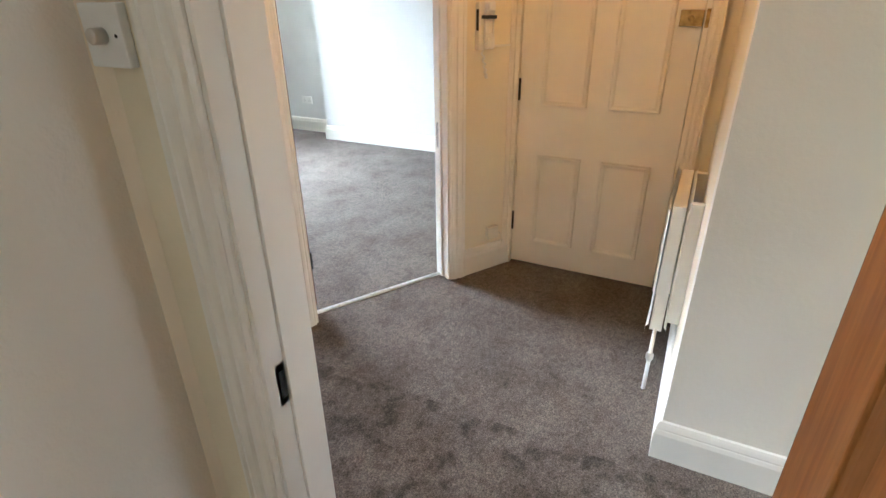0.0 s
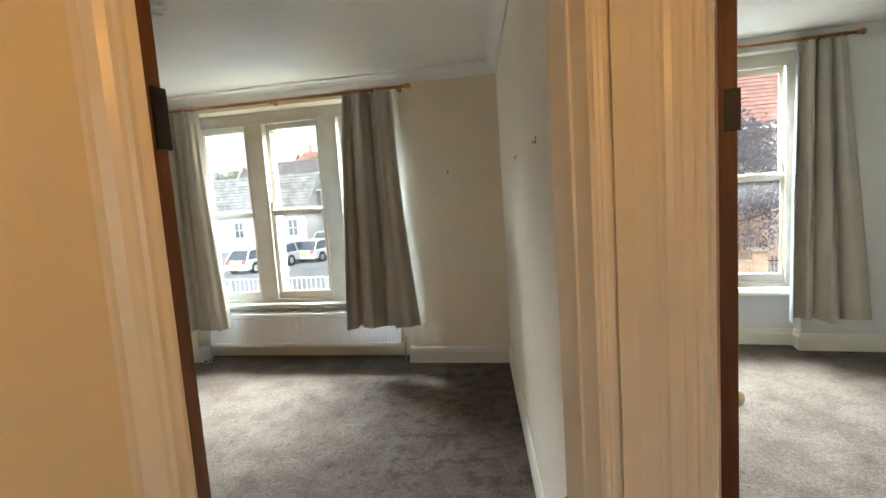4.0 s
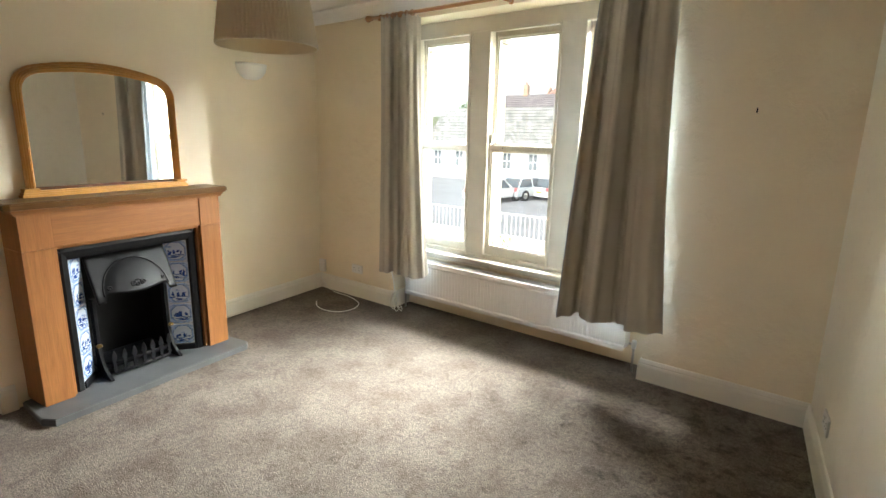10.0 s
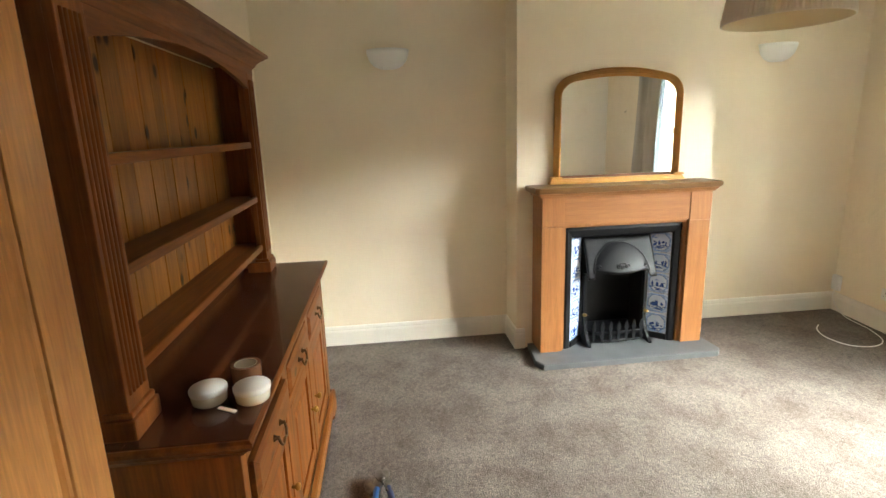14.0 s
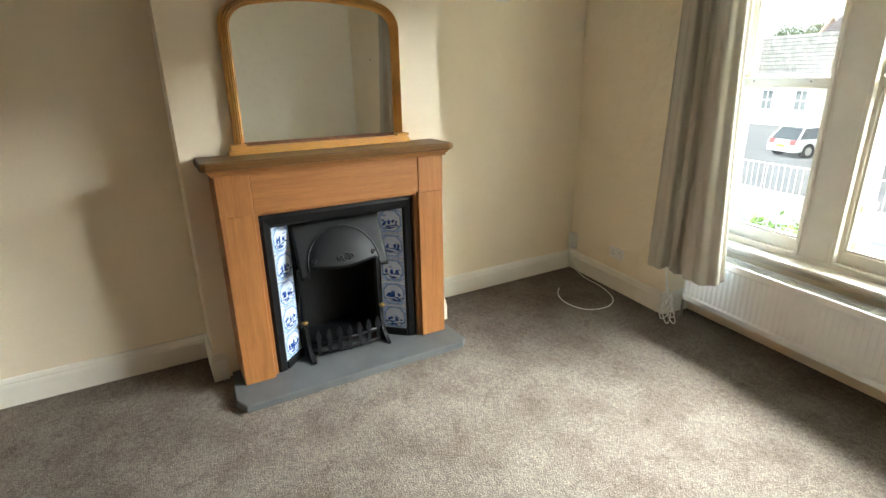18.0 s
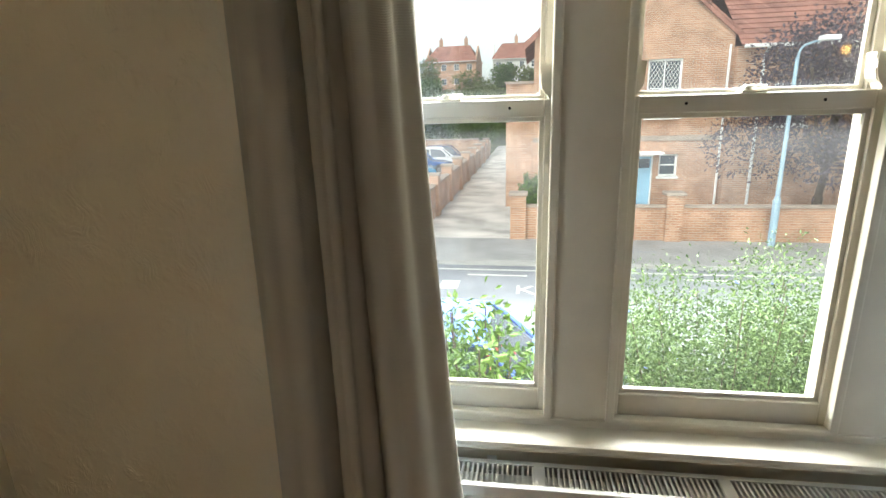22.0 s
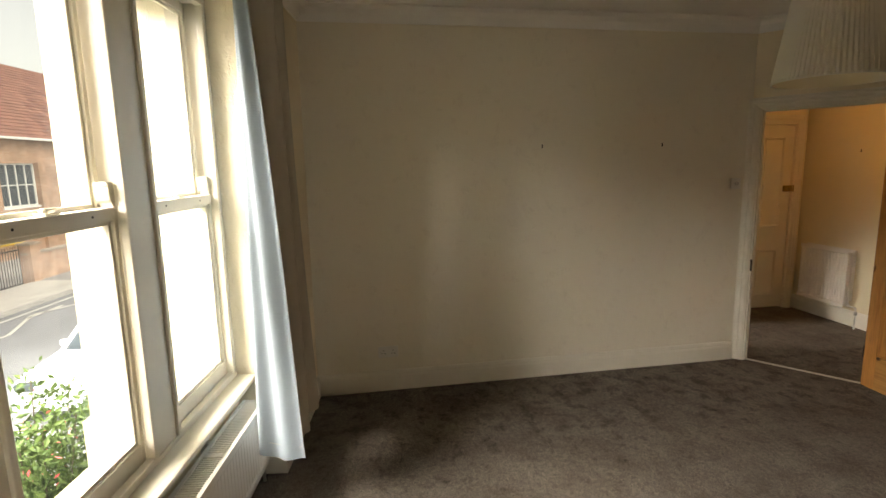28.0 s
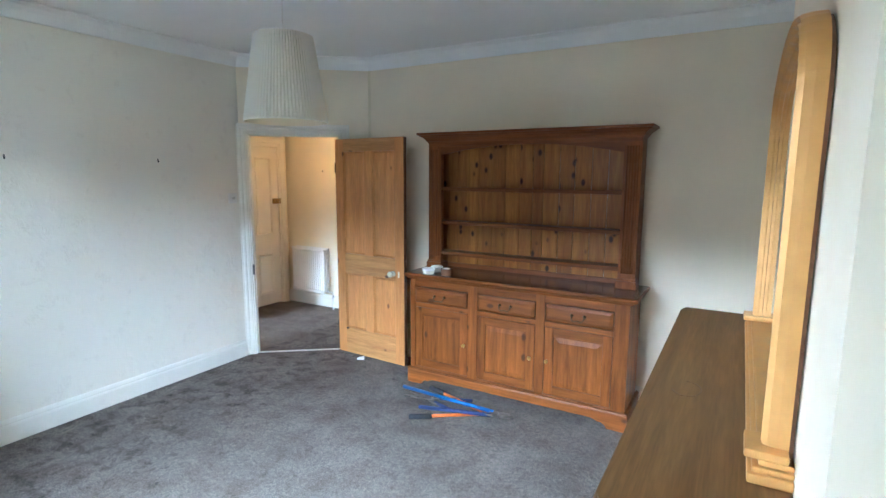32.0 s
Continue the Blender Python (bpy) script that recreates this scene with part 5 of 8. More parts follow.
for s in (-1, 1):
    a, b = sorted((s * 0.405, s * 0.48))
    part("foot_block", box(0.0, 0.06, a, b, 0.036, 0.05, 0.004), M_GOLD, om)


# wall uplighters
def uplighter(y):
    w = thing("wall_light", "cream plaster half-bowl wall uplighter", "wall light", "pair of wall lights", pose(XF, y, 2.03))
    bm = bmesh.new()
    prof = [(0.02, -0.005), (0.06, 0.0), (0.10, 0.02), (0.13, 0.055), (0.145, 0.10), (0.148, 0.125), (0.14, 0.125), (0.137, 0.10), (0.12, 0.06), (0.09, 0.03), (0.02, 0.012)]
    rings = [[bm.verts.new((r * math.sin(q) * 0.85, -r * math.cos(q), z)) for q in [math.pi * k / 20 for k in range(21)]] for r, z in prof]
    for a, b in zip(rings, rings[1:]):
        for k in range(20):
            bm.faces.new((a[k], a[k + 1], b[k + 1], b[k]))
    part("bowl", bm, M_CEIL, w, "", True)
    part("wall_plate", box(0.0, 0.012, -0.05, 0.05, 0.01, 0.10, 0.004), M_CEIL, w)
    return w


uplighter(2.36)
uplighter(5.29)

# pendant and ceiling rose
LX, LY, LZ = -0.668, 3.575, 1.905
pd = thing("pendant_lamp", "pleated cream fabric pendant shade on a white flex", "lamp", m=pose(LX, LY, LZ))
bm = bmesh.new()
NP = 74
for rr, z, flip in ((None, None, None),):
    ro = []
    for z, r, amp in ((0.0, 0.181, 0.0015), (0.008, 0.181, 0.0015), (0.012, 0.179, 0.003), (0.18, 0.153, 0.003), (0.355, 0.127, 0.003), (0.36, 0.127, 0.0015), (0.368, 0.126, 0.0015)):
        ro.append([bm.verts.new(((r + (amp if k % 2 else -amp)) * math.cos(math.pi * k / NP), (r + (amp if k % 2 else -amp)) * math.sin(math.pi * k / NP), z)) for k in range(2 * NP)])
    for a, b in zip(ro, ro[1:]):
        for k in range(2 * NP):
            bm.faces.new((a[k], a[(k + 1) % (2 * NP)], b[(k + 1) % (2 * NP)], b[k]))
part("shade", bm, M_SHADE, pd)
bm = bmesh.new()
ri = [[bm.verts.new((r * math.cos(2 * math.pi * k / 48), r * math.sin(2 * math.pi * k / 48), z)) for k in range(48)] for z, r in ((0.0, 0.178), (0.18, 0.149), (0.366, 0.122))]
for a, b in zip(ri, ri[1:]):
    for k in range(48):
        bm.faces.new((a[k], a[(k + 1) % 48], b[(k + 1) % 48], b[k]))
part("shade_lining", bm, M_SHADE_IN, pd, "warm cream inner lining", True)
for z, r in ((0.002, 0.18), (0.364, 0.125)):
    part("rim_wire", tube([(r * math.cos(2 * math.pi * k / 40), r * math.sin(2 * math.pi * k / 40), z) for k in range(41)], 0.0022, 6), M_SHADE, pd)
sp = tube([(0, 0, 0.335), (0.124, 0, 0.362)], 0.0018, 6)
for q in (2.094, 4.188):
    tube([(0, 0, 0.335), (0.124 * math.cos(q), 0.124 * math.sin(q), 0.362)], 0.0018, 6, sp)
part("spider", sp, M_CHROME, pd)
part("lamp_holder", lathe([(0.0, 0.27), (0.02, 0.275), (0.021, 0.33), (0.015, 0.37), (0.006, 0.39)], 16), M_PLASTIC, pd, "white bayonet holder", True)
part("bulb", lathe([(0.0, 0.165), (0.016, 0.17), (0.028, 0.19), (0.03, 0.21), (0.022, 0.24), (0.014, 0.272)], 16), M_PORC, pd, "unlit pearl bulb", True)
part("flex", tube([(0, 0, 0.385), (0.002, 0, 0.5), (0, 0, H - LZ - 0.06)], 0.003, 8), M_PLASTIC, pd, "", True)
cr = tagged(thing("ceiling_rose", "white moulded plaster ceiling rose with leaf petals", "ceiling rose", m=pose(LX, LY, H)), kind="structure")
part("disc", lathe([(0.03, -0.06), (0.05, -0.055), (0.06, -0.03), (0.16, -0.022), (0.19, -0.03), (0.215, -0.012), (0.22, 0.0)], 40), M_CEIL, cr, "", True)
pet = None
for k in range(20):
    if pet is None:
        bm = bmesh.new()
        bmesh.ops.create_uvsphere(bm, u_segments=10, v_segments=6, radius=1)
        for v in bm.verts:
            v.co = Vector((0.225 + v.co.x * 0.055, v.co.y * (0.03 + 0.006 * v.co.x), -0.012 + v.co.z * 0.014))
        o = part("petal", bm, M_CEIL, cr, "", True)
        pet = o.data
    else:
        o = new("petal", pet)
        o.parent = cr
    o.rotation_euler = (0, 0, 2 * math.pi * k / 20)


# ---- dresser ----
DX0, DX1 = -1.90, -0.215
DYB, DYF = YD + 0.03, 1.90
base = thing("dresser", "antique-stained pine dresser with drawers, cupboards and an open plate rack", "dresser", m=pose(0, 0, 0))


def part_at(name, bm, material, parent, at=(0, 0, 0), label="", smooth=False):
    o = part(name, bm, material, parent, label, smooth)
    o.location = at
    return o


def board(name, x0, x1, y0, y1, z0, z1, material, parent, bevel=0.003, label=""):
    """A board with its own origin at its middle, so that its grain is its own."""
    c = ((x0 + x1) / 2, (y0 + y1) / 2, (z0 + z1) / 2)
    return part_at(name, box(x0 - c[0], x1 - c[0], y0 - c[1], y1 - c[1], z0 - c[2], z1 - c[2], bevel), material, parent, c, label)


TOPZ = 0.905
board("side_panel", DX0 + 0.005, DX0 + 0.025, DYB, DYF - 0.02, 0.06, TOPZ - 0.03, M_DRES, base)
board("side_panel", DX1 - 0.025, DX1 - 0.005, DYB, DYF - 0.02, 0.06, TOPZ - 0.03, M_DRES, base)
board("back_panel", DX0 + 0.02, DX1 - 0.02, DYB, DYB + 0.01, 0.06, TOPZ - 0.03, M_DRES, base)
board("bottom_board", DX0 + 0.02, DX1 - 0.02, DYB, DYF - 0.02, 0.10, 0.12, M_DRESX, base)
COLS = [(-0.731, -0.262), (-1.267, -0.811), (-1.803, -1.335)]
stiles = [(DX1 - 0.045, DX1), (COLS[1][1], COLS[0][0]), (COLS[2][1], COLS[1][0]), (DX0, DX0 + 0.097)]
for a, b in stiles:
    board("stile", a, b, DYF - 0.022, DYF, 0.11, TOPZ - 0.03, M_DRES, base)
for a, b in COLS:
    board("rail", a, b, DYF - 0.022, DYF - 0.001, 0.80, TOPZ - 0.03, M_DRESX, base)
    board("rail", a, b, DYF - 0.022, DYF - 0.001, 0.632, 0.668, M_DRESX, base)
    board("rail", a, b, DYF - 0.022, DYF - 0.001, 0.11, 0.135, M_DRESX, base)
# top with a moulded edge
tp = sweep([(DX0 - 0.045, DYB), (DX0 - 0.045, DYF + 0.035), (DX1 + 0.03, DYF + 0.035), (DX1 + 0.03, DYB)], [(-0.02, TOPZ - 0.032), (0.0, TOPZ - 0.028), (0.006, TOPZ - 0.016), (0.006, TOPZ - 0.006), (0.0, TOPZ), (-0.02, TOPZ)])
part("edge_mould", tp, M_DRESX, base)
board("worktop", DX0 - 0.04, DX1 + 0.025, DYB, DYF + 0.03, TOPZ - 0.03, TOPZ + 0.001, M_TOP, base, 0.001, "polished dark brown worktop")
md = sweep([(DX0 - 0.012, DYB), (DX0 - 0.012, DYF + 0.006), (DX1 + 0.006, DYF + 0.006), (DX1 + 0.006, DYB)], [(-0.01, TOPZ - 0.05), (0.004, TOPZ - 0.05), (0.012, TOPZ - 0.04), (0.02, TOPZ - 0.032), (-0.01, TOPZ - 0.032)])
part("bed_mould", md, M_DRESX, base)


def raised_panel(x0, x1, z0, z1, y, bev, proud):
    """A fielded panel whose bevels fall away to all four edges; it looks to +y."""
    bm = bmesh.new()
    rings = []
    for ins, dep in ((0, -0.012), (0, 0), (bev, proud), (bev + 0.003, proud + 0.001)):
        rings.append([bm.verts.new((x, y + dep, z)) for x, z in ((x0 + ins, z0 + ins), (x1 - ins, z0 + ins), (x1 - ins, z1 - ins), (x0 + ins, z1 - ins))])
    for a, b in zip(rings, rings[1:]):
        for k in range(4):
            bm.faces.new((a[k], a[(k + 1) % 4], b[(k + 1) % 4], b[k]))
    bm.faces.new(rings[-1])
    bm.faces.new(rings[0])
    return bm


def bail_handle(owner, x, z, y):
    for s in (-1, 1):
        rose = lathe([(0.004, 0.0), (0.012, 0.002), (0.009, 0.006), (0.005, 0.012), (0.007, 0.016), (0.003, 0.02)], 12, None, (x + s * 0.043, y, z), 1)
        part("handle_rose", rose, M_BAIL, owner, "", True)
    part("drop_handle", tube(smooth_line([(x - 0.043, y + 0.016, z), (x - 0.041, y + 0.02, z - 0.018), (x - 0.024, y + 0.023, z - 0.034), (x, y + 0.023, z - 0.028), (x + 0.024, y + 0.023, z - 0.034), (x + 0.041, y + 0.02, z - 0.018), (x + 0.043, y + 0.016, z)], 5), 0.0042, 8), M_BAIL, owner, "aged brass swan-neck drop handle", True)


KNOB_X = [-0.705, -1.235, -1.36]
for k, (a, b) in enumerate(COLS):
    out = 0.012 if k == 0 else 0.0
    c = ((a + b) / 2, DYF + out, 0.735)
    dr = part_at("drawer", raised_panel(a + 0.006 - c[0], b - 0.006 - c[0], -0.058, 0.058, 0.0, 0.018, 0.008), M_DRESX, base, c, "drawer slightly pulled out" if k == 0 else "")
    board("drawer_box", a + 0.015 - c[0], b - 0.015 - c[0], -0.38, -0.012, -0.05, 0.045, M_DRESX, dr)
    bail_handle(dr, 0.0, 0.004, 0.008)
    z0, z1 = 0.14, 0.628
    c = ((a + b) / 2, DYF - 0.004, (z0 + z1) / 2)
    hw, hh = (b - a) / 2 - 0.004, (z1 - z0) / 2
    dn = new("cupboard_door")
    dn.parent = base
    dn.location = c
    for x0, x1 in ((-hw, -hw + 0.062), (hw - 0.062, hw)):
        part("door_stile", box(x0, x1, -0.016, 0.002, -hh, hh, 0.002), M_DRES, dn)
    for q0, q1 in ((-hh, -hh + 0.062), (hh - 0.062, hh)):
        part("door_rail", box(-hw + 0.062, hw - 0.062, -0.016, 0.0015, q0, q1, 0.002), M_DRESX, dn)
    part("door_panel", raised_panel(-hw + 0.064, hw - 0.064, -hh + 0.064, hh - 0.064, -0.007, 0.032, 0.006), M_DRES, dn)
    kx = KNOB_X[k] - c[0]
    part("knob", lathe([(0.006, 0.0), (0.006, 0.010), (0.013, 0.016), (0.015, 0.022), (0.012, 0.029), (0.004, 0.032)], 16, None, (kx, 0.002, 0.0), 1), M_BRASS, dn, "brass turned knob", True)
# plinth with shaped bracket feet
def plinth(x0, x1):
    n = 10
    pts = [(x0, 0.0), (x0 + 0.13, 0.0)]
    for k in range(n + 1):
        f = k / n
        pts.append((x0 + 0.13 + 0.05 * f, 0.012 + 0.030 * math.sin(f * math.pi / 2)))
    pts += [(x0 + 0.19, 0.034), (x0 + 0.205, 0.052), (x0 + 0.24, 0.056)]
    right = [(x0 + x1 - p, q) for p, q in pts][::-1]
    return [*pts, *right, (x1, 0.115), (x0, 0.115)]
bm = slab(plinth(DX0 - 0.02, DX1 + 0.015), 1, DYF, DYF + 0.026, bevel=0.003)
part("plinth", bm, M_DRESX, base)
part("plinth_cap", sweep([(DX0 - 0.02, DYB), (DX0 - 0.02, DYF + 0.026), (DX1 + 0.015, DYF + 0.026), (DX1 + 0.015, DYB)], [(-0.02, 0.115), (0.0, 0.115), (-0.004, 0.125), (-0.02, 0.13)]), M_DRESX, base)
board("plinth_side", DX0 - 0.02, DX0, DYB, DYF, 0.0, 0.115, M_DRES, base)
board("plinth_side", DX1, DX1 + 0.015, DYB, DYF, 0.0, 0.115, M_DRES, base)

# plate rack
RX0, RX1 = -1.875, -0.235
RYF = 1.655
board("rack_side", RX0, RX0 + 0.022, DYB, RYF - 0.02, TOPZ, 1.95, M_FRAME, base)
board("rack_side", RX1 - 0.022, RX1, DYB, RYF - 0.02, TOPZ, 1.95, M_FRAME, base)
rnd = random.Random(5)
x = RX0 + 0.022
k = 0
while x < RX1 - 0.03:
    w = min(rnd.uniform(0.085, 0.125), RX1 - 0.022 - x)
    bd = board("back_board", x + 0.0015, x + w - 0.0015, DYB, DYB + 0.011 + 0.001 * (k % 2), TOPZ + 0.001, 1.93, M_BACK, base, 0.002)
    x += w
    k += 1
for z in (1.036, 1.288, 1.56):
    s = board("shelf", RX0 + 0.022, RX1 - 0.022, DYB + 0.012, RYF - 0.035, z - 0.011, z + 0.011, M_FRAMEX, base, 0.003)
    part("shelf_lip", box(-(RX1 - RX0) / 2 + 0.022, (RX1 - RX0) / 2 - 0.022, 0.0, 0.02, -0.014, 0.016, 0.005), M_DRESX, s).location = (0, (RYF - 0.035 - DYB - 0.012) / 2, 0)
board("foot_rail", RX0 + 0.022, RX1 - 0.022, DYB + 0.012, DYB + 0.03, TOPZ + 0.001, TOPZ + 0.035, M_FRAMEX, base)
for x0, x1 in ((RX0, RX0 + 0.115), (RX1 - 0.115, RX1)):
    p = board("pilaster", x0, x1, RYF - 0.022, RYF, TOPZ + 0.07, 1.93, M_FRAME, base)
    for j in range(5):
        cx_ = -0.036 + 0.018 * j
        part("reed", tube([(cx_, 0.0105, -0.44), (cx_, 0.0105, 0.42)], 0.0062, 8), M_FRAME, p, "", True)
    bl = board("pilaster_block", x0 - 0.012, x1 + 0.012, RYF - 0.10, RYF + 0.016, TOPZ + 0.001, TOPZ + 0.055, M_FRAME, base, 0.006)
    board("pilaster_block_cap", x0 - 0.006, x1 + 0.006, RYF - 0.06, RYF + 0.009, TOPZ + 0.055, TOPZ + 0.072, M_FRAME, base, 0.005)
    board("rack_end", x0, x1, RYF - 0.05, RYF - 0.022, TOPZ + 0.055, 1.93, M_FRAME, base)
n = 24
ax0, ax1 = RX0 + 0.115, RX1 - 0.115
archp = [(ax0 + (ax1 - ax0) * k / n, 1.83 + 0.072 * (1 - (2 * k / n - 1) ** 2)) for k in range(n + 1)]
part("arched_frieze", slab([(ax0, 1.93), *archp, (ax1, 1.93)], 1, RYF - 0.02, RYF - 0.001), M_FRAMEX, base)
part("top_frieze", box(RX0, RX1, RYF - 0.02, RYF + 0.002, 1.90, 1.945, 0.002), M_FRAMEX, base)
cornp = [(-0.02, 1.925), (0.0, 1.925), (0.004, 1.935), (0.012, 1.94), (0.02, 1.955), (0.034, 1.968), (0.05, 1.976), (0.056, 1.984), (0.07, 1.988), (0.07, 2.004), (-0.02, 2.004)]
part("cornice", sweep([(RX0 - 0.002, DYB), (RX0 - 0.002, RYF + 0.002), (RX1 + 0.002, RYF + 0.002), (RX1 + 0.002, DYB)], cornp), M_FRAMEX, base)
board("rack_top", RX0, RX1, DYB, RYF, 1.94, 1.95, M_FRAMEX, base)

# things left on the worktop
def lidded_pot(x, y, name="ceramic_pot", label="small white ceramic pot with a flat lid"):
    p = thing(name, label, "pot", "pots on the dresser", pose(x, y, TOPZ + 0.001))
    part("bowl", lathe([(0.0, 0.0), (0.039, 0.0), (0.045, 0.006), (0.047, 0.03), (0.045, 0.032)], 28), M_PORC, p, "", True)
    part("lid", lathe([(0.048, 0.031), (0.0493, 0.034), (0.0493, 0.043), (0.046, 0.047), (0.0, 0.048)], 28), M_PLASTIC, p, "flat white lid", True)
lidded_pot(-0.391, 1.782)
lidded_pot(-0.384, 1.898)
M_TAPE = mat("brown_tape", (0.22, 0.1, 0.045), rough=0.25, coat=0.3, noise_scale=30, noise_amount=0.15)
M_CARD = mat("card_core", (0.55, 0.45, 0.32), rough=0.8)
tr = thing("tape_roll", "roll of shiny brown parcel tape lying flat", "tape", m=pose(-0.516, 1.85, TOPZ + 0.001))
ring = bmesh.new()
rr = [[ring.verts.new((r * math.cos(2 * math.pi * k / 32), r * math.sin(2 * math.pi * k / 32), z)) for k in range(32)] for r, z in ((0.033, 0.0), (0.043, 0.0), (0.043, 0.048), (0.033, 0.048))]
for j in range(4):
    for k in range(32):
        ring.faces.new((rr[j][k], rr[j][(k + 1) % 32], rr[(j + 1) % 4][(k + 1) % 32], rr[(j + 1) % 4][k]))
part("tape", ring, M_TAPE, tr)
ring = bmesh.new()
rr = [[ring.verts.new((r * math.cos(2 * math.pi * k / 32), r * math.sin(2 * math.pi * k / 32), z)) for k in range(32)] for r, z in ((0.0305, 0.0), (0.0328, 0.0), (0.0328, 0.0485), (0.0305, 0.0485))]
for j in range(4):
    for k in range(32):
        ring.faces.new((rr[j][k], rr[j][(k + 1) % 32], rr[(j + 1) % 4][(k + 1) % 32], rr[(j + 1) % 4][k]))
part("core", ring, M_CARD, tr, "pale cardboard core")
st = thing("plastic_strip", "small white plastic strip beside the pots", "plastic strip", m=pose(-0.337, 1.842, TOPZ + 0.001, 0, 0, 60))
part("strip", box(-0.03, 0.03, -0.006, 0.006, 0, 0.004, 0.0015), M_PLASTIC, st)

# ---- garden tools on the carpet ----
M_BLUE = mat("blue_metallic_tube", (0.03, 0.13, 0.36), rough=0.3, metal=0.4, noise_scale=40, noise_amount=0.2)
M_NAVY = mat("navy_grip", (0.02, 0.035, 0.11), rough=0.6, noise_scale=40, noise_amount=0.2)
M_ORANGE = mat("orange_tube", (0.75, 0.17, 0.02), rough=0.4, noise_scale=40, noise_amount=0.15)
M_GRIP = mat("black_rubber_grip", (0.02, 0.02, 0.022), rough=0.7, noise_scale=90, noise_amount=0.3)
M_STEEL = mat("worn_tool_steel", (0.2, 0.17, 0.14), rough=0.5, metal=0.8, noise_scale=30, noise_amount=0.4)


def cutter(label, head, ends, mats, r, grips=(), blade=0.11, lift=0.0):
    """Long-handled cutters lying open: two handles, joint plates, a bolt and two jaws."""
    t = thing("loppers", label, "loppers", "garden tools on the floor", pose(head[0], head[1], 0))
    z = 0.022 + lift
    for k, (ex, ey) in enumerate(ends):
        a, b = Vector((0, 0, z)), Vector((ex - head[0], ey - head[1], r + 0.001 + lift * 0.4))
        d = (b - a).normalized()
        s = Vector((-d.y, d.x, 0)) * (0.018 if k else -0.018)
        h = part("handle", tube([a + s + d * 0.05, b], r, 14), mats[k], t, "", True)
        if grips:
            part("grip", tube([b - d * grips[0], b - d * 0.06, b], r * 1.65, 14), grips[1], h, "black rubber grip", True)
            part("grip_ribs", tube([b - d * (grips[0] * 0.55), b - d * (grips[0] * 0.5)], r * 1.78, 14), grips[1], h, "", True)
        else:
            part("tube_end", tube([b - d * 0.001, b + d * 0.0008], r * 0.8, 14), M_DARK, h)
        pl_ = bmesh.new()
        q = [(-0.02, 0.0), (0.02, 0.0), (0.016, 0.07), (0.006, 0.09), (-0.006, 0.09), (-0.016, 0.07)]
        ang = math.atan2(d.y, d.x) - math.pi / 2
        slab([(s.x + x * math.cos(ang) - y * math.sin(ang), s.y + x * math.sin(ang) + y * math.cos(ang)) for x, y in q], 2, z - 0.006 + 0.006 * k, z + 0.002 + 0.006 * k, pl_)
        part("joint_plate", pl_, M_STEEL, t)
        m_ = (Vector(ends[0]) + Vector(ends[1])) / 2 - Vector(head)
        f = -m_.normalized()
        fa = math.atan2(f.y, f.x) + (0.22 if k else -0.22)
        jaw = [(0, -0.018), (0.03, -0.026), (blade * 0.7, -0.02), (blade, 0.004), (blade * 0.9, 0.012), (0.03, 0.018), (0, 0.018)]
        if k:
            jaw = [(x, -y) for x, y in jaw][::-1]
        jb = slab([(x * math.cos(fa) - y * math.sin(fa), x * math.sin(fa) + y * math.cos(fa)) for x, y in jaw], 2, z - 0.004 + 0.007 * k, z + 0.003 + 0.007 * k)
        part("jaw", jb, M_STEEL, t)
    part("pivot_bolt", lathe([(0.011, -0.012), (0.013, -0.006), (0.013, 0.014), (0.009, 0.02)], 12, None, (0, 0, z)), M_STEEL, t, "", True)
    return t


cutter("bolt cutters with blue tubular handles and worn steel jaws", (-1.13, 2.20), [(-0.272, 2.085), (-0.567, 2.325)], (M_BLUE, M_NAVY), 0.0135, blade=0.10, lift=0.03)
cutter("loppers with orange tubular handles and black rubber grips", (-1.08, 2.16), [(-0.575, 2.468), (-0.45, 1.97)], (M_ORANGE, M_ORANGE), 0.0115, (0.16, M_GRIP), blade=0.12)
cutter("garden shears with navy grips and dull steel blades", (-0.58, 2.16), [(-0.86, 2.26), (-0.84, 2.02)], (M_NAVY, M_NAVY), 0.012, blade=0.22)


# ---- sockets, switches, hooks, cables ----
def socket(name, m, label, w=0.146, h=0.086, slots=2):
    """A moulded double socket; the plate looks to -y."""
    t = thing(name, label, "socket", m=m)
    part("plate", box(-w / 2, w / 2, -0.010, 0.0, -h / 2, h / 2, 0.003), M_PLASTIC, t)
    for s in range(slots):
        cx_ = (s - (slots - 1) / 2) * w * 0.48
        for dx, dz, ww, hh in ((0, 0.012, 0.004, 0.009), (-0.011, -0.010, 0.008, 0.004), (0.011, -0.010, 0.008, 0.004)):
            part("pin_slot", box(cx_ + dx - ww / 2, cx_ + dx + ww / 2, -0.0106, -0.0098, dz - hh / 2, dz + hh / 2), M_DARK, t)
        part("rocker", box(cx_ + 0.016, cx_ + 0.028, -0.013, -0.010, 0.012, 0.03, 0.001), M_PLASTIC, t)
    for dx in (-w * 0.41, w * 0.41):
        part("screw", lathe([(0.003, -0.0108), (0.003, -0.0098)], 10, None, (dx, 0, 0), 1), M_CHROME, t)
    return t


PA = math.degrees(math.atan2(B[1] - C[1], B[0] - C[0]))


def on_partition(y, z):
    f = (y - C[1]) / (B[1] - C[1])
    return pose(C[0] + (B[0] - C[0]) * f - 0.001, y, z, 0, 0, PA + 180)


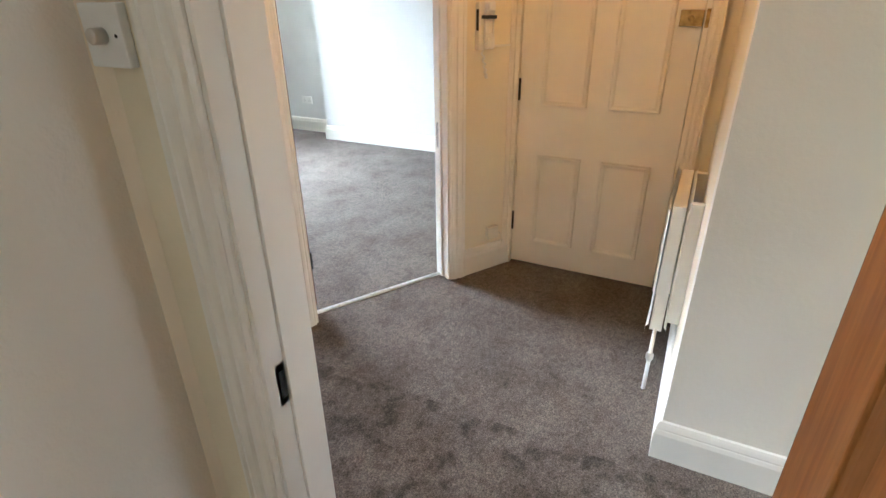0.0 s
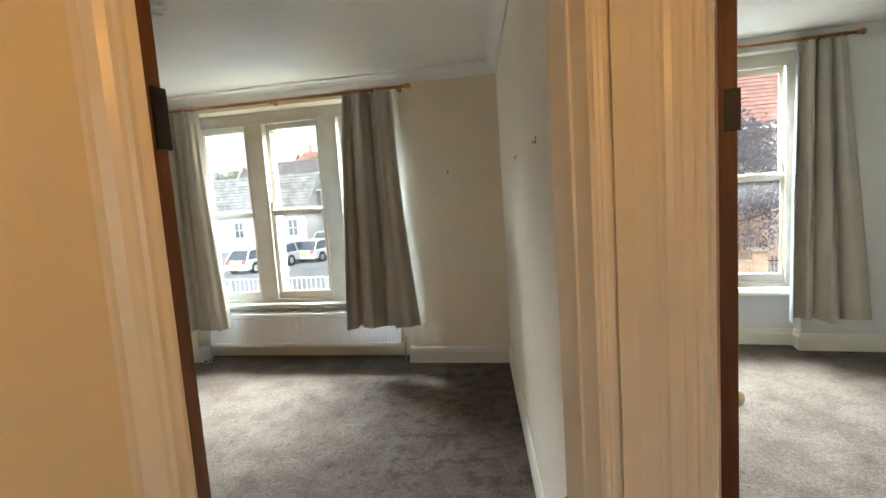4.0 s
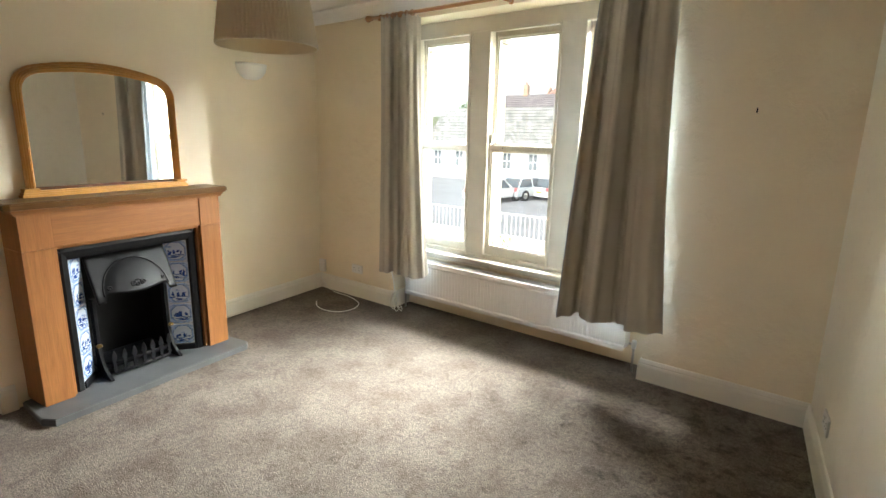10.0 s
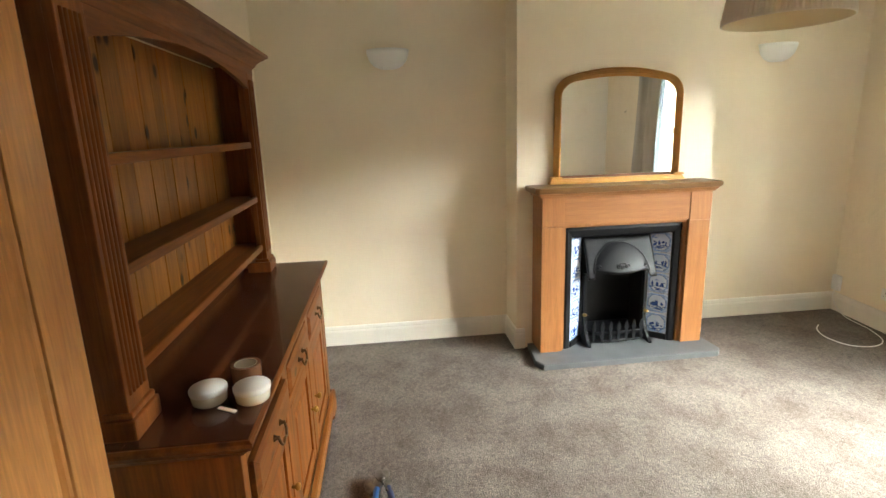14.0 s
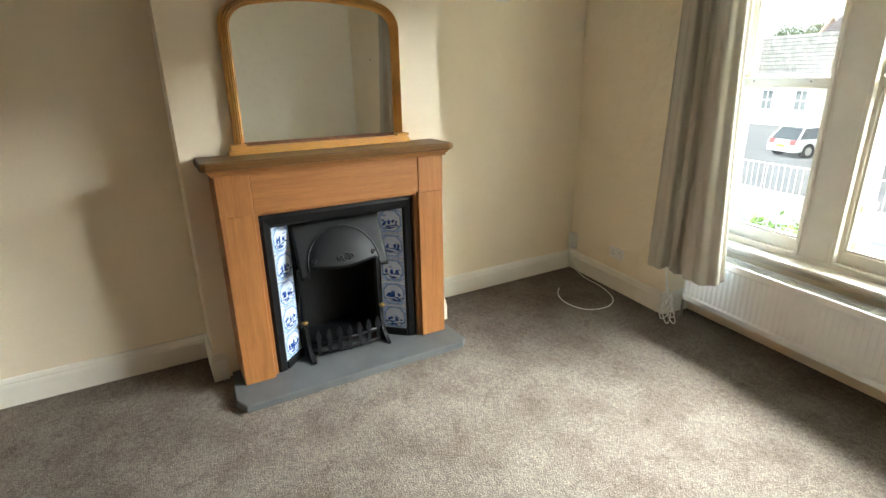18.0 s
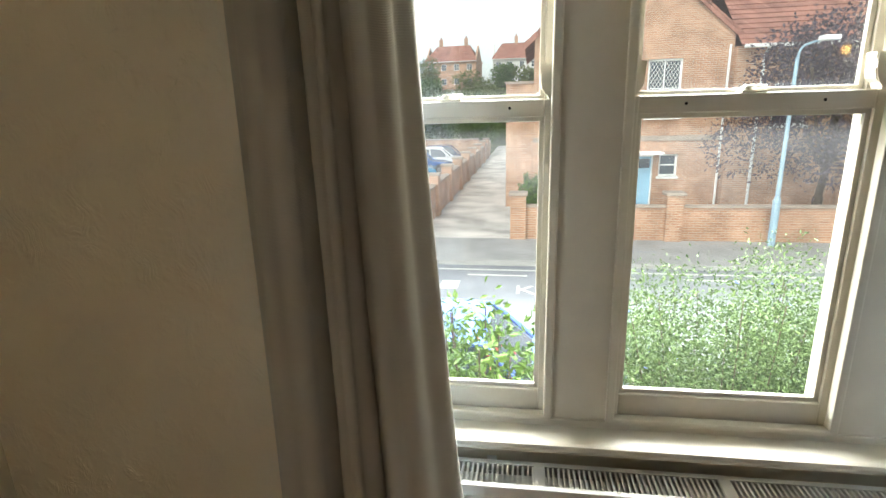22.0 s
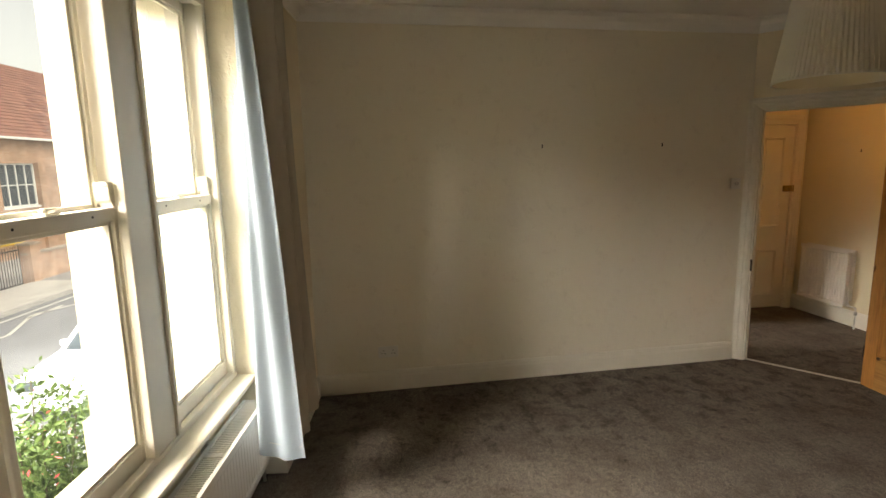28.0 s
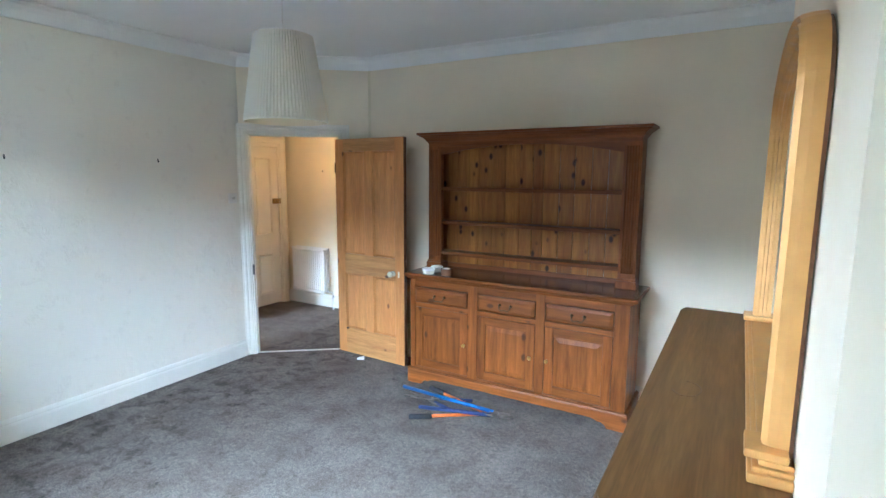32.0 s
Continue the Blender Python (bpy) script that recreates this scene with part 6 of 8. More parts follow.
socket("double_socket", on_partition(5.045, 0.295), "white double socket low on the embossed wall")
socket("double_socket", WM @ pose(-1.648, -0.001, 0.285), "white double socket low on the window wall")
socket("double_socket", pose(4.95, 4.75, 0.36, 0, 0, -90), "white double socket on the bedroom wall")
jb = thing("junction_box", "small white telephone box in the corner above the skirting", "junction box", m=WM @ pose(-2.16, -0.002, 0.245))
part("case", box(-0.04, 0.04, -0.028, 0.0, -0.07, 0.06, 0.005), M_PLASTIC, jb)
part("cover", box(-0.036, 0.036, -0.033, -0.028, -0.03, 0.055, 0.003), M_PLASTIC, jb)

dm = thing("light_switch", "white dimmer switch beside the door", "switch", m=on_partition(2.255, 1.46))
part("plate", box(-0.043, 0.043, -0.009, 0, -0.043, 0.043, 0.003), M_PLASTIC, dm)
part("knob", lathe([(0.012, -0.009), (0.012, -0.024), (0.010, -0.026)], 16, None, (0, 0, 0), 1), M_CHROME, dm, "brushed metal knob", True)


def hook(m, label):
    h = thing("wall_hook", label, "hook", "picture hooks", m)
    part("plate", box(-0.004, 0.004, -0.002, 0, -0.014, 0.014, 0.0005), M_BLACK, h)
    part("pin", tube(smooth_line([(0, -0.002, -0.006), (0, -0.008, -0.010), (0, -0.011, -0.006), (0, -0.010, 0.0)], 5), 0.0018, 6), M_BLACK, h, "", True)


hook(on_partition(3.869, 1.77), "small dark picture hook on the embossed wall")
hook(on_partition(2.909, 1.77), "small dark picture hook on the embossed wall")
hook(WM @ pose(1.594, -0.001, 1.77), "small dark nail in the window wall")
hook(pose(2.04, YR + 0.001, 1.709, 0, 0, 180), "small dark hook on the hall wall")

cb = thing("cable", "loose white telephone cable curling over the carpet", "cable", "cables", pose(0, 0, 0))
pts = smooth_line([(-2.82, 6.03, 0.19), (-2.78, 5.98, 0.12), (-2.62, 5.94, 0.03), (-2.38, 5.93, 0.006), (-2.18, 5.84, 0.005), (-2.10, 5.69, 0.005), (-2.15, 5.54, 0.005), (-2.30, 5.50, 0.005), (-2.44, 5.55, 0.006), (-2.52, 5.63, 0.012)], 8)
part("sheath", tube(pts, 0.0038, 8), M_PLASTIC, cb, "", True)
coil = thing("cable_coil", "bundle of looped white cable under the curtain", "cable", "cables", WM @ pose(-1.06, -0.07, 0))
rnd = random.Random(2)
for k in range(6):
    a, tilt, r = rnd.uniform(0, 6.28), rnd.uniform(-0.5, 0.5), rnd.uniform(0.06, 0.085)
    cy, cx_ = rnd.uniform(-0.05, 0.02), rnd.uniform(-0.03, 0.05)
    lp = []
    for j in range(25):
        q = 2 * math.pi * j / 24
        x_, z_ = 0.5 * r * math.sin(q) + (0.045 * (k - 2.5)) * (1 - math.cos(q)) / 2, 0.20 - r * (1 - math.cos(q)) * 1.15
        lp.append((cx_ + x_, cy + tilt * (0.2 - z_) * 0.6, max(z_, 0.006)))
    part("loop", tube(lp, 0.0036, 7), M_PLASTIC, coil, "", True)
part("tail", tube(smooth_line([(0.0, -0.02, 0.19), (-0.02, -0.01, 0.24), (-0.06, 0.01, 0.33), (-0.09, 0.02, 0.42)], 6), 0.0045, 7), M_PLASTIC, coil, "", True)


# ---- doors ----
ARCH = [(0.0, 0.0), (0.0, 0.010), (0.006, 0.016), (0.012, 0.014), (0.018, 0.019), (0.03, 0.021), (0.044, 0.017), (0.05, 0.022), (0.062, 0.026), (0.074, 0.022), (0.08, 0.026), (0.086, 0.026), (0.086, 0.0)]


def architrave(x0, x1, h, y, out, w=1.0):
    """A mitred moulding round three sides of an opening in a wall along x; out: -1 or 1, the way it stands off the wall."""
    bm = bmesh.new()
    corners = [((x0, 0.0), (-1, 0)), ((x0, h), (-1, 1)), ((x1, h), (1, 1)), ((x1, 0.0), (1, 0))]
    rings = []
    for (x, z), (dx, dz) in corners:
        rings.append([bm.verts.new((x + dx * a * w, y + out * b, z + dz * a * w)) for a, b in ARCH])
    q = len(ARCH)
    for r0, r1 in zip(rings, rings[1:]):
        for k in range(q):
            bm.faces.new((r0[k], r0[(k + 1) % q], r1[(k + 1) % q], r1[k]))
    bm.faces.new(rings[0])
    bm.faces.new(rings[-1])
    return bm


def frame_matrix(p, d):
    """x along d, y to the left of it, z up."""
    return Matrix(((d[0], -d[1], 0, p[0]), (d[1], d[0], 0, p[1]), (0, 0, 1, 0), (0, 0, 0, 1)))


def doorway(name, m, x0, x1, depth, h, label, stop_side, hall_w=1.0, back_w=1.0, threshold=None):
    """A lining with stops, and an architrave on each face of the wall."""
    d = tagged(thing(name, label, "door frame", m=m), kind="structure")
    part("jamb", box(x0 - 0.012, x0 + 0.004, -0.004, depth + 0.004, 0, h + 0.0, 0.001), M_TRIM, d)
    part("jamb", box(x1 - 0.004, x1 + 0.012, -0.004, depth + 0.004, 0, h + 0.0, 0.001), M_TRIM, d)
    part("head", box(x0 - 0.012, x1 + 0.012, -0.004, depth + 0.004, h - 0.004, h + 0.012, 0.001), M_TRIM, d)
    sb = bmesh.new()
    y0, y1 = (0.045, 0.06) if stop_side else (depth - 0.06, depth - 0.045)
    box(x0, x0 + 0.012, y0, y1, 0, h, 0.001, 1, sb)
    box(x1 - 0.012, x1, y0, y1, 0, h, 0.001, 1, sb)
    box(x0, x1, y0, y1, h - 0.013, h - 0.001, 0.001, 1, sb)
    part("stop", sb, M_TRIM, d)
    part("architrave", architrave(x0 - 0.006, x1 + 0.006, h + 0.006, -0.001, -1, back_w), M_TRIM, d)
    part("architrave", architrave(x0 - 0.006, x1 + 0.006, h + 0.006, depth + 0.001, 1, hall_w), M_TRIM, d)
    if threshold is not None:
        part("threshold", slab([(threshold - 0.016, 0.001), (threshold + 0.016, 0.001), (threshold + 0.012, 0.006), (threshold, 0.008), (threshold - 0.012, 0.006)], 0, x0, x1), M_ALU, d, "worn silver carpet threshold strip")
    return d


def panel_leaf(owner, m, w, h, material, edge, side, knob_x=None, knob_z=0.82, knob_mat=None, panels=None, hinges=True):
    """A four-panelled door leaf from its hinge along x; stiles, rails and sunk panels are separate boards."""
    lf = new("leaf")
    lf.parent = owner
    lf.matrix_basis = m
    t = 0.019
    st_ = 0.095
    ps = panels or [(0.24, 0.76), (0.94, h - 0.11)]
    zs = [0.0, ps[0][0], ps[0][1], ps[1][0], ps[1][1], h]
    for x0, x1 in ((0, st_), (w - st_, w)):
        o = part("stile", box(x0 - (x0 + x1) / 2, x1 - (x0 + x1) / 2, -t, t, -h / 2, h / 2, 0.002), material, lf)
        o.location = ((x0 + x1) / 2, 0, h / 2)
    for z0, z1 in ((0, zs[1]), (zs[2], zs[3]), (zs[4], h)):
        o = part("rail", box(-(w / 2 - st_), w / 2 - st_, -t + 0.0005, t - 0.0005, -(z1 - z0) / 2, (z1 - z0) / 2, 0.002), edge[1], lf)
        o.location = (w / 2, 0, (z0 + z1) / 2)
    for z0, z1 in ps:
        o = part("muntin", box(-0.045, 0.045, -t + 0.0005, t - 0.0005, -(z1 - z0) / 2, (z1 - z0) / 2, 0.002), material, lf)
        o.location = (w / 2, 0, (z0 + z1) / 2)
        for x0, x1 in ((st_, w / 2 - 0.045), (w / 2 + 0.045, w - st_)):
            o = part("panel", box(-(x1 - x0) / 2, (x1 - x0) / 2, -0.006, 0.006, -(z1 - z0) / 2, (z1 - z0) / 2), material, lf)
            o.location = ((x0 + x1) / 2, 0, (z0 + z1) / 2)
            for s in (-1, 1):
                mb = panel_moulding(-(x1 - x0) / 2, (x1 - x0) / 2, -(z1 - z0) / 2, (z1 - z0) / 2, 0.0, None, 0.016, 0.010)
                if s > 0:
                    for v in mb.verts:
                        v.co.y *= -1
                for v in mb.verts:
                    v.co.y += s * 0.006
                o2 = part("panel_moulding", mb, material, lf)
                o2.location = ((x0 + x1) / 2, 0, (z0 + z1) / 2)
    part("leading_edge", box(w, w + 0.002, -t + 0.001, t - 0.001, 0, h), edge[0], lf)
    part("hinge_edge", box(-0.002, 0, -t + 0.001, t - 0.001, 0, h), edge[0], lf)
    if knob_x is not None:
        for s in (-1, 1):
            kb = lathe([(0.024, s * t), (0.024, s * (t + 0.004)), (0.010, s * (t + 0.007)), (0.009, s * (t + 0.022)), (0.021, s * (t + 0.032)), (0.027, s * (t + 0.045)), (0.024, s * (t + 0.058)), (0.010, s * (t + 0.064))], 20, None, (knob_x, 0, knob_z), 1)
            part("knob", kb, knob_mat or M_PORC, lf, "cream porcelain knob", True)
            part("keyhole_cover", box(knob_x + 0.05, knob_x + 0.066, s * t - 0.002, s * t + 0.002, knob_z - 0.03, knob_z + 0.022, 0.001), M_PORC, lf)
        part("latch_plate", box(w + 0.001, w + 0.004, -0.012, 0.012, knob_z - 0.06, knob_z + 0.06, 0.001), M_BLACK, lf, "black mortice latch plate")
    if hinges:
        for z in (0.25, h - 0.25):
            part("hinge", box(-0.006, 0.0, -t - 0.006, t - 0.012, z - 0.045, z + 0.045, 0.002), M_BLACK, lf, "black butt hinge")
    return lf


# living room door
D1M = frame_matrix(C, D1)
d1 = doorway("door_1", D1M, 0.07, 0.872, T1, 2.02, "cream moulded frame of the living room doorway with a stripped pine door standing open", True, 1.0, 1.0, 0.03)
hinge = Vector((0.748, 1.648))
ld = Vector((-0.789, 0.045)).normalized()
inv = D1M.inverted()
panel_leaf(d1, inv @ (frame_matrix(hinge, ld) @ pose(0, 0, 0.018)), 0.775, 1.965, M_PINE, (M_PINE_EDGE, wood("stripped_pine_rail", (0.62, 0.33, 0.11), (0.4, 0.175, 0.05), rough=0.45, axis=0, coat=0.05, per_piece=0.1)), 1, 0.66, 0.81)
part("strike_plate", box(0.066, 0.0775, -0.008, 0.014, 0.755, 0.85, 0.003), M_BLACK, d1, "black strike plate")
ds = thing("door_stop", "small white rubber door wedge on the carpet", "door stop", m=pose(0.44, 1.735, 0, 0, 0, 20))
part("wedge", slab([(-0.03, 0.0), (0.035, 0.0), (0.035, 0.012), (-0.03, 0.032)], 1, -0.014, 0.014, bevel=0.003), M_PLASTIC, ds)

# second room door
D2M = frame_matrix(K, D2)
d2 = doorway("door_2", D2M, 0.15, 0.918, 0.11, 2.0, "cream moulded frame of the bedroom doorway with a pine door open inside", False, 1.0, 1.0, 0.085)
M_RAILW = bpy.data.materials["stripped_pine_rail"]
lp = Vector(along(K, D2, 0.178, N2, 0.125))
ldir = Vector((0.36, 0.933)).normalized()
panel_leaf(d2, D2M.inverted() @ (frame_matrix(lp, ldir) @ pose(0, 0, 0.018)), 0.76, 1.965, M_PINE, (M_PINE_EDGE, M_RAILW), 1, 0.66, 0.81)
part("strike_plate", box(0.914, 0.919, 0.07, 0.10, 0.73, 0.86, 0.002), M_BLACK, d2, "black strike plate")

# first doorway, through which the walk begins
D0M = frame_matrix((XL0, J0[1]), (0, -1))
# along x from the strike jamb, y towards the hall
d0 = doorway("door_3", D0M, 0.0, J0[1] - 0.31, XL1 - XL0, 2.0, "cream moulded door frame with an empty latch keep", True)
kb = box(-0.001, 0.004, 0.020, 0.05, 0.685, 0.785, 0.001)
part("keep", kb, M_TRIM, d0, "painted-over latch keep")
part("keep_hole", box(0.0035, 0.0046, 0.028, 0.042, 0.70, 0.765), M_DARK, d0)
lf0 = frame_matrix((XL0 - 0.022, 0.356), (-0.997, -0.08)) @ pose(0, 0, 0.018)
panel_leaf(d0, D0M.inverted() @ lf0, 0.76, 1.965, M_PINE, (M_PINE_EDGE, M_RAILW), 1, 0.66, 0.81)
sw = thing("light_switch", "square white dimmer switch plate with a steel knob", "switch", m=pose(XL0 - 0.001, 1.343, 1.365, 0, 0, -90))
part("plate", box(-0.045, 0.045, -0.016, 0, -0.045, 0.045, 0.003), M_PLASTIC, sw)
part("knob", lathe([(0.012, -0.016), (0.012, -0.034), (0.010, -0.036)], 18, None, (0.0, 0, 0), 1), M_CHROME, sw, "brushed steel knob", True)
part("screw", lathe([(0.003, -0.0168), (0.003, -0.0158)], 10, None, (0.03, 0, 0), 1), M_DARK, sw)

# front door of the flat
FDM = frame_matrix((XFD, 1.393), (0, -1))
fd = tagged(thing("door_4", "cream painted four-panel front door, shut, with a brass rim lock", "door", m=FDM), kind="structure")
w = 0.805
part("jamb", box(-0.05, 0.0, -0.012, 0.05, 0, 2.06, 0.003), M_DOORP, fd)
part("jamb", box(w, w + 0.05, -0.012, 0.05, 0, 2.06, 0.003), M_DOORP, fd)
part("head", box(-0.05, w + 0.05, -0.012, 0.05, 2.005, 2.06, 0.003), M_DOORP, fd)
part("architrave", architrave(-0.02, w + 0.02, 2.04, -0.012, -1, 0.7), M_DOORP, fd)
lf = new("leaf")
lf.parent = fd
lf.location = (0.004, 0.012, 0.012)
part("panel_board", box(0, w - 0.008, 0.0, 0.04, 0, 1.985, 0.002), M_DOORP, lf)
for x0, x1 in ((0.115, 0.35), (0.45, 0.69)):
    for z0, z1 in ((0.14, 0.65), (0.905, 1.86)):
        part("panel_moulding", panel_moulding(x0, x1, z0, z1, 0.0, None, 0.026, 0.014), M_DOORP, lf)
for z in (0.255, 0.98, 1.75):
    part("hinge", box(-0.006, 0.006, -0.01, 0.0, z - 0.055, z + 0.055, 0.002), M_BLACK, lf, "black butt hinge")
lk = part("rim_lock", box(w - 0.10, w - 0.008, -0.03, 0.0, 1.285, 1.35, 0.003), M_BRASS, lf, "aged brass rim lock")
part("lock_knob", lathe([(0.012, -0.03), (0.012, -0.045), (0.009, -0.047)], 14, None, (w - 0.055, 0, 1.317), 1), M_BRASS, lk, "", True)
part("keep", box(w + 0.0, w + 0.03, -0.026, -0.004, 1.28, 1.355, 0.003), M_BRASS, lk)

# hall radiator
hr = radiator("radiator", pose(2.50, YR + 0.115, 0, 0, 0, 180), 0.545, 0.19, 0.76, 0.07, "white panel radiator on the hall wall", False)
for x_ in (0.56,):
    part("pipe", tube([(0.55, 0.035, 0.215), (0.645, 0.035, 0.21), (0.65, 0.035, 0.17), (0.65, 0.035, 0.0)], 0.008, 10), M_RAD, hr, "white painted pipe", True)
    part("valve", lathe([(0.011, 0.0), (0.014, 0.008), (0.014, 0.03), (0.009, 0.035)], 12, None, (0.65, 0.035, 0.14)), M_CHROME, hr, "", True)
for x_ in (0.1, 0.5):
    part("bracket", box(x_, x_ + 0.03, 0.07, 0.114, 0.25, 0.75, 0.002), M_RAD, hr)
# entry phone on the hall wall
ep = thing("entry_phone", "white entry-phone handset with black trim and a curled cord", "intercom", m=frame_matrix(along(K, D2, 1.118, N2, -0.001), D2) @ pose(0, 0, 1.30))
part("base", box(-0.045, 0.045, -0.035, 0, -0.105, 0.105, 0.006), M_PLASTIC, ep)
part("handset", slab([(-0.05, -0.10), (-0.085, -0.095), (-0.085, -0.05), (-0.065, -0.03), (-0.065, 0.05), (-0.085, 0.065), (-0.085, 0.10), (-0.05, 0.105)], 0, -0.032, 0.012, bevel=0.006), M_PLASTIC, ep)
part("band", box(-0.034, 0.014, -0.089, -0.034, 0.03, 0.045, 0.002), M_BLACK, ep, "black hook switch")
part("grille_slot", box(-0.0462, -0.0448, -0.03, -0.012, -0.02, 0.07), M_BLACK, ep)
cord = []
for k in range(120):
    f = k / 119
    a = 2 * math.pi * 12 * f
    cord.append((-0.02 + 0.03 * math.sin(f * 3.1) + 0.007 * math.cos(a), -0.025 + 0.007 * math.sin(a), -0.105 - 0.13 * math.sin(f * math.pi) - 0.0 * f))
part("cord", tube(cord, 0.0025, 5), M_PLASTIC, ep, "", True)
part("trunking", box(0.045, 0.17, -0.012, 0, -0.098, -0.088, 0.002), M_TRIM, ep)
ts = thing("phone_socket", "small cream telephone socket above the hall skirting", "socket", m=frame_matrix(along(K, D2, 1.205, N2, -0.001), D2) @ pose(0, 0, 0.222))
part("case", box(-0.036, 0.036, -0.028, 0, -0.036, 0.036, 0.004), M_PORC, ts)
part("wire", tube(smooth_line([(0.036, -0.012, -0.01), (0.06, -0.012, -0.02), (0.075, -0.012, -0.05), (0.07, -0.014, -0.12)], 6), 0.003, 6), M_PORC, ts, "", True)

# hall ceiling light
hl = thing("hall_pendant", "small bare-bulb pendant on the hall ceiling", "lamp", m=pose(1.55, 1.0, HALL_H))
part("rose", lathe([(0.04, 0.0), (0.04, -0.01), (0.02, -0.02)], 20), M_PLASTIC, hl, "", True)
part("flex", tube([(0, 0, -0.02), (0, 0, -0.1)], 0.003, 6), M_PLASTIC, hl)
part("holder", lathe([(0.008, -0.09), (0.018, -0.1), (0.019, -0.15), (0.016, -0.155)], 14), M_PLASTIC, hl, "", True)

# ---- second room: window, curtain ----
R2M = frame_matrix(RA, R2D)
sash_window(R2M, [(-1.38, -0.74), (-0.66, -0.06)], -1.445, -0.005, 0.215, 0.65, 1.56, 2.45, "window_2", "cream painted wooden sash window in the bedroom")
o = setting("window_board", uv_box(-1.448, -0.002, 0.06, 0.152, 0.475, 0.505, 0.012), M_TRIM, "cream bedroom window board", "sill")
o.matrix_basis = R2M
WM_KEEP = WM
WM = R2M
pv = -0.075
pz = 2.64
curtain("curtain", [(-0.06, -0.06), (-0.01, -0.03), (0.03, -0.11), (0.08, -0.04), (0.13, -0.11), (0.18, -0.04), (0.23, -0.11), (0.28, -0.05)],
        [(-0.12, -0.18), (-0.09, -0.03), (0.0, -0.17), (0.08, -0.04), (0.17, -0.18), (0.27, -0.05), (0.38, -0.17), (0.50, -0.06)], 2.62, 0.30, "grey-beige lined curtain at the bedroom window", 5, 0.015)
p2 = thing("curtain_pole", "varnished pine curtain pole with turned finials", "curtain pole", m=R2M)
part("rod", tube([(-1.7, pv, pz), (-0.7, pv, pz - 0.004), (0.34, pv, pz)], 0.0135, 14), M_POLE, p2, "", True)
part("finial", lathe([(0.0135, 0), (0.02, 0.004), (0.02, 0.012), (0.012, 0.02), (0.024, 0.035), (0.027, 0.048), (0.02, 0.062), (0.006, 0.072)], 16, None, (0.34, pv, pz), 0), M_POLE, p2, "", True)
for u in (-1.5, -0.6, 0.22):
    part("bracket", tube([(u, 0.0 if u > 0 else 0.0, pz - 0.01), (u, pv + 0.004, pz - 0.016)], 0.009, 10), M_POLE, p2, "", True)
WM = WM_KEEP
ps = thing("pendant_lamp", "pale round pendant shade hanging in the bedroom", "lamp", m=pose(3.55, 3.6, 2.12))
part("shade", lathe([(0.11, 0.0), (0.17, 0.02), (0.2, 0.08), (0.2, 0.14), (0.17, 0.22), (0.1, 0.28), (0.03, 0.30)], 32), M_SHADE, ps, "", True)
part("flex", tube([(0, 0, 0.29), (0, 0, R2H - 2.12)], 0.003, 6), M_PLASTIC, ps)


# ---- outside: street, gardens and buildings opposite ----
G = -2.6
STREET = pose(0, 20.6, 0, rz=-8.0)
R = random.Random(11)


def spot(s, d, z=G, turn=0.0):
    """A place in the street's own frame: s along the far pavement's edge, d away from it."""
    return STREET @ pose(s, d, z, rz=turn)


M_ROAD = mat("asphalt", (0.2, 0.207, 0.225), rough=0.85, noise_scale=0.8, noise_amount=0.18, bump_scale=90, bump=0.006)
M_PAVE = mat("paving", (0.3, 0.295, 0.29), rough=0.85, noise_scale=1.1, noise_amount=0.16, bump_scale=60, bump=0.004)
M_KERB = mat("kerb_stone", (0.34, 0.335, 0.32), rough=0.8, noise_scale=3, noise_amount=0.15)
M_LINE = mat("road_paint", (0.5, 0.495, 0.46), rough=0.7, noise_scale=14, noise_amount=0.25)
M_GRAVEL = mat("gravel_drive", (0.52, 0.49, 0.455), rough=0.95, noise_scale=0.9, noise_amount=0.35, bump_scale=25, bump=0.03)
M_EARTH = mat("garden_ground", (0.075, 0.095, 0.035), rough=0.95, noise_scale=0.35, noise_amount=0.35, bump_scale=3, bump=0.05)
M_BRICK = brick_material("red_brick", (0.5, 0.29, 0.185), (0.4, 0.21, 0.13), (0.5, 0.43, 0.35))
M_BRICK2 = brick_material("orange_brick", (0.53, 0.31, 0.2), (0.4, 0.215, 0.135), (0.55, 0.48, 0.4))
M_COPING = mat("coping_stone", (0.33, 0.27, 0.22), rough=0.85, noise_scale=2, noise_amount=0.2)
M_TILES = brick_material("clay_roof_tiles", (0.38, 0.19, 0.145), (0.29, 0.135, 0.1), (0.16, 0.08, 0.065), 0.2, 0.5)
M_TILES2 = brick_material("grey_stone_roof_slates", (0.27, 0.262, 0.25), (0.19, 0.185, 0.175), (0.09, 0.085, 0.08), 0.3, 0.5)
M_UPVC = mat("white_window_paint", (0.8, 0.8, 0.78), rough=0.45, noise_scale=2, noise_amount=0.05)
M_FARGLASS = mat("dark_far_glass", (0.06, 0.075, 0.09), rough=0.08, spec=0.6, noise_scale=0.6, noise_amount=0.4)
M_TEAL = mat("teal_paint", (0.1, 0.35, 0.36), rough=0.5, noise_scale=3, noise_amount=0.1)
M_SKYBLUE = mat("light_blue_paint", (0.3, 0.52, 0.68), rough=0.5, noise_scale=3, noise_amount=0.08)
M_YELLOW = mat("yellow_sign_face", (0.75, 0.52, 0.06), rough=0.5, noise_scale=5, noise_amount=0.05)
M_LAMPP = mat("blue_grey_post_paint", (0.3, 0.42, 0.5), rough=0.5, noise_scale=3, noise_amount=0.12)
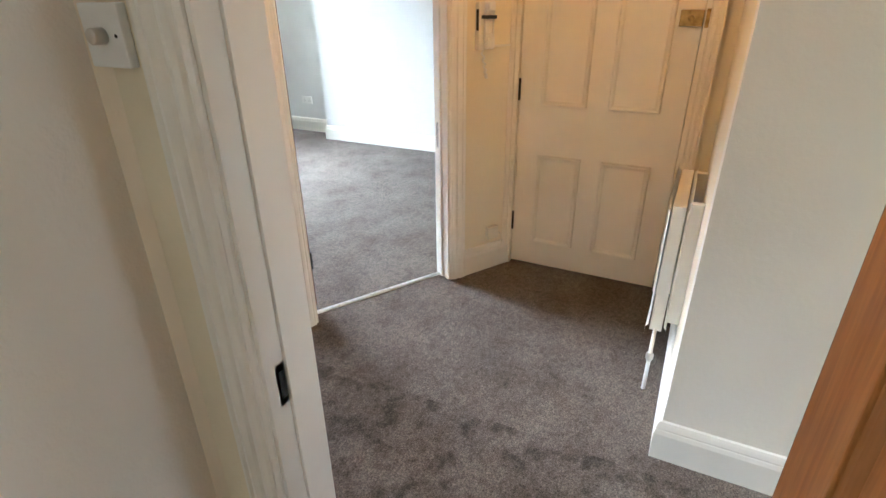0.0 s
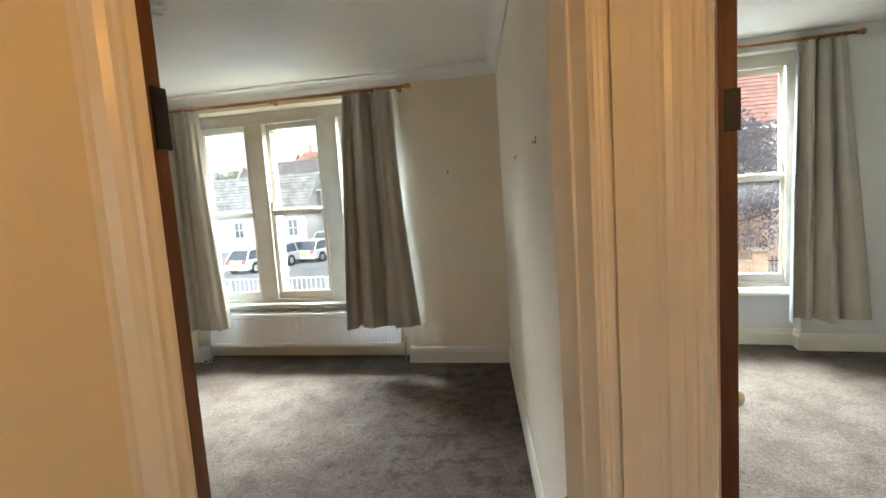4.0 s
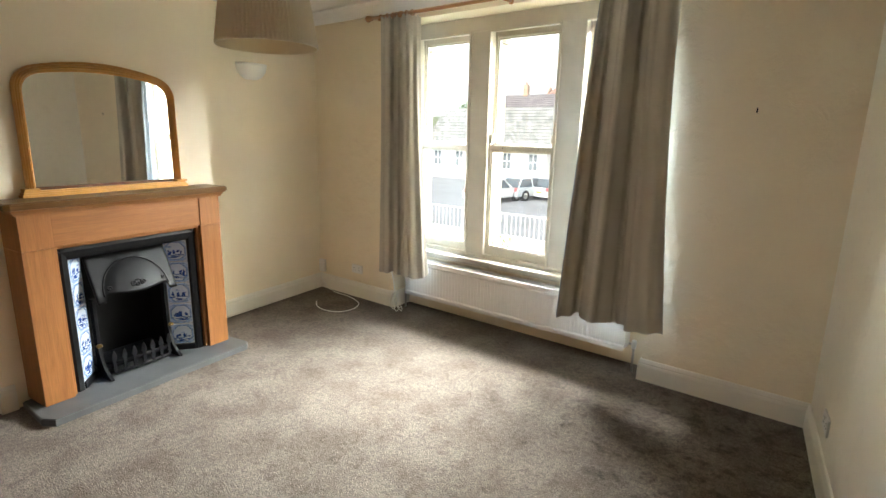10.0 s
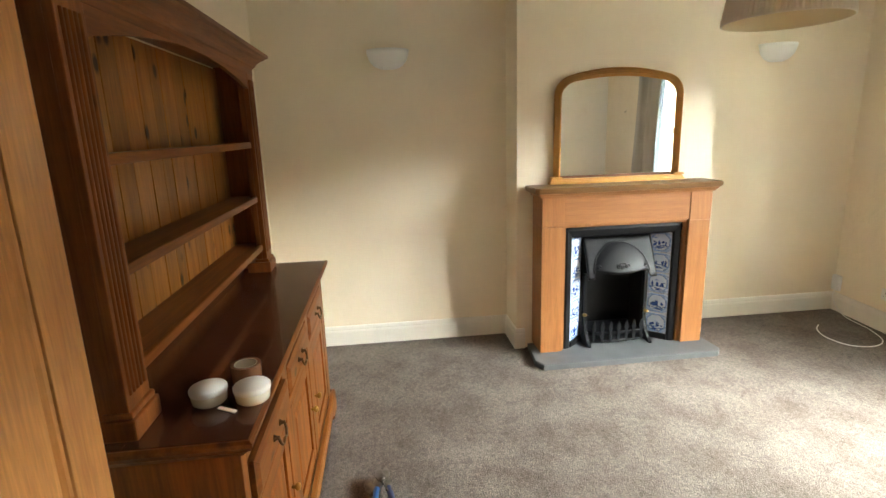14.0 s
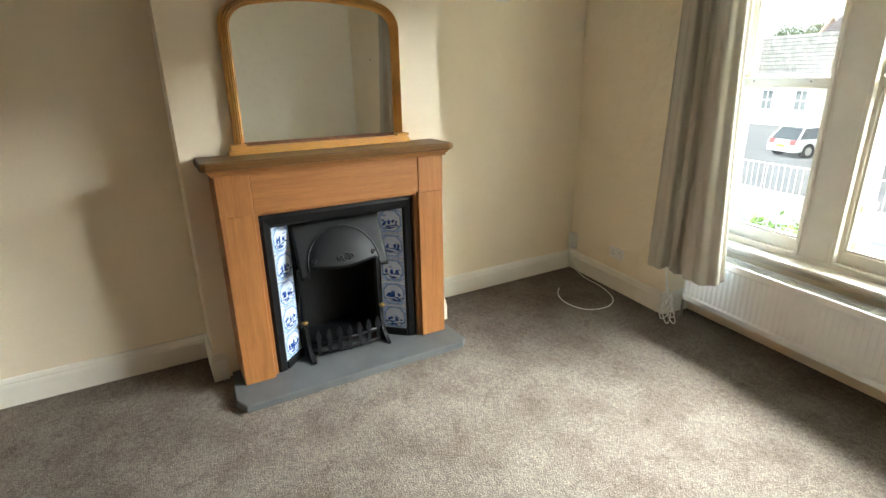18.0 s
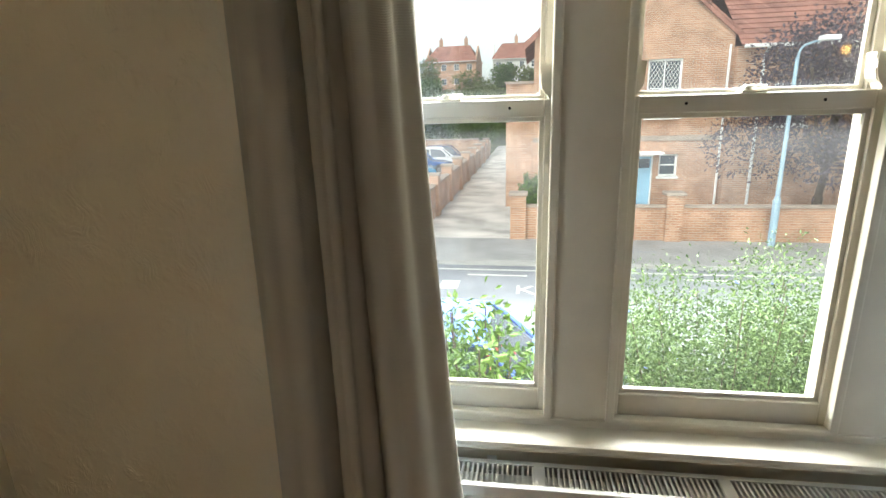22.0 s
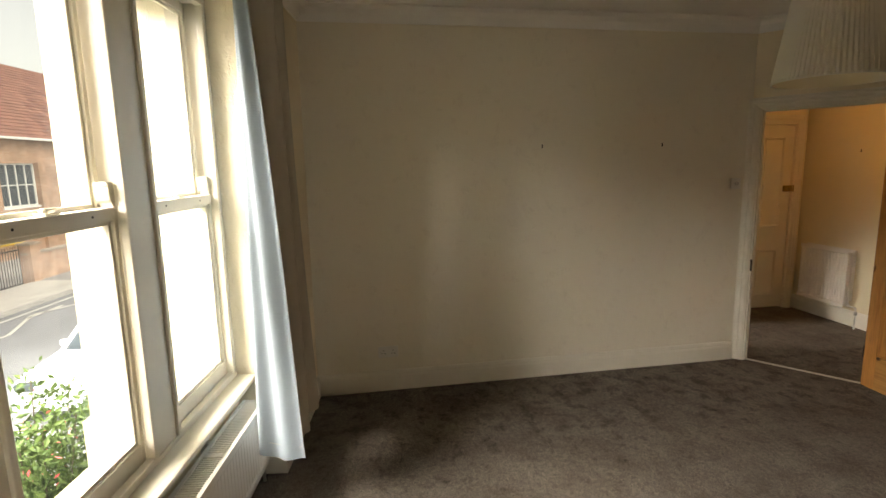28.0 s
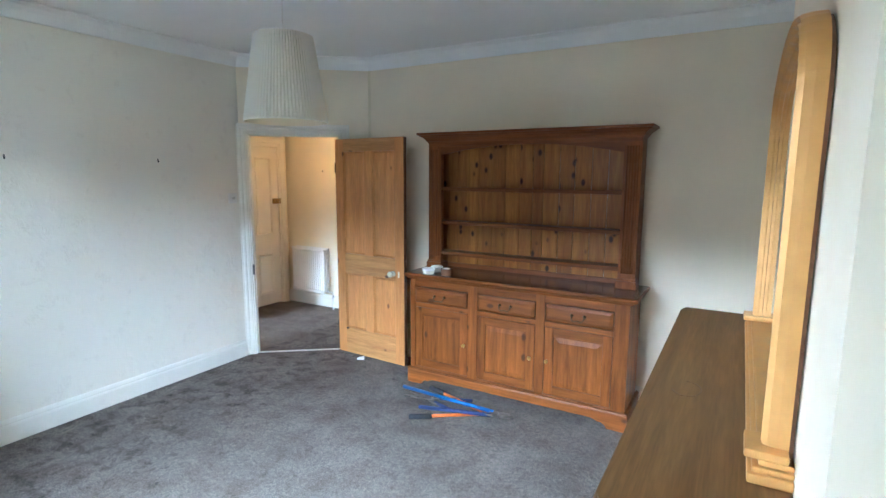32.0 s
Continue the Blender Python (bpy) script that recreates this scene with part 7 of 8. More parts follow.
M_BARK = mat("bark", (0.1, 0.075, 0.055), rough=0.9, noise_scale=12, noise_amount=0.3, bump_scale=30, bump=0.01)
M_GREEN = foliage("bright_green_leaves", (0.035, 0.075, 0.014), (0.12, 0.2, 0.04))
M_PALE = foliage("pale_green_leaves", (0.025, 0.052, 0.014), (0.13, 0.19, 0.07))
M_GREEN2 = foliage("mid_green_leaves", (0.03, 0.065, 0.015), (0.09, 0.14, 0.035), 3.0)
M_GREEN3 = foliage("olive_leaves", (0.05, 0.07, 0.018), (0.13, 0.15, 0.05), 3.0)
M_PURPLE = foliage("purple_leaves", (0.03, 0.024, 0.032), (0.11, 0.085, 0.1), 3.0)
M_ROSE = foliage("red_petals", (0.4, 0.05, 0.06), (0.6, 0.16, 0.16))
M_BLOOM = foliage("blue_petals", (0.12, 0.16, 0.5), (0.25, 0.3, 0.65))
M_TYRE = mat("tyre_rubber", (0.015, 0.015, 0.015), rough=0.8, noise_scale=20, noise_amount=0.2)
M_WOODG = wood("weathered_bench_wood", (0.22, 0.15, 0.09), (0.13, 0.085, 0.05), rough=0.7, axis=0)


def flat_piece(name, s0, s1, d0, d1, top, material, label, depth=0.3, category="ground"):
    ob = setting(name, box(s0, s1, d0, d1, top - depth, top), material, label, category)
    ob.matrix_basis = STREET
    return ob


# one ground sheet, level round the street and rising to a hill far behind
def rise(d):
    k = min(1.0, max(0.0, (d - 42) / 60))
    return G - 0.03 + 9.0 * k * k * (3 - 2 * k)


ss = [-600, -300, -160, -90, -50, -30, -15, 0, 15, 30, 50, 90, 160, 300, 600]
ds = [-400, -150, -60, -30, -10, 0, 20, 42, 48, 55, 62, 70, 78, 86, 94, 102, 150, 300, 600, 1500]
gv = [(s, d, rise(d) + 0.4 * math.sin(s * 0.05) * max(0, min(1, (d - 42) / 20))) for d in ds for s in ss]
nw = len(ss)
gf = [(j * nw + k, j * nw + k + 1, (j + 1) * nw + k + 1, (j + 1) * nw + k) for j in range(len(ds) - 1) for k in range(nw - 1)]
gm = bpy.data.meshes.new("ground")
gm.from_pydata(gv, [], gf)
gm.materials.append(M_EARTH)
ground = new("ground", gm)
ground.matrix_basis = STREET
tagged(ground, "grassy ground of gardens rising to a wooded hill", "ground", kind="structure")

flat_piece("road", -70, 90, -10.2, -2.6, G, M_ROAD, "grey worn asphalt road with painted markings", category="road")
flat_piece("pavement_far", -70, 90, -2.45, 0.0, G + 0.11, M_PAVE, "grey paved footway on the far side of the road", category="pavement")
flat_piece("pavement_near", -70, 90, -10.95, -10.35, G + 0.11, M_PAVE, "grey paved footway beside the front garden", category="pavement")
flat_piece("gateway_apron", 13.2, 19.8, -2.44, -0.02, G + 0.116, mat("pale_concrete", (0.47, 0.45, 0.42), rough=0.85, noise_scale=1.5, noise_amount=0.12, bump_scale=60, bump=0.003), "pale concrete apron before the double gate", category="pavement")
flat_piece("kerb_far", -70, 90, -2.6, -2.45, G + 0.115, M_KERB, "pale concrete kerb along the far footway", category="kerb")
flat_piece("kerb_near", -70, 90, -10.35, -10.2, G + 0.115, M_KERB, "pale concrete kerb along the near footway", category="kerb")
flat_piece("driveway", -2.85, 0.15, 0.0, 42, G + 0.05, M_GRAVEL, "rutted pale gravel driveway between brick walls", category="driveway")
flat_piece("car_park", -34, -3.1, 0.0, 23, G + 0.07, mat("worn_car_park", (0.19, 0.19, 0.2), rough=0.9, noise_scale=0.5, noise_amount=0.15, bump_scale=60, bump=0.005), "pale grey worn tarmac car park", category="car park")
flat_piece("courtyard", 0.6, 60, 0.3, 5.5, G + 0.06, M_PAVE, "grey paved yard in front of the brick building", category="courtyard")


def flat_mesh(name, bm, material, m, label, category, group=""):
    ob = mesh_object(name, bm, material)
    ob.matrix_basis = m
    return tagged(ob, label, category, group)


def letters(text, size, material, m, name, label, depth=0.003):
    """Painted or fixed lettering in the built-in font, as a mesh."""
    cu = bpy.data.curves.new(name, "FONT")
    cu.body, cu.size, cu.extrude, cu.align_x = text, size, depth, "CENTER"
    tmp = bpy.data.objects.new(name + "_curve", cu)
    scene.collection.objects.link(tmp)
    bpy.context.view_layer.update()
    me = bpy.data.meshes.new_from_object(tmp.evaluated_get(bpy.context.evaluated_depsgraph_get()))
    bpy.data.objects.remove(tmp)
    me.materials.clear()
    me.materials.append(material)
    ob = new(name, me)
    ob.matrix_basis = m
    return ob


tagged(letters("KEEP", 0.78, M_LINE, STREET @ pose(1.3, -4.75, G + 0.006), "road_lettering", ""), "worn white word KEEP painted on the asphalt road", "road marking")
for k in range(3):
    flat_mesh("road_lettering_bar", box(-0.22, 0.22, -0.3, 0.3, 0.003, 0.008), M_LINE, spot(-1.1 - 0.75 * k, -4.25), "worn white block of painted lettering on the road", "road marking", "letter blocks")
for k in range(-7, 14):
    flat_mesh("road_dash", box(-0.75, 0.75, -0.05, 0.05, 0.003, 0.008), M_LINE, spot(k * 2.6, -3.45), "worn white dash painted along the road", "road marking", "white dashes")
flat_mesh("road_line", box(-30, 45, -0.05, 0.05, 0.003, 0.008), M_LINE, spot(0, -3.0), "long worn white line beside the far kerb", "road marking")
for k in range(6):
    flat_mesh("zigzag_line", box(-1.1, 1.1, -0.05, 0.05, 0.003, 0.008), M_LINE, spot(12.2 + 2.05 * k, -3.75, turn=24 if k % 2 else -24), "white zigzag line painted on the road", "road marking", "zigzag lines")


def brick_wall(s0, s1, d, height, label, pillars=(), thick=0.23, along_d=False, material=None):
    """A garden wall with a projecting coping and square capped pillars."""
    w = thing("brick_boundary_wall", label, "garden wall", m=spot(s0, d) if not along_d else spot(d, s0, turn=90))
    n = s1 - s0
    part("brickwork", box(0, n, 0, thick, 0, height - 0.09), material or M_BRICK, w)
    bm = slab([(-0.05, height - 0.09), (thick + 0.05, height - 0.09), (thick + 0.05, height - 0.04), (thick / 2, height), (-0.05, height - 0.04)], 0, 0, n)
    part("coping", bm, M_COPING, w, "grey weathered coping")
    for p in pillars:
        pl = part("pillar", box(p - s0 - 0.24, p - s0 + 0.24, -0.12, thick + 0.12, 0, height + 0.28), material or M_BRICK, w)
        part("pillar_cap", box(p - s0 - 0.29, p - s0 + 0.29, -0.17, thick + 0.17, height + 0.28, height + 0.37, 0.02), M_COPING, pl, "stone pillar cap")
    return w


brick_wall(0.4, 10.8, 0.0, 1.2, "red brick boundary wall with weathered coping beside the footway", (0.42, 5.0, 10.55))
brick_wall(11.75, 13.3, 0.0, 1.2, "short red brick boundary wall between two gates", (13.1,))
brick_wall(19.6, 45, 0.0, 1.25, "long red brick boundary wall beside the footway", (19.85, 25.5, 31, 36.5))
brick_wall(0.25, 31, -2.85, 1.35, "orange brick wall with buttresses along the gravel driveway", tuple(0.45 + 3.4 * k for k in range(9)), along_d=True, material=M_BRICK2)


def railing_gate(s0, s1, d, h, name, label, category, material, leaves=1, step=0.12, finial=True):
    g = thing(name, label, category, m=spot(s0, d))
    w = (s1 - s0) / leaves
    for k in range(leaves):
        a = k * w + 0.02
        b = a + w - 0.04
        leaf = part("gate_leaf" if leaves > 1 else "rail_frame", box(a, b, 0, 0.04, 0.12, 0.16), material, g)
        box_b = box(a, b, 0, 0.04, h - 0.2, h - 0.16)
        part("top_rail", box_b, material, leaf)
        n = max(3, int((b - a) / step))
        for j in range(n + 1):
            x = a + (b - a - 0.02) * j / n
            bm = box(x, x + 0.02, 0.01, 0.03, 0.08, h - (0.06 if finial else 0.16))
            if finial:
                bm2 = lathe([(0.001, h), (0.018, h - 0.06)], 6, bm, (x + 0.01, 0.02, 0))
            part("bar", bm, material, leaf)
    return g


railing_gate(13.4, 19.3, 0.05, 1.6, "iron_gate", "black iron double gate with spear-topped bars, closed", "gate", M_BLACK, 2)
railing_gate(10.82, 11.72, 0.05, 1.3, "iron_gate", "small black iron gate beside the brick wall", "gate", M_BLACK)
for k in range(4):
    railing_gate(-12.2 + 2.25 * k, -10.0 + 2.25 * k, 0.0, 1.25, "white_railing", "white painted metal railing panel beside the footway", "railing", M_UPVC, 1, 0.2, False)


def courses(bm, s0, s1, d0, z0, d1, z1, pitch=0.32, inset=0.0, thick=0.05):
    """Overlapping tile courses up one roof slope; inset narrows each end towards the ridge."""
    run = math.hypot(d1 - d0, z1 - z0)
    n = max(2, int(run / pitch))
    ud, uz = (d1 - d0) / run, (z1 - z0) / run
    nd, nz = -uz, ud
    if nz < 0:
        nd, nz = -nd, -nz
    for k in range(n):
        a, b = run * k / n, run * (k + 1) / n + 0.02
        i0, i1 = inset * k / n, inset * (k + 1) / n
        q = []
        for t, x0, x1, up in ((a, s0 + i0, s1 - i0, thick), (b, s0 + i1, s1 - i1, 0.012)):
            for x in (x0, x1):
                q.append((bm.verts.new((x, d0 + ud * t + nd * up, z0 + uz * t + nz * up)), bm.verts.new((x, d0 + ud * t, z0 + uz * t))))
        (A, a0), (B, b0), (C, c0), (D, e0) = q
        bm.faces.new((A, B, D, C))
        bm.faces.new((A, a0, b0, B))
        bm.faces.new((A, C, c0, a0))
        bm.faces.new((B, b0, e0, D))
        bm.faces.new((a0, c0, e0, b0))
    return bm


def facade(s0, s1, z0, z1, openings, d0=0.0, thick=0.3):
    """Masonry front with real openings, strip by strip."""
    bm = bmesh.new()
    xs = sorted({s0, s1, *[v for o in openings for v in o[:2]]})
    for a, b in zip(xs, xs[1:]):
        holes = sorted((o[2], o[3]) for o in openings if o[0] <= a + 1e-6 and o[1] >= b - 1e-6)
        z = z0
        for lo, hi in holes + [(z1, z1)]:
            if lo - z > 0.01:
                box(a, b, d0, d0 + thick, z, lo, bm=bm)
            z = hi
    return bm


def far_window(parent, s0, s1, z0, z1, d=0.0, cols=2, rows=2, lattice=False, sill=True, heavy=0.07):
    """A framed window set into a masonry front, with bars, panes and a sill."""
    w = part("window", slab([(s0, z0), (s1, z0), (s1, z1), (s0, z1)], 1, d + 0.16, d + 0.19), M_FARGLASS, parent, "dark reflecting glass")
    fr = bmesh.new()
    for a, b, c, e in ((s0, s0 + heavy, z0, z1), (s1 - heavy, s1, z0, z1), (s0 + heavy, s1 - heavy, z0, z0 + heavy), (s0 + heavy, s1 - heavy, z1 - heavy, z1)):
        box(a, b, d + 0.08, d + 0.155, c, e, bm=fr)
    part("window_frame", fr, M_UPVC, w, "white window frame")
    bar = 0.03 if lattice else 0.045
    for k in range(1, cols):
        x = s0 + (s1 - s0) * k / cols
        part("glazing_bar", box(x - bar / 2, x + bar / 2, d + 0.1, d + 0.158, z0 + heavy, z1 - heavy), M_UPVC, w)
    for k in range(1, rows):
        z = z0 + (z1 - z0) * k / rows
        part("glazing_bar", box(s0 + heavy, s1 - heavy, d + 0.1, d + 0.152, z - bar / 2, z + bar / 2), M_UPVC, w)
    if lattice:
        bm = bmesh.new()
        n = int((s1 - s0) / 0.13)
        h = z1 - z0
        for k in range(-int(h / 0.13), n + 1):
            for sg in (1, -1):
                pts = []
                for j in range(30):
                    t = j / 29 * h
                    x = s0 + k * 0.13 + t * 0.62 if sg > 0 else s1 - k * 0.13 - t * 0.62
                    if s0 + heavy < x < s1 - heavy and heavy < t < h - heavy:
                        pts.append((x, z0 + t))
                if len(pts) > 2:
                    (xa, za), (xb, zb) = pts[0], pts[-1]
                    vs = [bm.verts.new((xa + o, d + 0.11, za)) for o in (-0.008, 0.008)] + [bm.verts.new((xb + o, d + 0.11, zb)) for o in (0.008, -0.008)]
                    bm.faces.new(vs)
        tagged(part("lattice", bm, M_UPVC, w, "white diamond lattice"), "white diamond lattice bars", kind="stuff")
    if sill:
        part("window_sill", box(s0 - 0.06, s1 + 0.06, d - 0.07, d + 0.1, z0 - 0.09, z0), M_UPVC if heavy > 0.06 else M_COPING, w)
        part("lintel", box(s0 - 0.12, s1 + 0.12, d - 0.012, d + 0.06, z1, z1 + 0.2), M_BRICK2, w, "soldier-course brick lintel")
    return w


# brick main block with a gable towards the street
block = thing("brick_school_building", "red brick two-storey building with a gable, lattice windows and blue door", "building", m=spot(0, 5.5))
ups = [(1.82, 2.87, 1.0, 3.1), (3.36, 4.54, 1.0, 3.1), (5.07, 6.3, 1.0, 3.1)]
lows = [(1.76, 2.23, -.95, -.1), (2.38, 2.85, -.95, -.1), (3.24, 3.76, -.95, -.1), (3.95, 4.5, -.95, -.1), (5.71, 6.4, -1.26, -.4)]
off = -G
up = lambda o: (o[0], o[1], o[2] + off, o[3] + off)
part("front_wall", facade(0.85, 8.0, 0, 3.6 + off, [up(o) for o in ups + lows] + [(4.85, 5.5, 0, -.45 + off)]), M_BRICK, block)
part("gable_wall", slab([(0.85, 3.6 + off), (8.0, 3.6 + off), (8.0, 3.95 + off), (7.0, 4.85 + off), (4.55, 7.0 + off), (4.2, 7.0 + off), (1.6, 4.75 + off), (0.85, 4.1 + off)], 1, 0, 0.3), M_BRICK, block)
part("side_wall", box(0.85, 1.15, 0.3, 9.5, 0, 4.1 + off), M_BRICK, block)
part("side_wall", box(7.7, 8.0, 0.3, 9.5, 0, 3.9 + off), M_BRICK, block)
part("back_wall", box(1.15, 7.7, 9.2, 9.5, 0, 3.6 + off), M_BRICK, block)
for side in (-1, 1):
    bm = bmesh.new()
    n = 15
    ex, ez, rx, rz_ = (0.45, 3.85 + off, 4.37, 7.25 + off) if side < 0 else (8.35, 3.75 + off, 4.37, 7.25 + off)
    for k in range(n):
        a, b = k / n, (k + 1) / n + 0.004
        p = [(ex + (rx - ex) * a, ez + (rz_ - ez) * a + 0.05), (ex + (rx - ex) * b, ez + (rz_ - ez) * b + 0.012), (ex + (rx - ex) * b, ez + (rz_ - ez) * b - 0.05), (ex + (rx - ex) * a, ez + (rz_ - ez) * a - 0.05)]
        slab(p, 1, -0.14, 9.6, bm)
    part("roof_slope", bm, M_TILES, block, "weathered red clay tiles")
    part("verge", slab([(ex, ez - 0.22), (rx, rz_ - 0.24), (rx, rz_ - 0.06), (ex, ez - 0.06)], 1, -0.12, -0.03), M_TILES, block, "tile-hung verge")
for o in ups:
    far_window(block, *up(o), lattice=True)
for o in lows:
    far_window(block, *up(o), cols=1, rows=2)
part("string_course", box(0.83, 8.02, -0.05, 0.0, .12 + off, .3 + off), M_COPING, block)
part("plinth", box(0.83, 4.8, -0.05, -0.002, 0, 0.45), M_COPING, block)
dr = part("door", box(4.9, 5.45, 0.12, 0.17, 0, -.5 + off), M_SKYBLUE, block, "light blue painted door")
part("door_glazing", box(4.95, 5.4, 0.113, 0.12, -0.95 + off, -0.58 + off), M_FARGLASS, dr, "small glazed light")
part("door_frame", slab([(4.85, 0), (4.9, 0), (4.9, -.5 + off), (5.45, -.5 + off), (5.45, 0), (5.5, 0), (5.5, -.45 + off), (4.85, -.45 + off)], 1, 0.06, 0.18), M_UPVC, dr)
part("door_canopy", box(4.6, 5.75, -0.7, 0.0, -.38 + off, -.28 + off, 0.02), M_UPVC, block)
tube_pts = [(7.85, -0.07, 3.5 + off), (7.85, -0.07, 0.1)]
part("downpipe", tube(tube_pts, 0.045), M_UPVC, block)
part("wall_plaque", box(1.1, 1.45, -0.03, 0.0, 4.0 + off, 4.3 + off, 0.01), M_COPING, block, "pale stone plaque")
part("security_lamp", box(0.95, 1.15, -0.16, 0.0, 1.9 + off, 2.05 + off, 0.02), M_UPVC, block)

wing = thing("brick_side_wing", "low red brick wing beside the gravel driveway", "building", m=spot(0, 5.8))
part("front_wall", box(-0.25, 0.84, 0, 0.3, 0, 2.4 + off), M_BRICK, wing)
part("side_wall", box(-0.25, 0.05, 0.3, 9, 0, 2.4 + off), M_BRICK, wing)
part("parapet", box(-0.3, 0.845, -0.05, 9.05, 2.4 + off, 2.5 + off), M_COPING, wing)

# long hall with a red tile roof
hall = thing("brick_hall_building", "long red brick hall with tall white windows and tiled roof", "building", m=spot(0, 5.2))
wins = [(9.4, 10.6, 0.6, 2.1), (14.8, 16.8, 0.0, 2.15), (20.0, 22.1, 0.0, 2.15), (25.2, 27.5, 0.0, 2.15), (30.4, 32.6, 0.0, 2.15), (35.6, 37.8, 0.0, 2.15), (40.0, 41.9, 0.0, 2.15)]
part("front_wall", facade(8.002, 45, 0, 3.4 + off, [up(o) for o in wins]), M_BRICK2, hall)
part("end_wall", box(44.7, 45, 0.3, 12, 0, 3.4 + off), M_BRICK2, hall)
part("back_wall", box(8.35, 44.7, 11.7, 12, 0, 3.4 + off), M_BRICK2, hall)
for o in wins:
    far_window(hall, *up(o), cols=2 if o[0] < 10 else 4, rows=2)
for k in range(6):
    x = 11.9 + 5.2 * k
    part("buttress", box(x, x + 0.45, -0.18, 0.0, 0, 2.2 + off), M_BRICK2, hall)
part("roof_slope", courses(bmesh.new(), 8.02, 45.3, -0.35, 3.4 + off, 6.0, 8.4 + off), M_TILES, hall, "weathered red clay tiles")
part("roof_slope", courses(bmesh.new(), 8.02, 45.3, 12.35, 3.4 + off, 6.0, 8.4 + off), M_TILES, hall)
part("gutter", box(8.1, 45.3, -0.47, -0.34, 3.31 + off, 3.43 + off, 0.02), M_UPVC, hall, "white gutter")
for x in (8.9, 20.3, 31.0):
    part("downpipe", tube([(x, -0.4, 3.33 + off), (x, -0.08, 3.0 + off), (x, -0.08, 0)], 0.05), M_UPVC, hall)
for x in (25.3, 26.1):
    part("ridge_vent", box(x, x + 0.5, 5.6, 6.4, 8.25 + off, 8.7 + off, 0.03), M_UPVC, hall)
sg = part("notice_board", box(19.9, 22.1, -0.1, -0.03, -1.7 + off, -0.92 + off, 0.02), M_TEAL, hall, "teal painted board")
part("board_frame", slab([(19.85, -1.75 + off), (22.15, -1.75 + off), (22.15, -0.87 + off), (19.85, -0.87 + off), (19.85, -0.92 + off), (22.1, -0.92 + off), (22.1, -1.7 + off), (19.85, -1.7 + off)], 1, -0.12, -0.02), M_UPVC, sg)
part("entrance_door", box(17.3, 19.2, -0.06, 0.0, 0, -0.5 + off), M_TEAL, hall, "teal double door")
num = letters("10", 0.62, M_UPVC, pose(22.9, -0.03, -1.45 + off, rx=90), "house_number", "", 0.01)
num.parent = hall
tagged(num, "white house number ten")
ys = part("notice_sign", box(24.6, 26.0, -0.08, -0.02, -1.8 + off, -1.05 + off), M_YELLOW, hall, "yellow sign")
for k in range(3):
    part("lettering_bar", box(24.75, 25.8 - 0.2 * k, -0.086, -0.08, -1.25 + off - 0.17 * k, -1.18 + off - 0.17 * k), M_BLACK, ys)


def house(s, d, w, depth, eave, ridge, name, label, wall_m, roof_m, turn=0.0, floors=2, cols=4, z=None, chimneys=1, inset=0.0):
    h = thing(name, label, "house", m=spot(s, d, rise(d) if z is None else z, turn))
    ops = []
    fh = eave / floors
    for f in range(floors):
        for c in range(cols):
            x = w * (c + 0.5) / cols
            ops.append((x - 0.5, x + 0.5, fh * f + fh * 0.36, fh * f + fh * 0.8))
    part("front_wall", facade(0, w, 0, eave, ops), wall_m, h)
    part("side_wall", slab([(0.3, 0), (depth, 0), (depth, eave), (depth / 2, ridge - 0.1), (0.3, eave)], 0, 0, 0.3), wall_m, h)
    part("side_wall", slab([(0.3, 0), (depth, 0), (depth, eave), (depth / 2, ridge - 0.1), (0.3, eave)], 0, w - 0.3, w), wall_m, h)
    part("back_wall", box(0.3, w - 0.3, depth - 0.3, depth, 0, eave), wall_m, h)
    for o in ops:
        far_window(h, *o, cols=2, rows=2, sill=False)
    part("roof_slope", courses(bmesh.new(), -0.25, w + 0.25, -0.3, eave - 0.05, depth / 2, ridge, 0.4, inset), roof_m, h)
    part("roof_slope", courses(bmesh.new(), -0.25, w + 0.25, depth + 0.3, eave - 0.05, depth / 2, ridge, 0.4, inset), roof_m, h)
    part("gutter", box(-0.25, w + 0.25, -0.4, -0.29, eave - 0.12, eave - 0.02), M_UPVC, h)
    for k in range(chimneys):
        x = w * (k + 0.5) / chimneys
        c = part("chimney", box(x - 0.35, x + 0.35, depth / 2 - 0.3, depth / 2 + 0.3, ridge - 0.4, ridge + 1.3, 0.02), M_BRICK2, h, "brick chimney")
        part("chimney_pot", lathe([(0.13, ridge + 1.3), (0.11, ridge + 1.75)], 10, center=(x, depth / 2, 0)), M_TILES, c)
    return h


house(-31, 22, 13.4, 6.5, 3.4, 6.8, "white_cottage", "long low white rendered building with a pale grey slate roof", M_RENDER, M_TILES2, floors=1, cols=5, z=G, chimneys=0)
house(-17.2, 24.5, 4.6, 6, 5.2, 6.9, "white_house", "white rendered two-storey house beside the car park", M_RENDER, M_TILES2, cols=3, z=G, chimneys=0)
house(-38, 40, 20, 9, 5.4, 9.6, "brick_terrace", "terraced brick house with a purple-grey slate mansard roof", M_BRICK2, brick_material("purple_grey_slates", (0.17, 0.14, 0.145), (0.12, 0.1, 0.105), (0.07, 0.06, 0.06), 0.3, 0.5), cols=6, z=G, chimneys=2, inset=1.5)
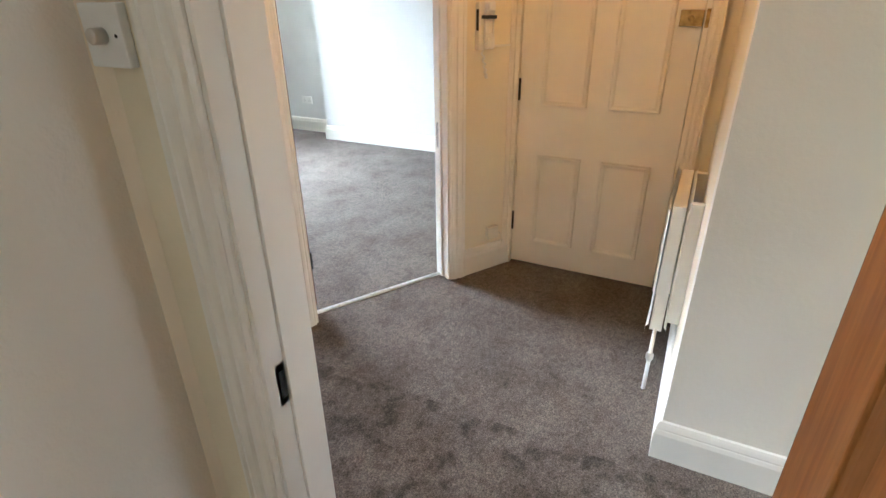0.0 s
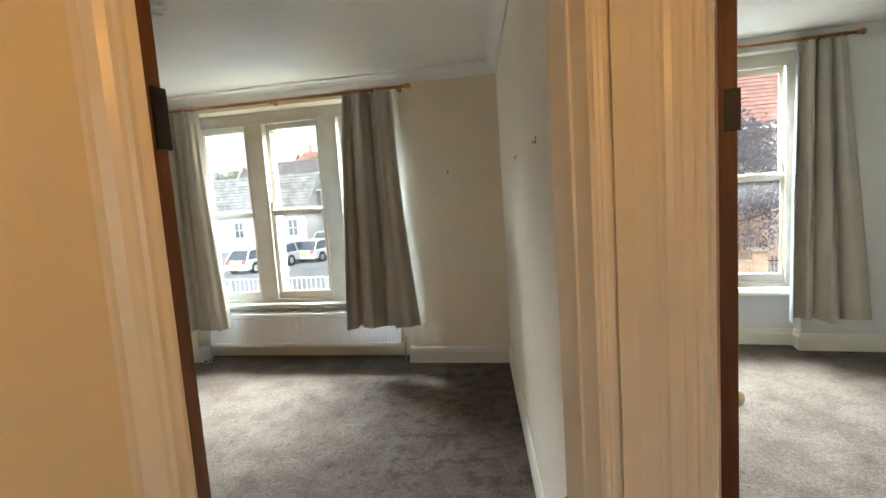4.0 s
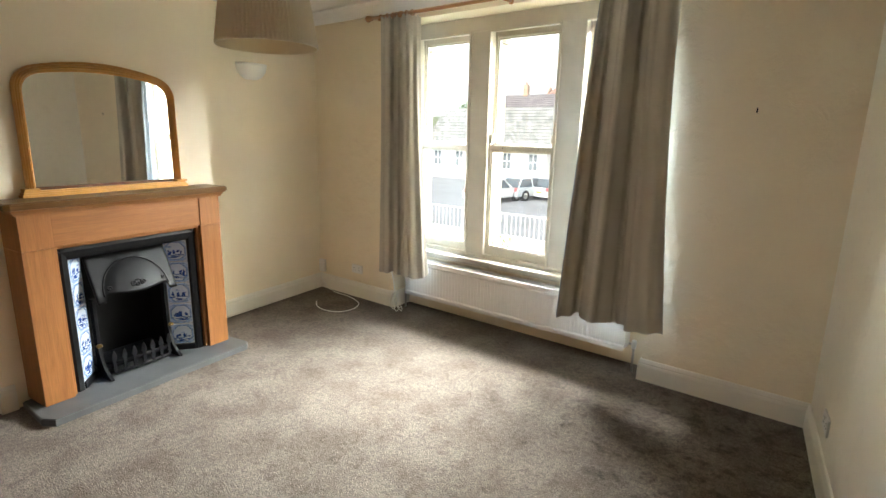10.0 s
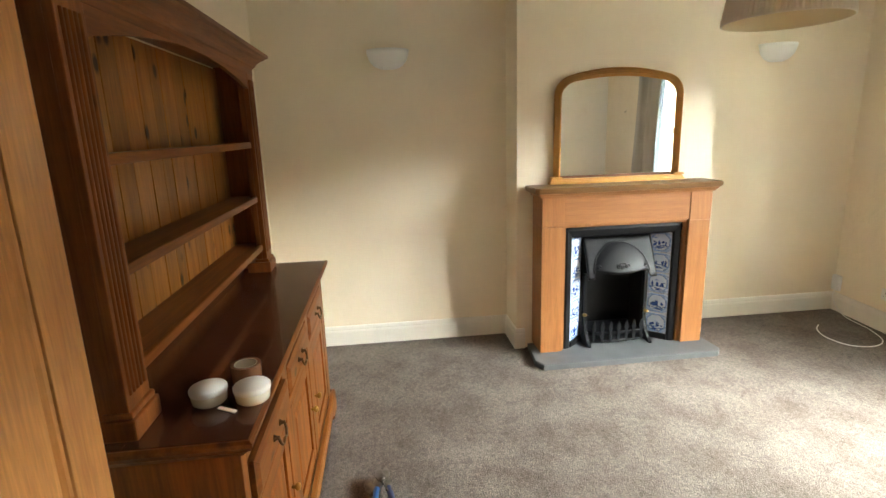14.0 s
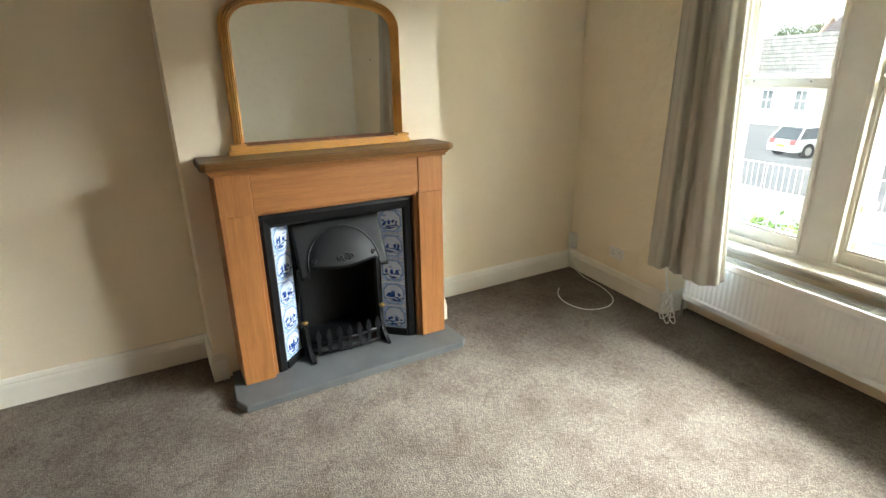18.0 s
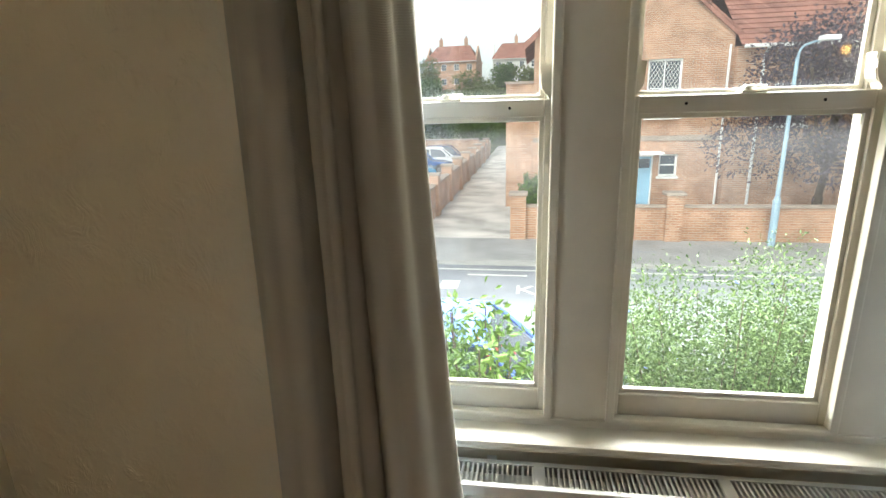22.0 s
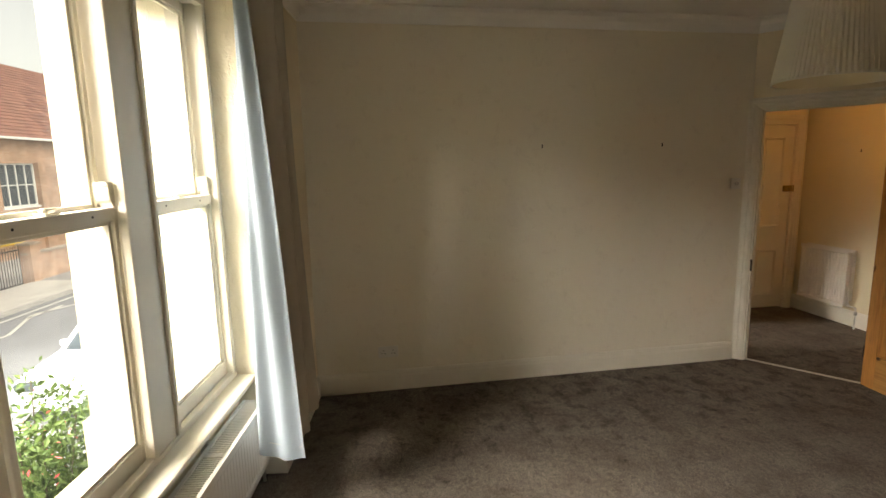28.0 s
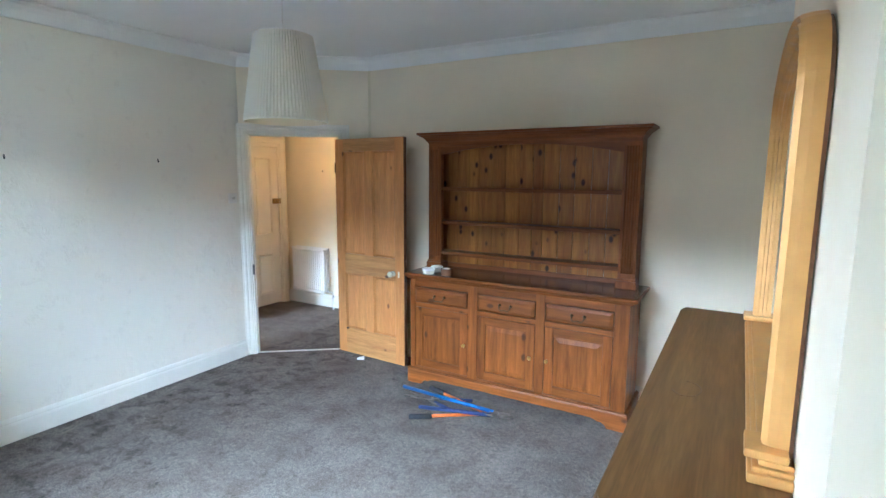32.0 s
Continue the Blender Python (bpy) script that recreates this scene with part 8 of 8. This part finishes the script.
for k, (s, d, w, tn) in enumerate([(-34, 84, 11, 4), (-20, 88, 10, -3), (-7, 90, 9, 2), (3, 86, 10, 0), (15, 92, 11, 3), (-50, 80, 12, 6)]):
    house(s, d, w, 8, 5.2, 8.4, "hillside_house", "red-roofed brick house far off among hillside trees", M_BRICK2 if k % 2 else M_RENDER, M_TILES, tn, chimneys=2 if k % 2 else 1, inset=2.0)


# ---- foliage ----
def leaf_mesh(name, lumps, count, size, seed, thick=0.55, droop=0.3):
    """Many small folded leaves scattered through overlapping clumps."""
    rng = np.random.default_rng(seed)
    vol = np.array([a * b * c for _, (a, b, c) in lumps]) ** 0.67
    which = rng.choice(len(lumps), count, p=vol / vol.sum())
    cen = np.array([c for c, _ in lumps])[which]
    rad = np.array([r for _, r in lumps])[which]
    v = rng.normal(size=(count, 3))
    v /= np.linalg.norm(v, axis=1)[:, None]
    r = thick + (1.08 - thick) * rng.random(count) ** 0.6 + 0.1 * rng.normal(size=count)
    p = cen + v * rad * r[:, None]
    out = v * 0.7 + rng.normal(size=(count, 3)) * 0.55
    out[:, 2] -= droop * rng.random(count)
    out /= np.linalg.norm(out, axis=1)[:, None]
    side = np.cross(out, rng.normal(size=(count, 3)))
    side /= np.linalg.norm(side, axis=1)[:, None]
    nrm = np.cross(side, out)
    L = (size * (0.6 + 0.8 * rng.random(count)))[:, None]
    base, tip = p - out * L * 0.5, p + out * L * 0.5
    lf, rt = p + side * L * 0.22 + nrm * L * 0.1, p - side * L * 0.22 + nrm * L * 0.1
    verts = np.stack([base, lf, tip, rt], 1).reshape(-1, 3)
    idx = np.arange(count)[:, None] * 4
    faces = np.concatenate([idx + np.array([0, 1, 2]), idx + np.array([0, 2, 3])])
    me = bpy.data.meshes.new(name)
    me.from_pydata(verts.tolist(), [], faces.tolist())
    return me


def crown_lumps(rng, w, depth, h, z0, n):
    out = []
    for k in range(n):
        a, q = rng.uniform(0, 6.28), rng.uniform(0.1, 1.0) ** 0.6
        z = z0 + h * rng.uniform(0.14, 0.86)
        pinch = 1 - abs((z - z0) / h - 0.42) * 1.15
        r = rng.uniform(0.2, 0.34) * min(w, h)
        out.append(((math.cos(a) * q * w * 0.36 * pinch, math.sin(a) * q * depth * 0.36 * pinch, z), (r, r, r * rng.uniform(0.6, 0.85))))
    return out


def tree(s, d, w, h, z0, name, label, material, leaf=0.16, count=7000, seed=1, trunk=0.16, z=None, category="tree", clumps=16):
    rng = random.Random(seed)
    t = thing(name, label, category, m=spot(s, d, rise(d) if z is None else z))
    lumps = crown_lumps(rng, w, w, h, z0, clumps)
    pts = [(0, 0, 0), (0.04 * w * rng.uniform(-1, 1), 0.03 * w, z0 * 0.6), (0.03 * w, 0, z0 + h * 0.3), (0, 0.02 * w, z0 + h * 0.62)]
    tr = bmesh.new()
    for k in range(3):
        a, b = pts[k], pts[k + 1]
        tube([a, [(i + j) / 2 for i, j in zip(a, b)], b], trunk * (1 - 0.27 * k), 8, tr)
    part("trunk", tr, M_BARK, t)
    for c, _ in lumps[:7]:
        m0 = (0, 0, z0 + h * 0.1 * rng.random())
        mid = (c[0] * 0.5, c[1] * 0.5, (m0[2] + c[2]) / 2 - 0.05 * h)
        part("limb", tube([m0, mid, c], trunk * 0.3, 6), M_BARK, t)
    me = leaf_mesh("crown", lumps, count, leaf, seed)
    me.materials.append(material)
    cr = new("crown", me)
    cr.parent = t
    return t


def bush(s, d, w, depth, h, name, label, material, leaf=0.07, count=6000, seed=3, blooms=None, nblooms=0, z=None, stems=14, fill=0.3, swell=1.0, stem_r=0.007):
    rng = random.Random(seed)
    t = thing(name, label, "shrub", m=spot(s, d, G - 0.03 if z is None else z))
    lumps = []
    for k in range(stems):
        x, y = rng.uniform(-0.42, 0.42) * w, rng.uniform(-0.4, 0.4) * depth
        top = h * rng.uniform(0.68, 1.0) * (1 - 0.35 * (abs(x) / (0.5 * w)) ** 2)
        part("stem", tube([(x * 0.3, y * 0.3, 0), (x * 0.75, y * 0.75, top * 0.5), (x, y, top * 0.93)], stem_r, 5), M_BARK, t)
        for q in (0.25, 0.5, 0.74, 0.9):
            r = swell * (0.25 - 0.16 * q) * min(w, h) * rng.uniform(0.8, 1.2)
            lumps.append(((x * (0.4 + 0.6 * q), y * (0.4 + 0.6 * q), top * q), (r, r, r * 1.25)))
    me = leaf_mesh("leaves", lumps, count, leaf, seed, thick=fill)
    me.materials.append(material)
    lv = new("leaves", me)
    lv.parent = t
    if blooms:
        me = leaf_mesh("flowers", [(c, (r[0] * 1.12, r[1] * 1.12, r[2] * 1.1)) for c, r in lumps[2::4] + lumps[3::4]], nblooms * 5, 0.06, seed + 1, thick=0.95)
        me.materials.append(blooms)
        fl = new("flowers", me)
        fl.parent = t
        tagged(fl, "small scattered petals", kind="stuff")
    return t


tree(9.9, 2.3, 9.0, 4.7, 1.7, "purple_leaved_tree", "dark purple-leaved tree behind the brick boundary wall", M_PURPLE, 0.14, 17000, 5, 0.15, z=G, clumps=34)
bush(2.65, -11.45, 3.5, 1.3, 3.0, "flowering_shrub", "tall bright green shrub with a few blue flowers", M_PALE, 0.037, 170000, 4, M_BLOOM, 9, stems=60, fill=0.12, swell=1.12, stem_r=0.004)
bush(0.4, -11.7, 1.9, 1.0, 2.9, "rose_bush", "loose green rose bush with pink-red flowers in the front garden", M_GREEN, 0.09, 9000, 7, M_ROSE, 6, stems=22)
bush(-0.85, -11.85, 1.5, 1.1, 3.0, "front_garden_shrub", "bright green leafy shrub in the front garden", M_GREEN, 0.11, 6000, 15, stems=16)
bush(5.1, -11.1, 2.8, 1.1, 2.2, "rose_bush", "green rose bush with dull red flowers in the front garden", M_GREEN2, 0.1, 9000, 8, M_ROSE, 24, stems=22)
bush(-4.0, -12.0, 2.6, 1.1, 2.85, "front_garden_shrub", "bright green leafy shrub in the front garden", M_GREEN, 0.12, 5000, 16, stems=14)
bush(1.4, 2.0, 2.0, 1.6, 2.3, "garden_shrub", "dense green shrub behind the brick wall", M_GREEN, 0.12, 5000, 9)
bush(0.9, 4.2, 1.2, 3.0, 1.9, "garden_shrub", "yellow-green shrub beside the gravel driveway", M_PALE, 0.12, 4000, 10)
bush(0.35, 9.0, 0.9, 5.0, 1.3, "driveway_hedge", "rough green growth along the driveway edge", M_GREEN3, 0.15, 4000, 12)
for k, (s, d, w, h) in enumerate([(-15.5, 34, 7, 5.2), (-11.5, 31, 6, 4.6), (-8, 35, 7, 5.5), (-4.5, 34, 6.5, 5.2), (-1.5, 45, 7, 5.5), (1.0, 47, 6, 5.0), (-18.5, 33, 5, 6.5), (-13, 42, 8, 7.2), (-6, 44, 8, 7.0), (-22, 36, 6, 6.5)]):
    tree(s, d, w, h, 0.7, "hedgerow_tree", "broad green tree in the overgrown belt behind the car park", (M_GREEN3, M_GREEN2)[k % 2], 0.3, 5200, 30 + k, 0.18, z=G, clumps=15)
for k in range(22):
    s = -60 + 4.6 * k + R.uniform(-1, 1)
    tree(s, 66 + R.uniform(-6, 9), R.uniform(5.5, 8), R.uniform(5, 7.5), 0.8, "hillside_tree", "leafy green tree on the far hillside", (M_GREEN2, M_GREEN3)[k % 2], 0.45, 2600, 60 + k, 0.2, clumps=13)
brick_wall(-16, -3.2, 24.0, 1.9, "orange brick wall at the back of the car park", material=M_BRICK2)

# bench table in the yard, lamp post, bollard
bt = thing("picnic_table", "weathered wooden picnic table beside the brick building", "table", m=spot(2.6, 3.6, G + 0.06))
for k in range(4):
    part("table_plank", box(-0.9, 0.9, -0.36 + 0.18 * k, -0.2 + 0.18 * k, 0.71, 0.75), M_WOODG, bt)
for y in (-0.7, 0.55):
    part("seat_plank", box(-0.9, 0.9, y, y + 0.2, 0.41, 0.45), M_WOODG, bt)
for x in (-0.7, 0.66):
    part("trestle", box(x, x + 0.06, -0.7, 0.75, 0.34, 0.41), M_WOODG, bt)
    for a, b in ((-0.65, -0.2), (0.65, 0.2)):
        part("leg", tube([(x + 0.03, a, 0), (x + 0.03, b, 0.71)], 0.035, 6), M_WOODG, bt)

lp = thing("street_lamp", "slim pale blue-grey street lamp post beside the brick wall", "street lamp", m=spot(7.55, -0.45, G + 0.11))
part("base_sleeve", lathe([(0.1, 0), (0.1, 1.3), (0.065, 1.4)], 14), M_LAMPP, lp, "darker painted lower sleeve")
part("post", lathe([(0.06, 1.35), (0.045, 5.05)], 12), M_LAMPP, lp)
part("bracket", tube(smooth_line([(0, 0, 4.95), (0.05, -0.1, 5.3), (0.35, -0.5, 5.43)]), 0.03), M_LAMPP, lp)
part("lantern", box(0.2, 0.6, -0.75, -0.45, 5.38, 5.5, 0.04), M_UPVC, lp, "pale lantern head")


def car(s, d, turn, colour, label, length=4.0, height=1.48, z=G, suv=False):
    """A parked car: shaped body, glazed cabin, wheels, lamps, bumpers."""
    paint = mat("car_paint", colour, rough=0.25, coat=0.6, noise_scale=1.0, noise_amount=0.03)
    c = thing("parked_car", label, "car", m=spot(s, d, z, turn))
    w, L, H = 1.74, length, height
    belt = H * 0.6
    prof = [(-L / 2 + 0.05, 0.28), (L / 2 - 0.06, 0.28), (L / 2, 0.5), (L / 2 - 0.03, belt - 0.2), (L / 2 - 0.35, belt - 0.08), (L * 0.2, belt), (-L / 2 + 0.2, belt), (-L / 2 + 0.02, belt - 0.12), (-L / 2, 0.5)]
    body = slab([(x, z_) for x, z_ in prof], 1, -w / 2, w / 2, bevel=0.0)
    bmesh.ops.bevel(body, geom=list(body.edges), offset=0.07, segments=2, affect="EDGES", profile=0.5)
    part("body", body, paint, c, smooth=False)
    cab = [(L * 0.2, belt - 0.03, 0.0), (L * 0.05, H - 0.05, 0.16), (-L * 0.1, H - 0.02, 0.17), (-L * (0.36 if not suv else 0.4), H - 0.07, 0.17), (-L * 0.47, belt - 0.03, 0.02)]
    bm = bmesh.new()
    lo = [bm.verts.new((x, -w / 2 + 0.05 + i, z_)) for x, z_, i in cab]
    hi = [bm.verts.new((x, w / 2 - 0.05 - i, z_)) for x, z_, i in cab]
    bm.faces.new(lo)
    bm.faces.new(hi)
    for k in range(len(cab)):
        j = (k + 1) % len(cab)
        bm.faces.new((lo[k], lo[j], hi[j], hi[k]))
    part("glazing", bm, M_FARGLASS, c, "dark car windows")
    bm = bmesh.new()
    for y in (-1, 1):
        for (x0, z0, i0), (x1, z1, i1) in zip(cab, cab[1:]):
            tube([(x0, y * (w / 2 - 0.05 - i0), z0), (x1, y * (w / 2 - 0.05 - i1), z1)], 0.045, 6, bm)
        tube([(-L * 0.12, y * (w / 2 - 0.06), belt), (-L * 0.13, y * (w / 2 - 0.2), H - 0.03)], 0.04, 6, bm)
    part("window_pillars", bm, paint, c)
    (xa, za, ia), (xb, zb, ib) = cab[1], cab[3]
    xm, zm, im = cab[2]
    bm = slab([(xa + 0.02, za + 0.015), (xm, zm + 0.02), (xb - 0.05, zb + 0.015), (xb, zb - 0.03), (xm, zm - 0.03), (xa, za - 0.03)], 1, -w / 2 + 0.2, w / 2 - 0.2)
    part("roof", bm, paint, c)
    for x in (-L * 0.31, L * 0.32):
        for y in (-w / 2 - 0.01, w / 2 - 0.19):
            wh = part("wheel", lathe([(0.2, 0), (0.31, 0.01), (0.32, 0.1), (0.31, 0.19), (0.2, 0.2)], 20, center=(x, y, 0.32), axis=1), M_TYRE, c)
            part("rim", lathe([(0.05, -0.005), (0.2, -0.004), (0.2, 0.204), (0.05, 0.205)], 14, center=(x, y, 0.32), axis=1), M_CHROME, wh)
            part("wheel_arch", lathe([(0.33, 0.01), (0.37, 0.0), (0.37, 0.2), (0.33, 0.19)], 20, center=(x, y + (0.003 if y > 0 else -0.003), 0.33), axis=1), M_DARK, wh)
    for y in (-w / 2 + 0.1, w / 2 - 0.42):
        part("headlight", box(L / 2 - 0.16, L / 2 + 0.005, y, y + 0.32, 0.6, 0.74, 0.03), M_FARGLASS, c)
        part("tail_light", box(-L / 2 - 0.005, -L / 2 + 0.1, y, y + 0.3, 0.62, 0.86, 0.02), M_ROSE, c)
    part("bumper", box(L / 2 - 0.2, L / 2 + 0.03, -w / 2 + 0.05, w / 2 - 0.05, 0.26, 0.46, 0.05), paint, c)
    part("bumper", box(-L / 2 - 0.03, -L / 2 + 0.2, -w / 2 + 0.05, w / 2 - 0.05, 0.26, 0.48, 0.05), paint, c)
    for y in (-w / 2 - 0.12, w / 2 - 0.02):
        part("wing_mirror", box(L * 0.13, L * 0.13 + 0.1, y, y + 0.14, belt + 0.02, belt + 0.14, 0.03), paint, c)
    part("number_plate", box(-L / 2 - 0.04, -L / 2 - 0.031, -0.26, 0.26, 0.5, 0.62), M_YELLOW, c)
    return c


CP = G + 0.07
car(-6.6, 14.0, 8, (0.012, 0.17, 0.34), "teal-blue hatchback parked beside the driveway wall", 3.8, z=CP)
car(-6.3, 17.0, 6, (0.03, 0.1, 0.32), "dark blue hatchback parked in the car park", 4.0, z=CP)
car(-5.6, 19.9, 5, (0.78, 0.79, 0.8), "white car parked in the car park", 4.2, z=CP)
car(-5.3, 22.0, 4, (0.03, 0.04, 0.1), "dark navy car parked at the back wall", 4.3, z=CP)
car(-13.0, 18.7, -8, (0.6, 0.62, 0.63), "silver off-road car parked beside the white house", 4.5, 1.7, z=CP, suv=True)
car(-14.0, 12.8, 80, (0.5, 0.53, 0.56), "silver-blue car parked in the car park", 4.1, z=CP)
car(-12.4, 14.2, 78, (0.8, 0.8, 0.8), "white car parked in the car park", 4.1, z=CP)
car(-14.8, 9.8, 82, (0.8, 0.8, 0.8), "white hatchback parked in the car park", 4.0, z=CP)
car(0.1, -9.75, 0, (0.09, 0.15, 0.5), "bright blue car parked at the near kerb", 4.0)
car(10.3, -9.2, 180, (0.7, 0.74, 0.8), "white car parked at the near kerb", 4.2)

# masonry that carries the flat: a lower storey and a roof above
low = bmesh.new()
prism([(-3.2, 0.1), (-3.2, 6.13), (1.55, 5.6), (2.9, 5.9), (5.6, 5.5), (5.6, -1.6), (-0.9, -1.6)], G - 0.02, -0.32, low)
setting("wall_lower_storey", low, M_RENDER, "plain rendered wall of the storey below", "wall")
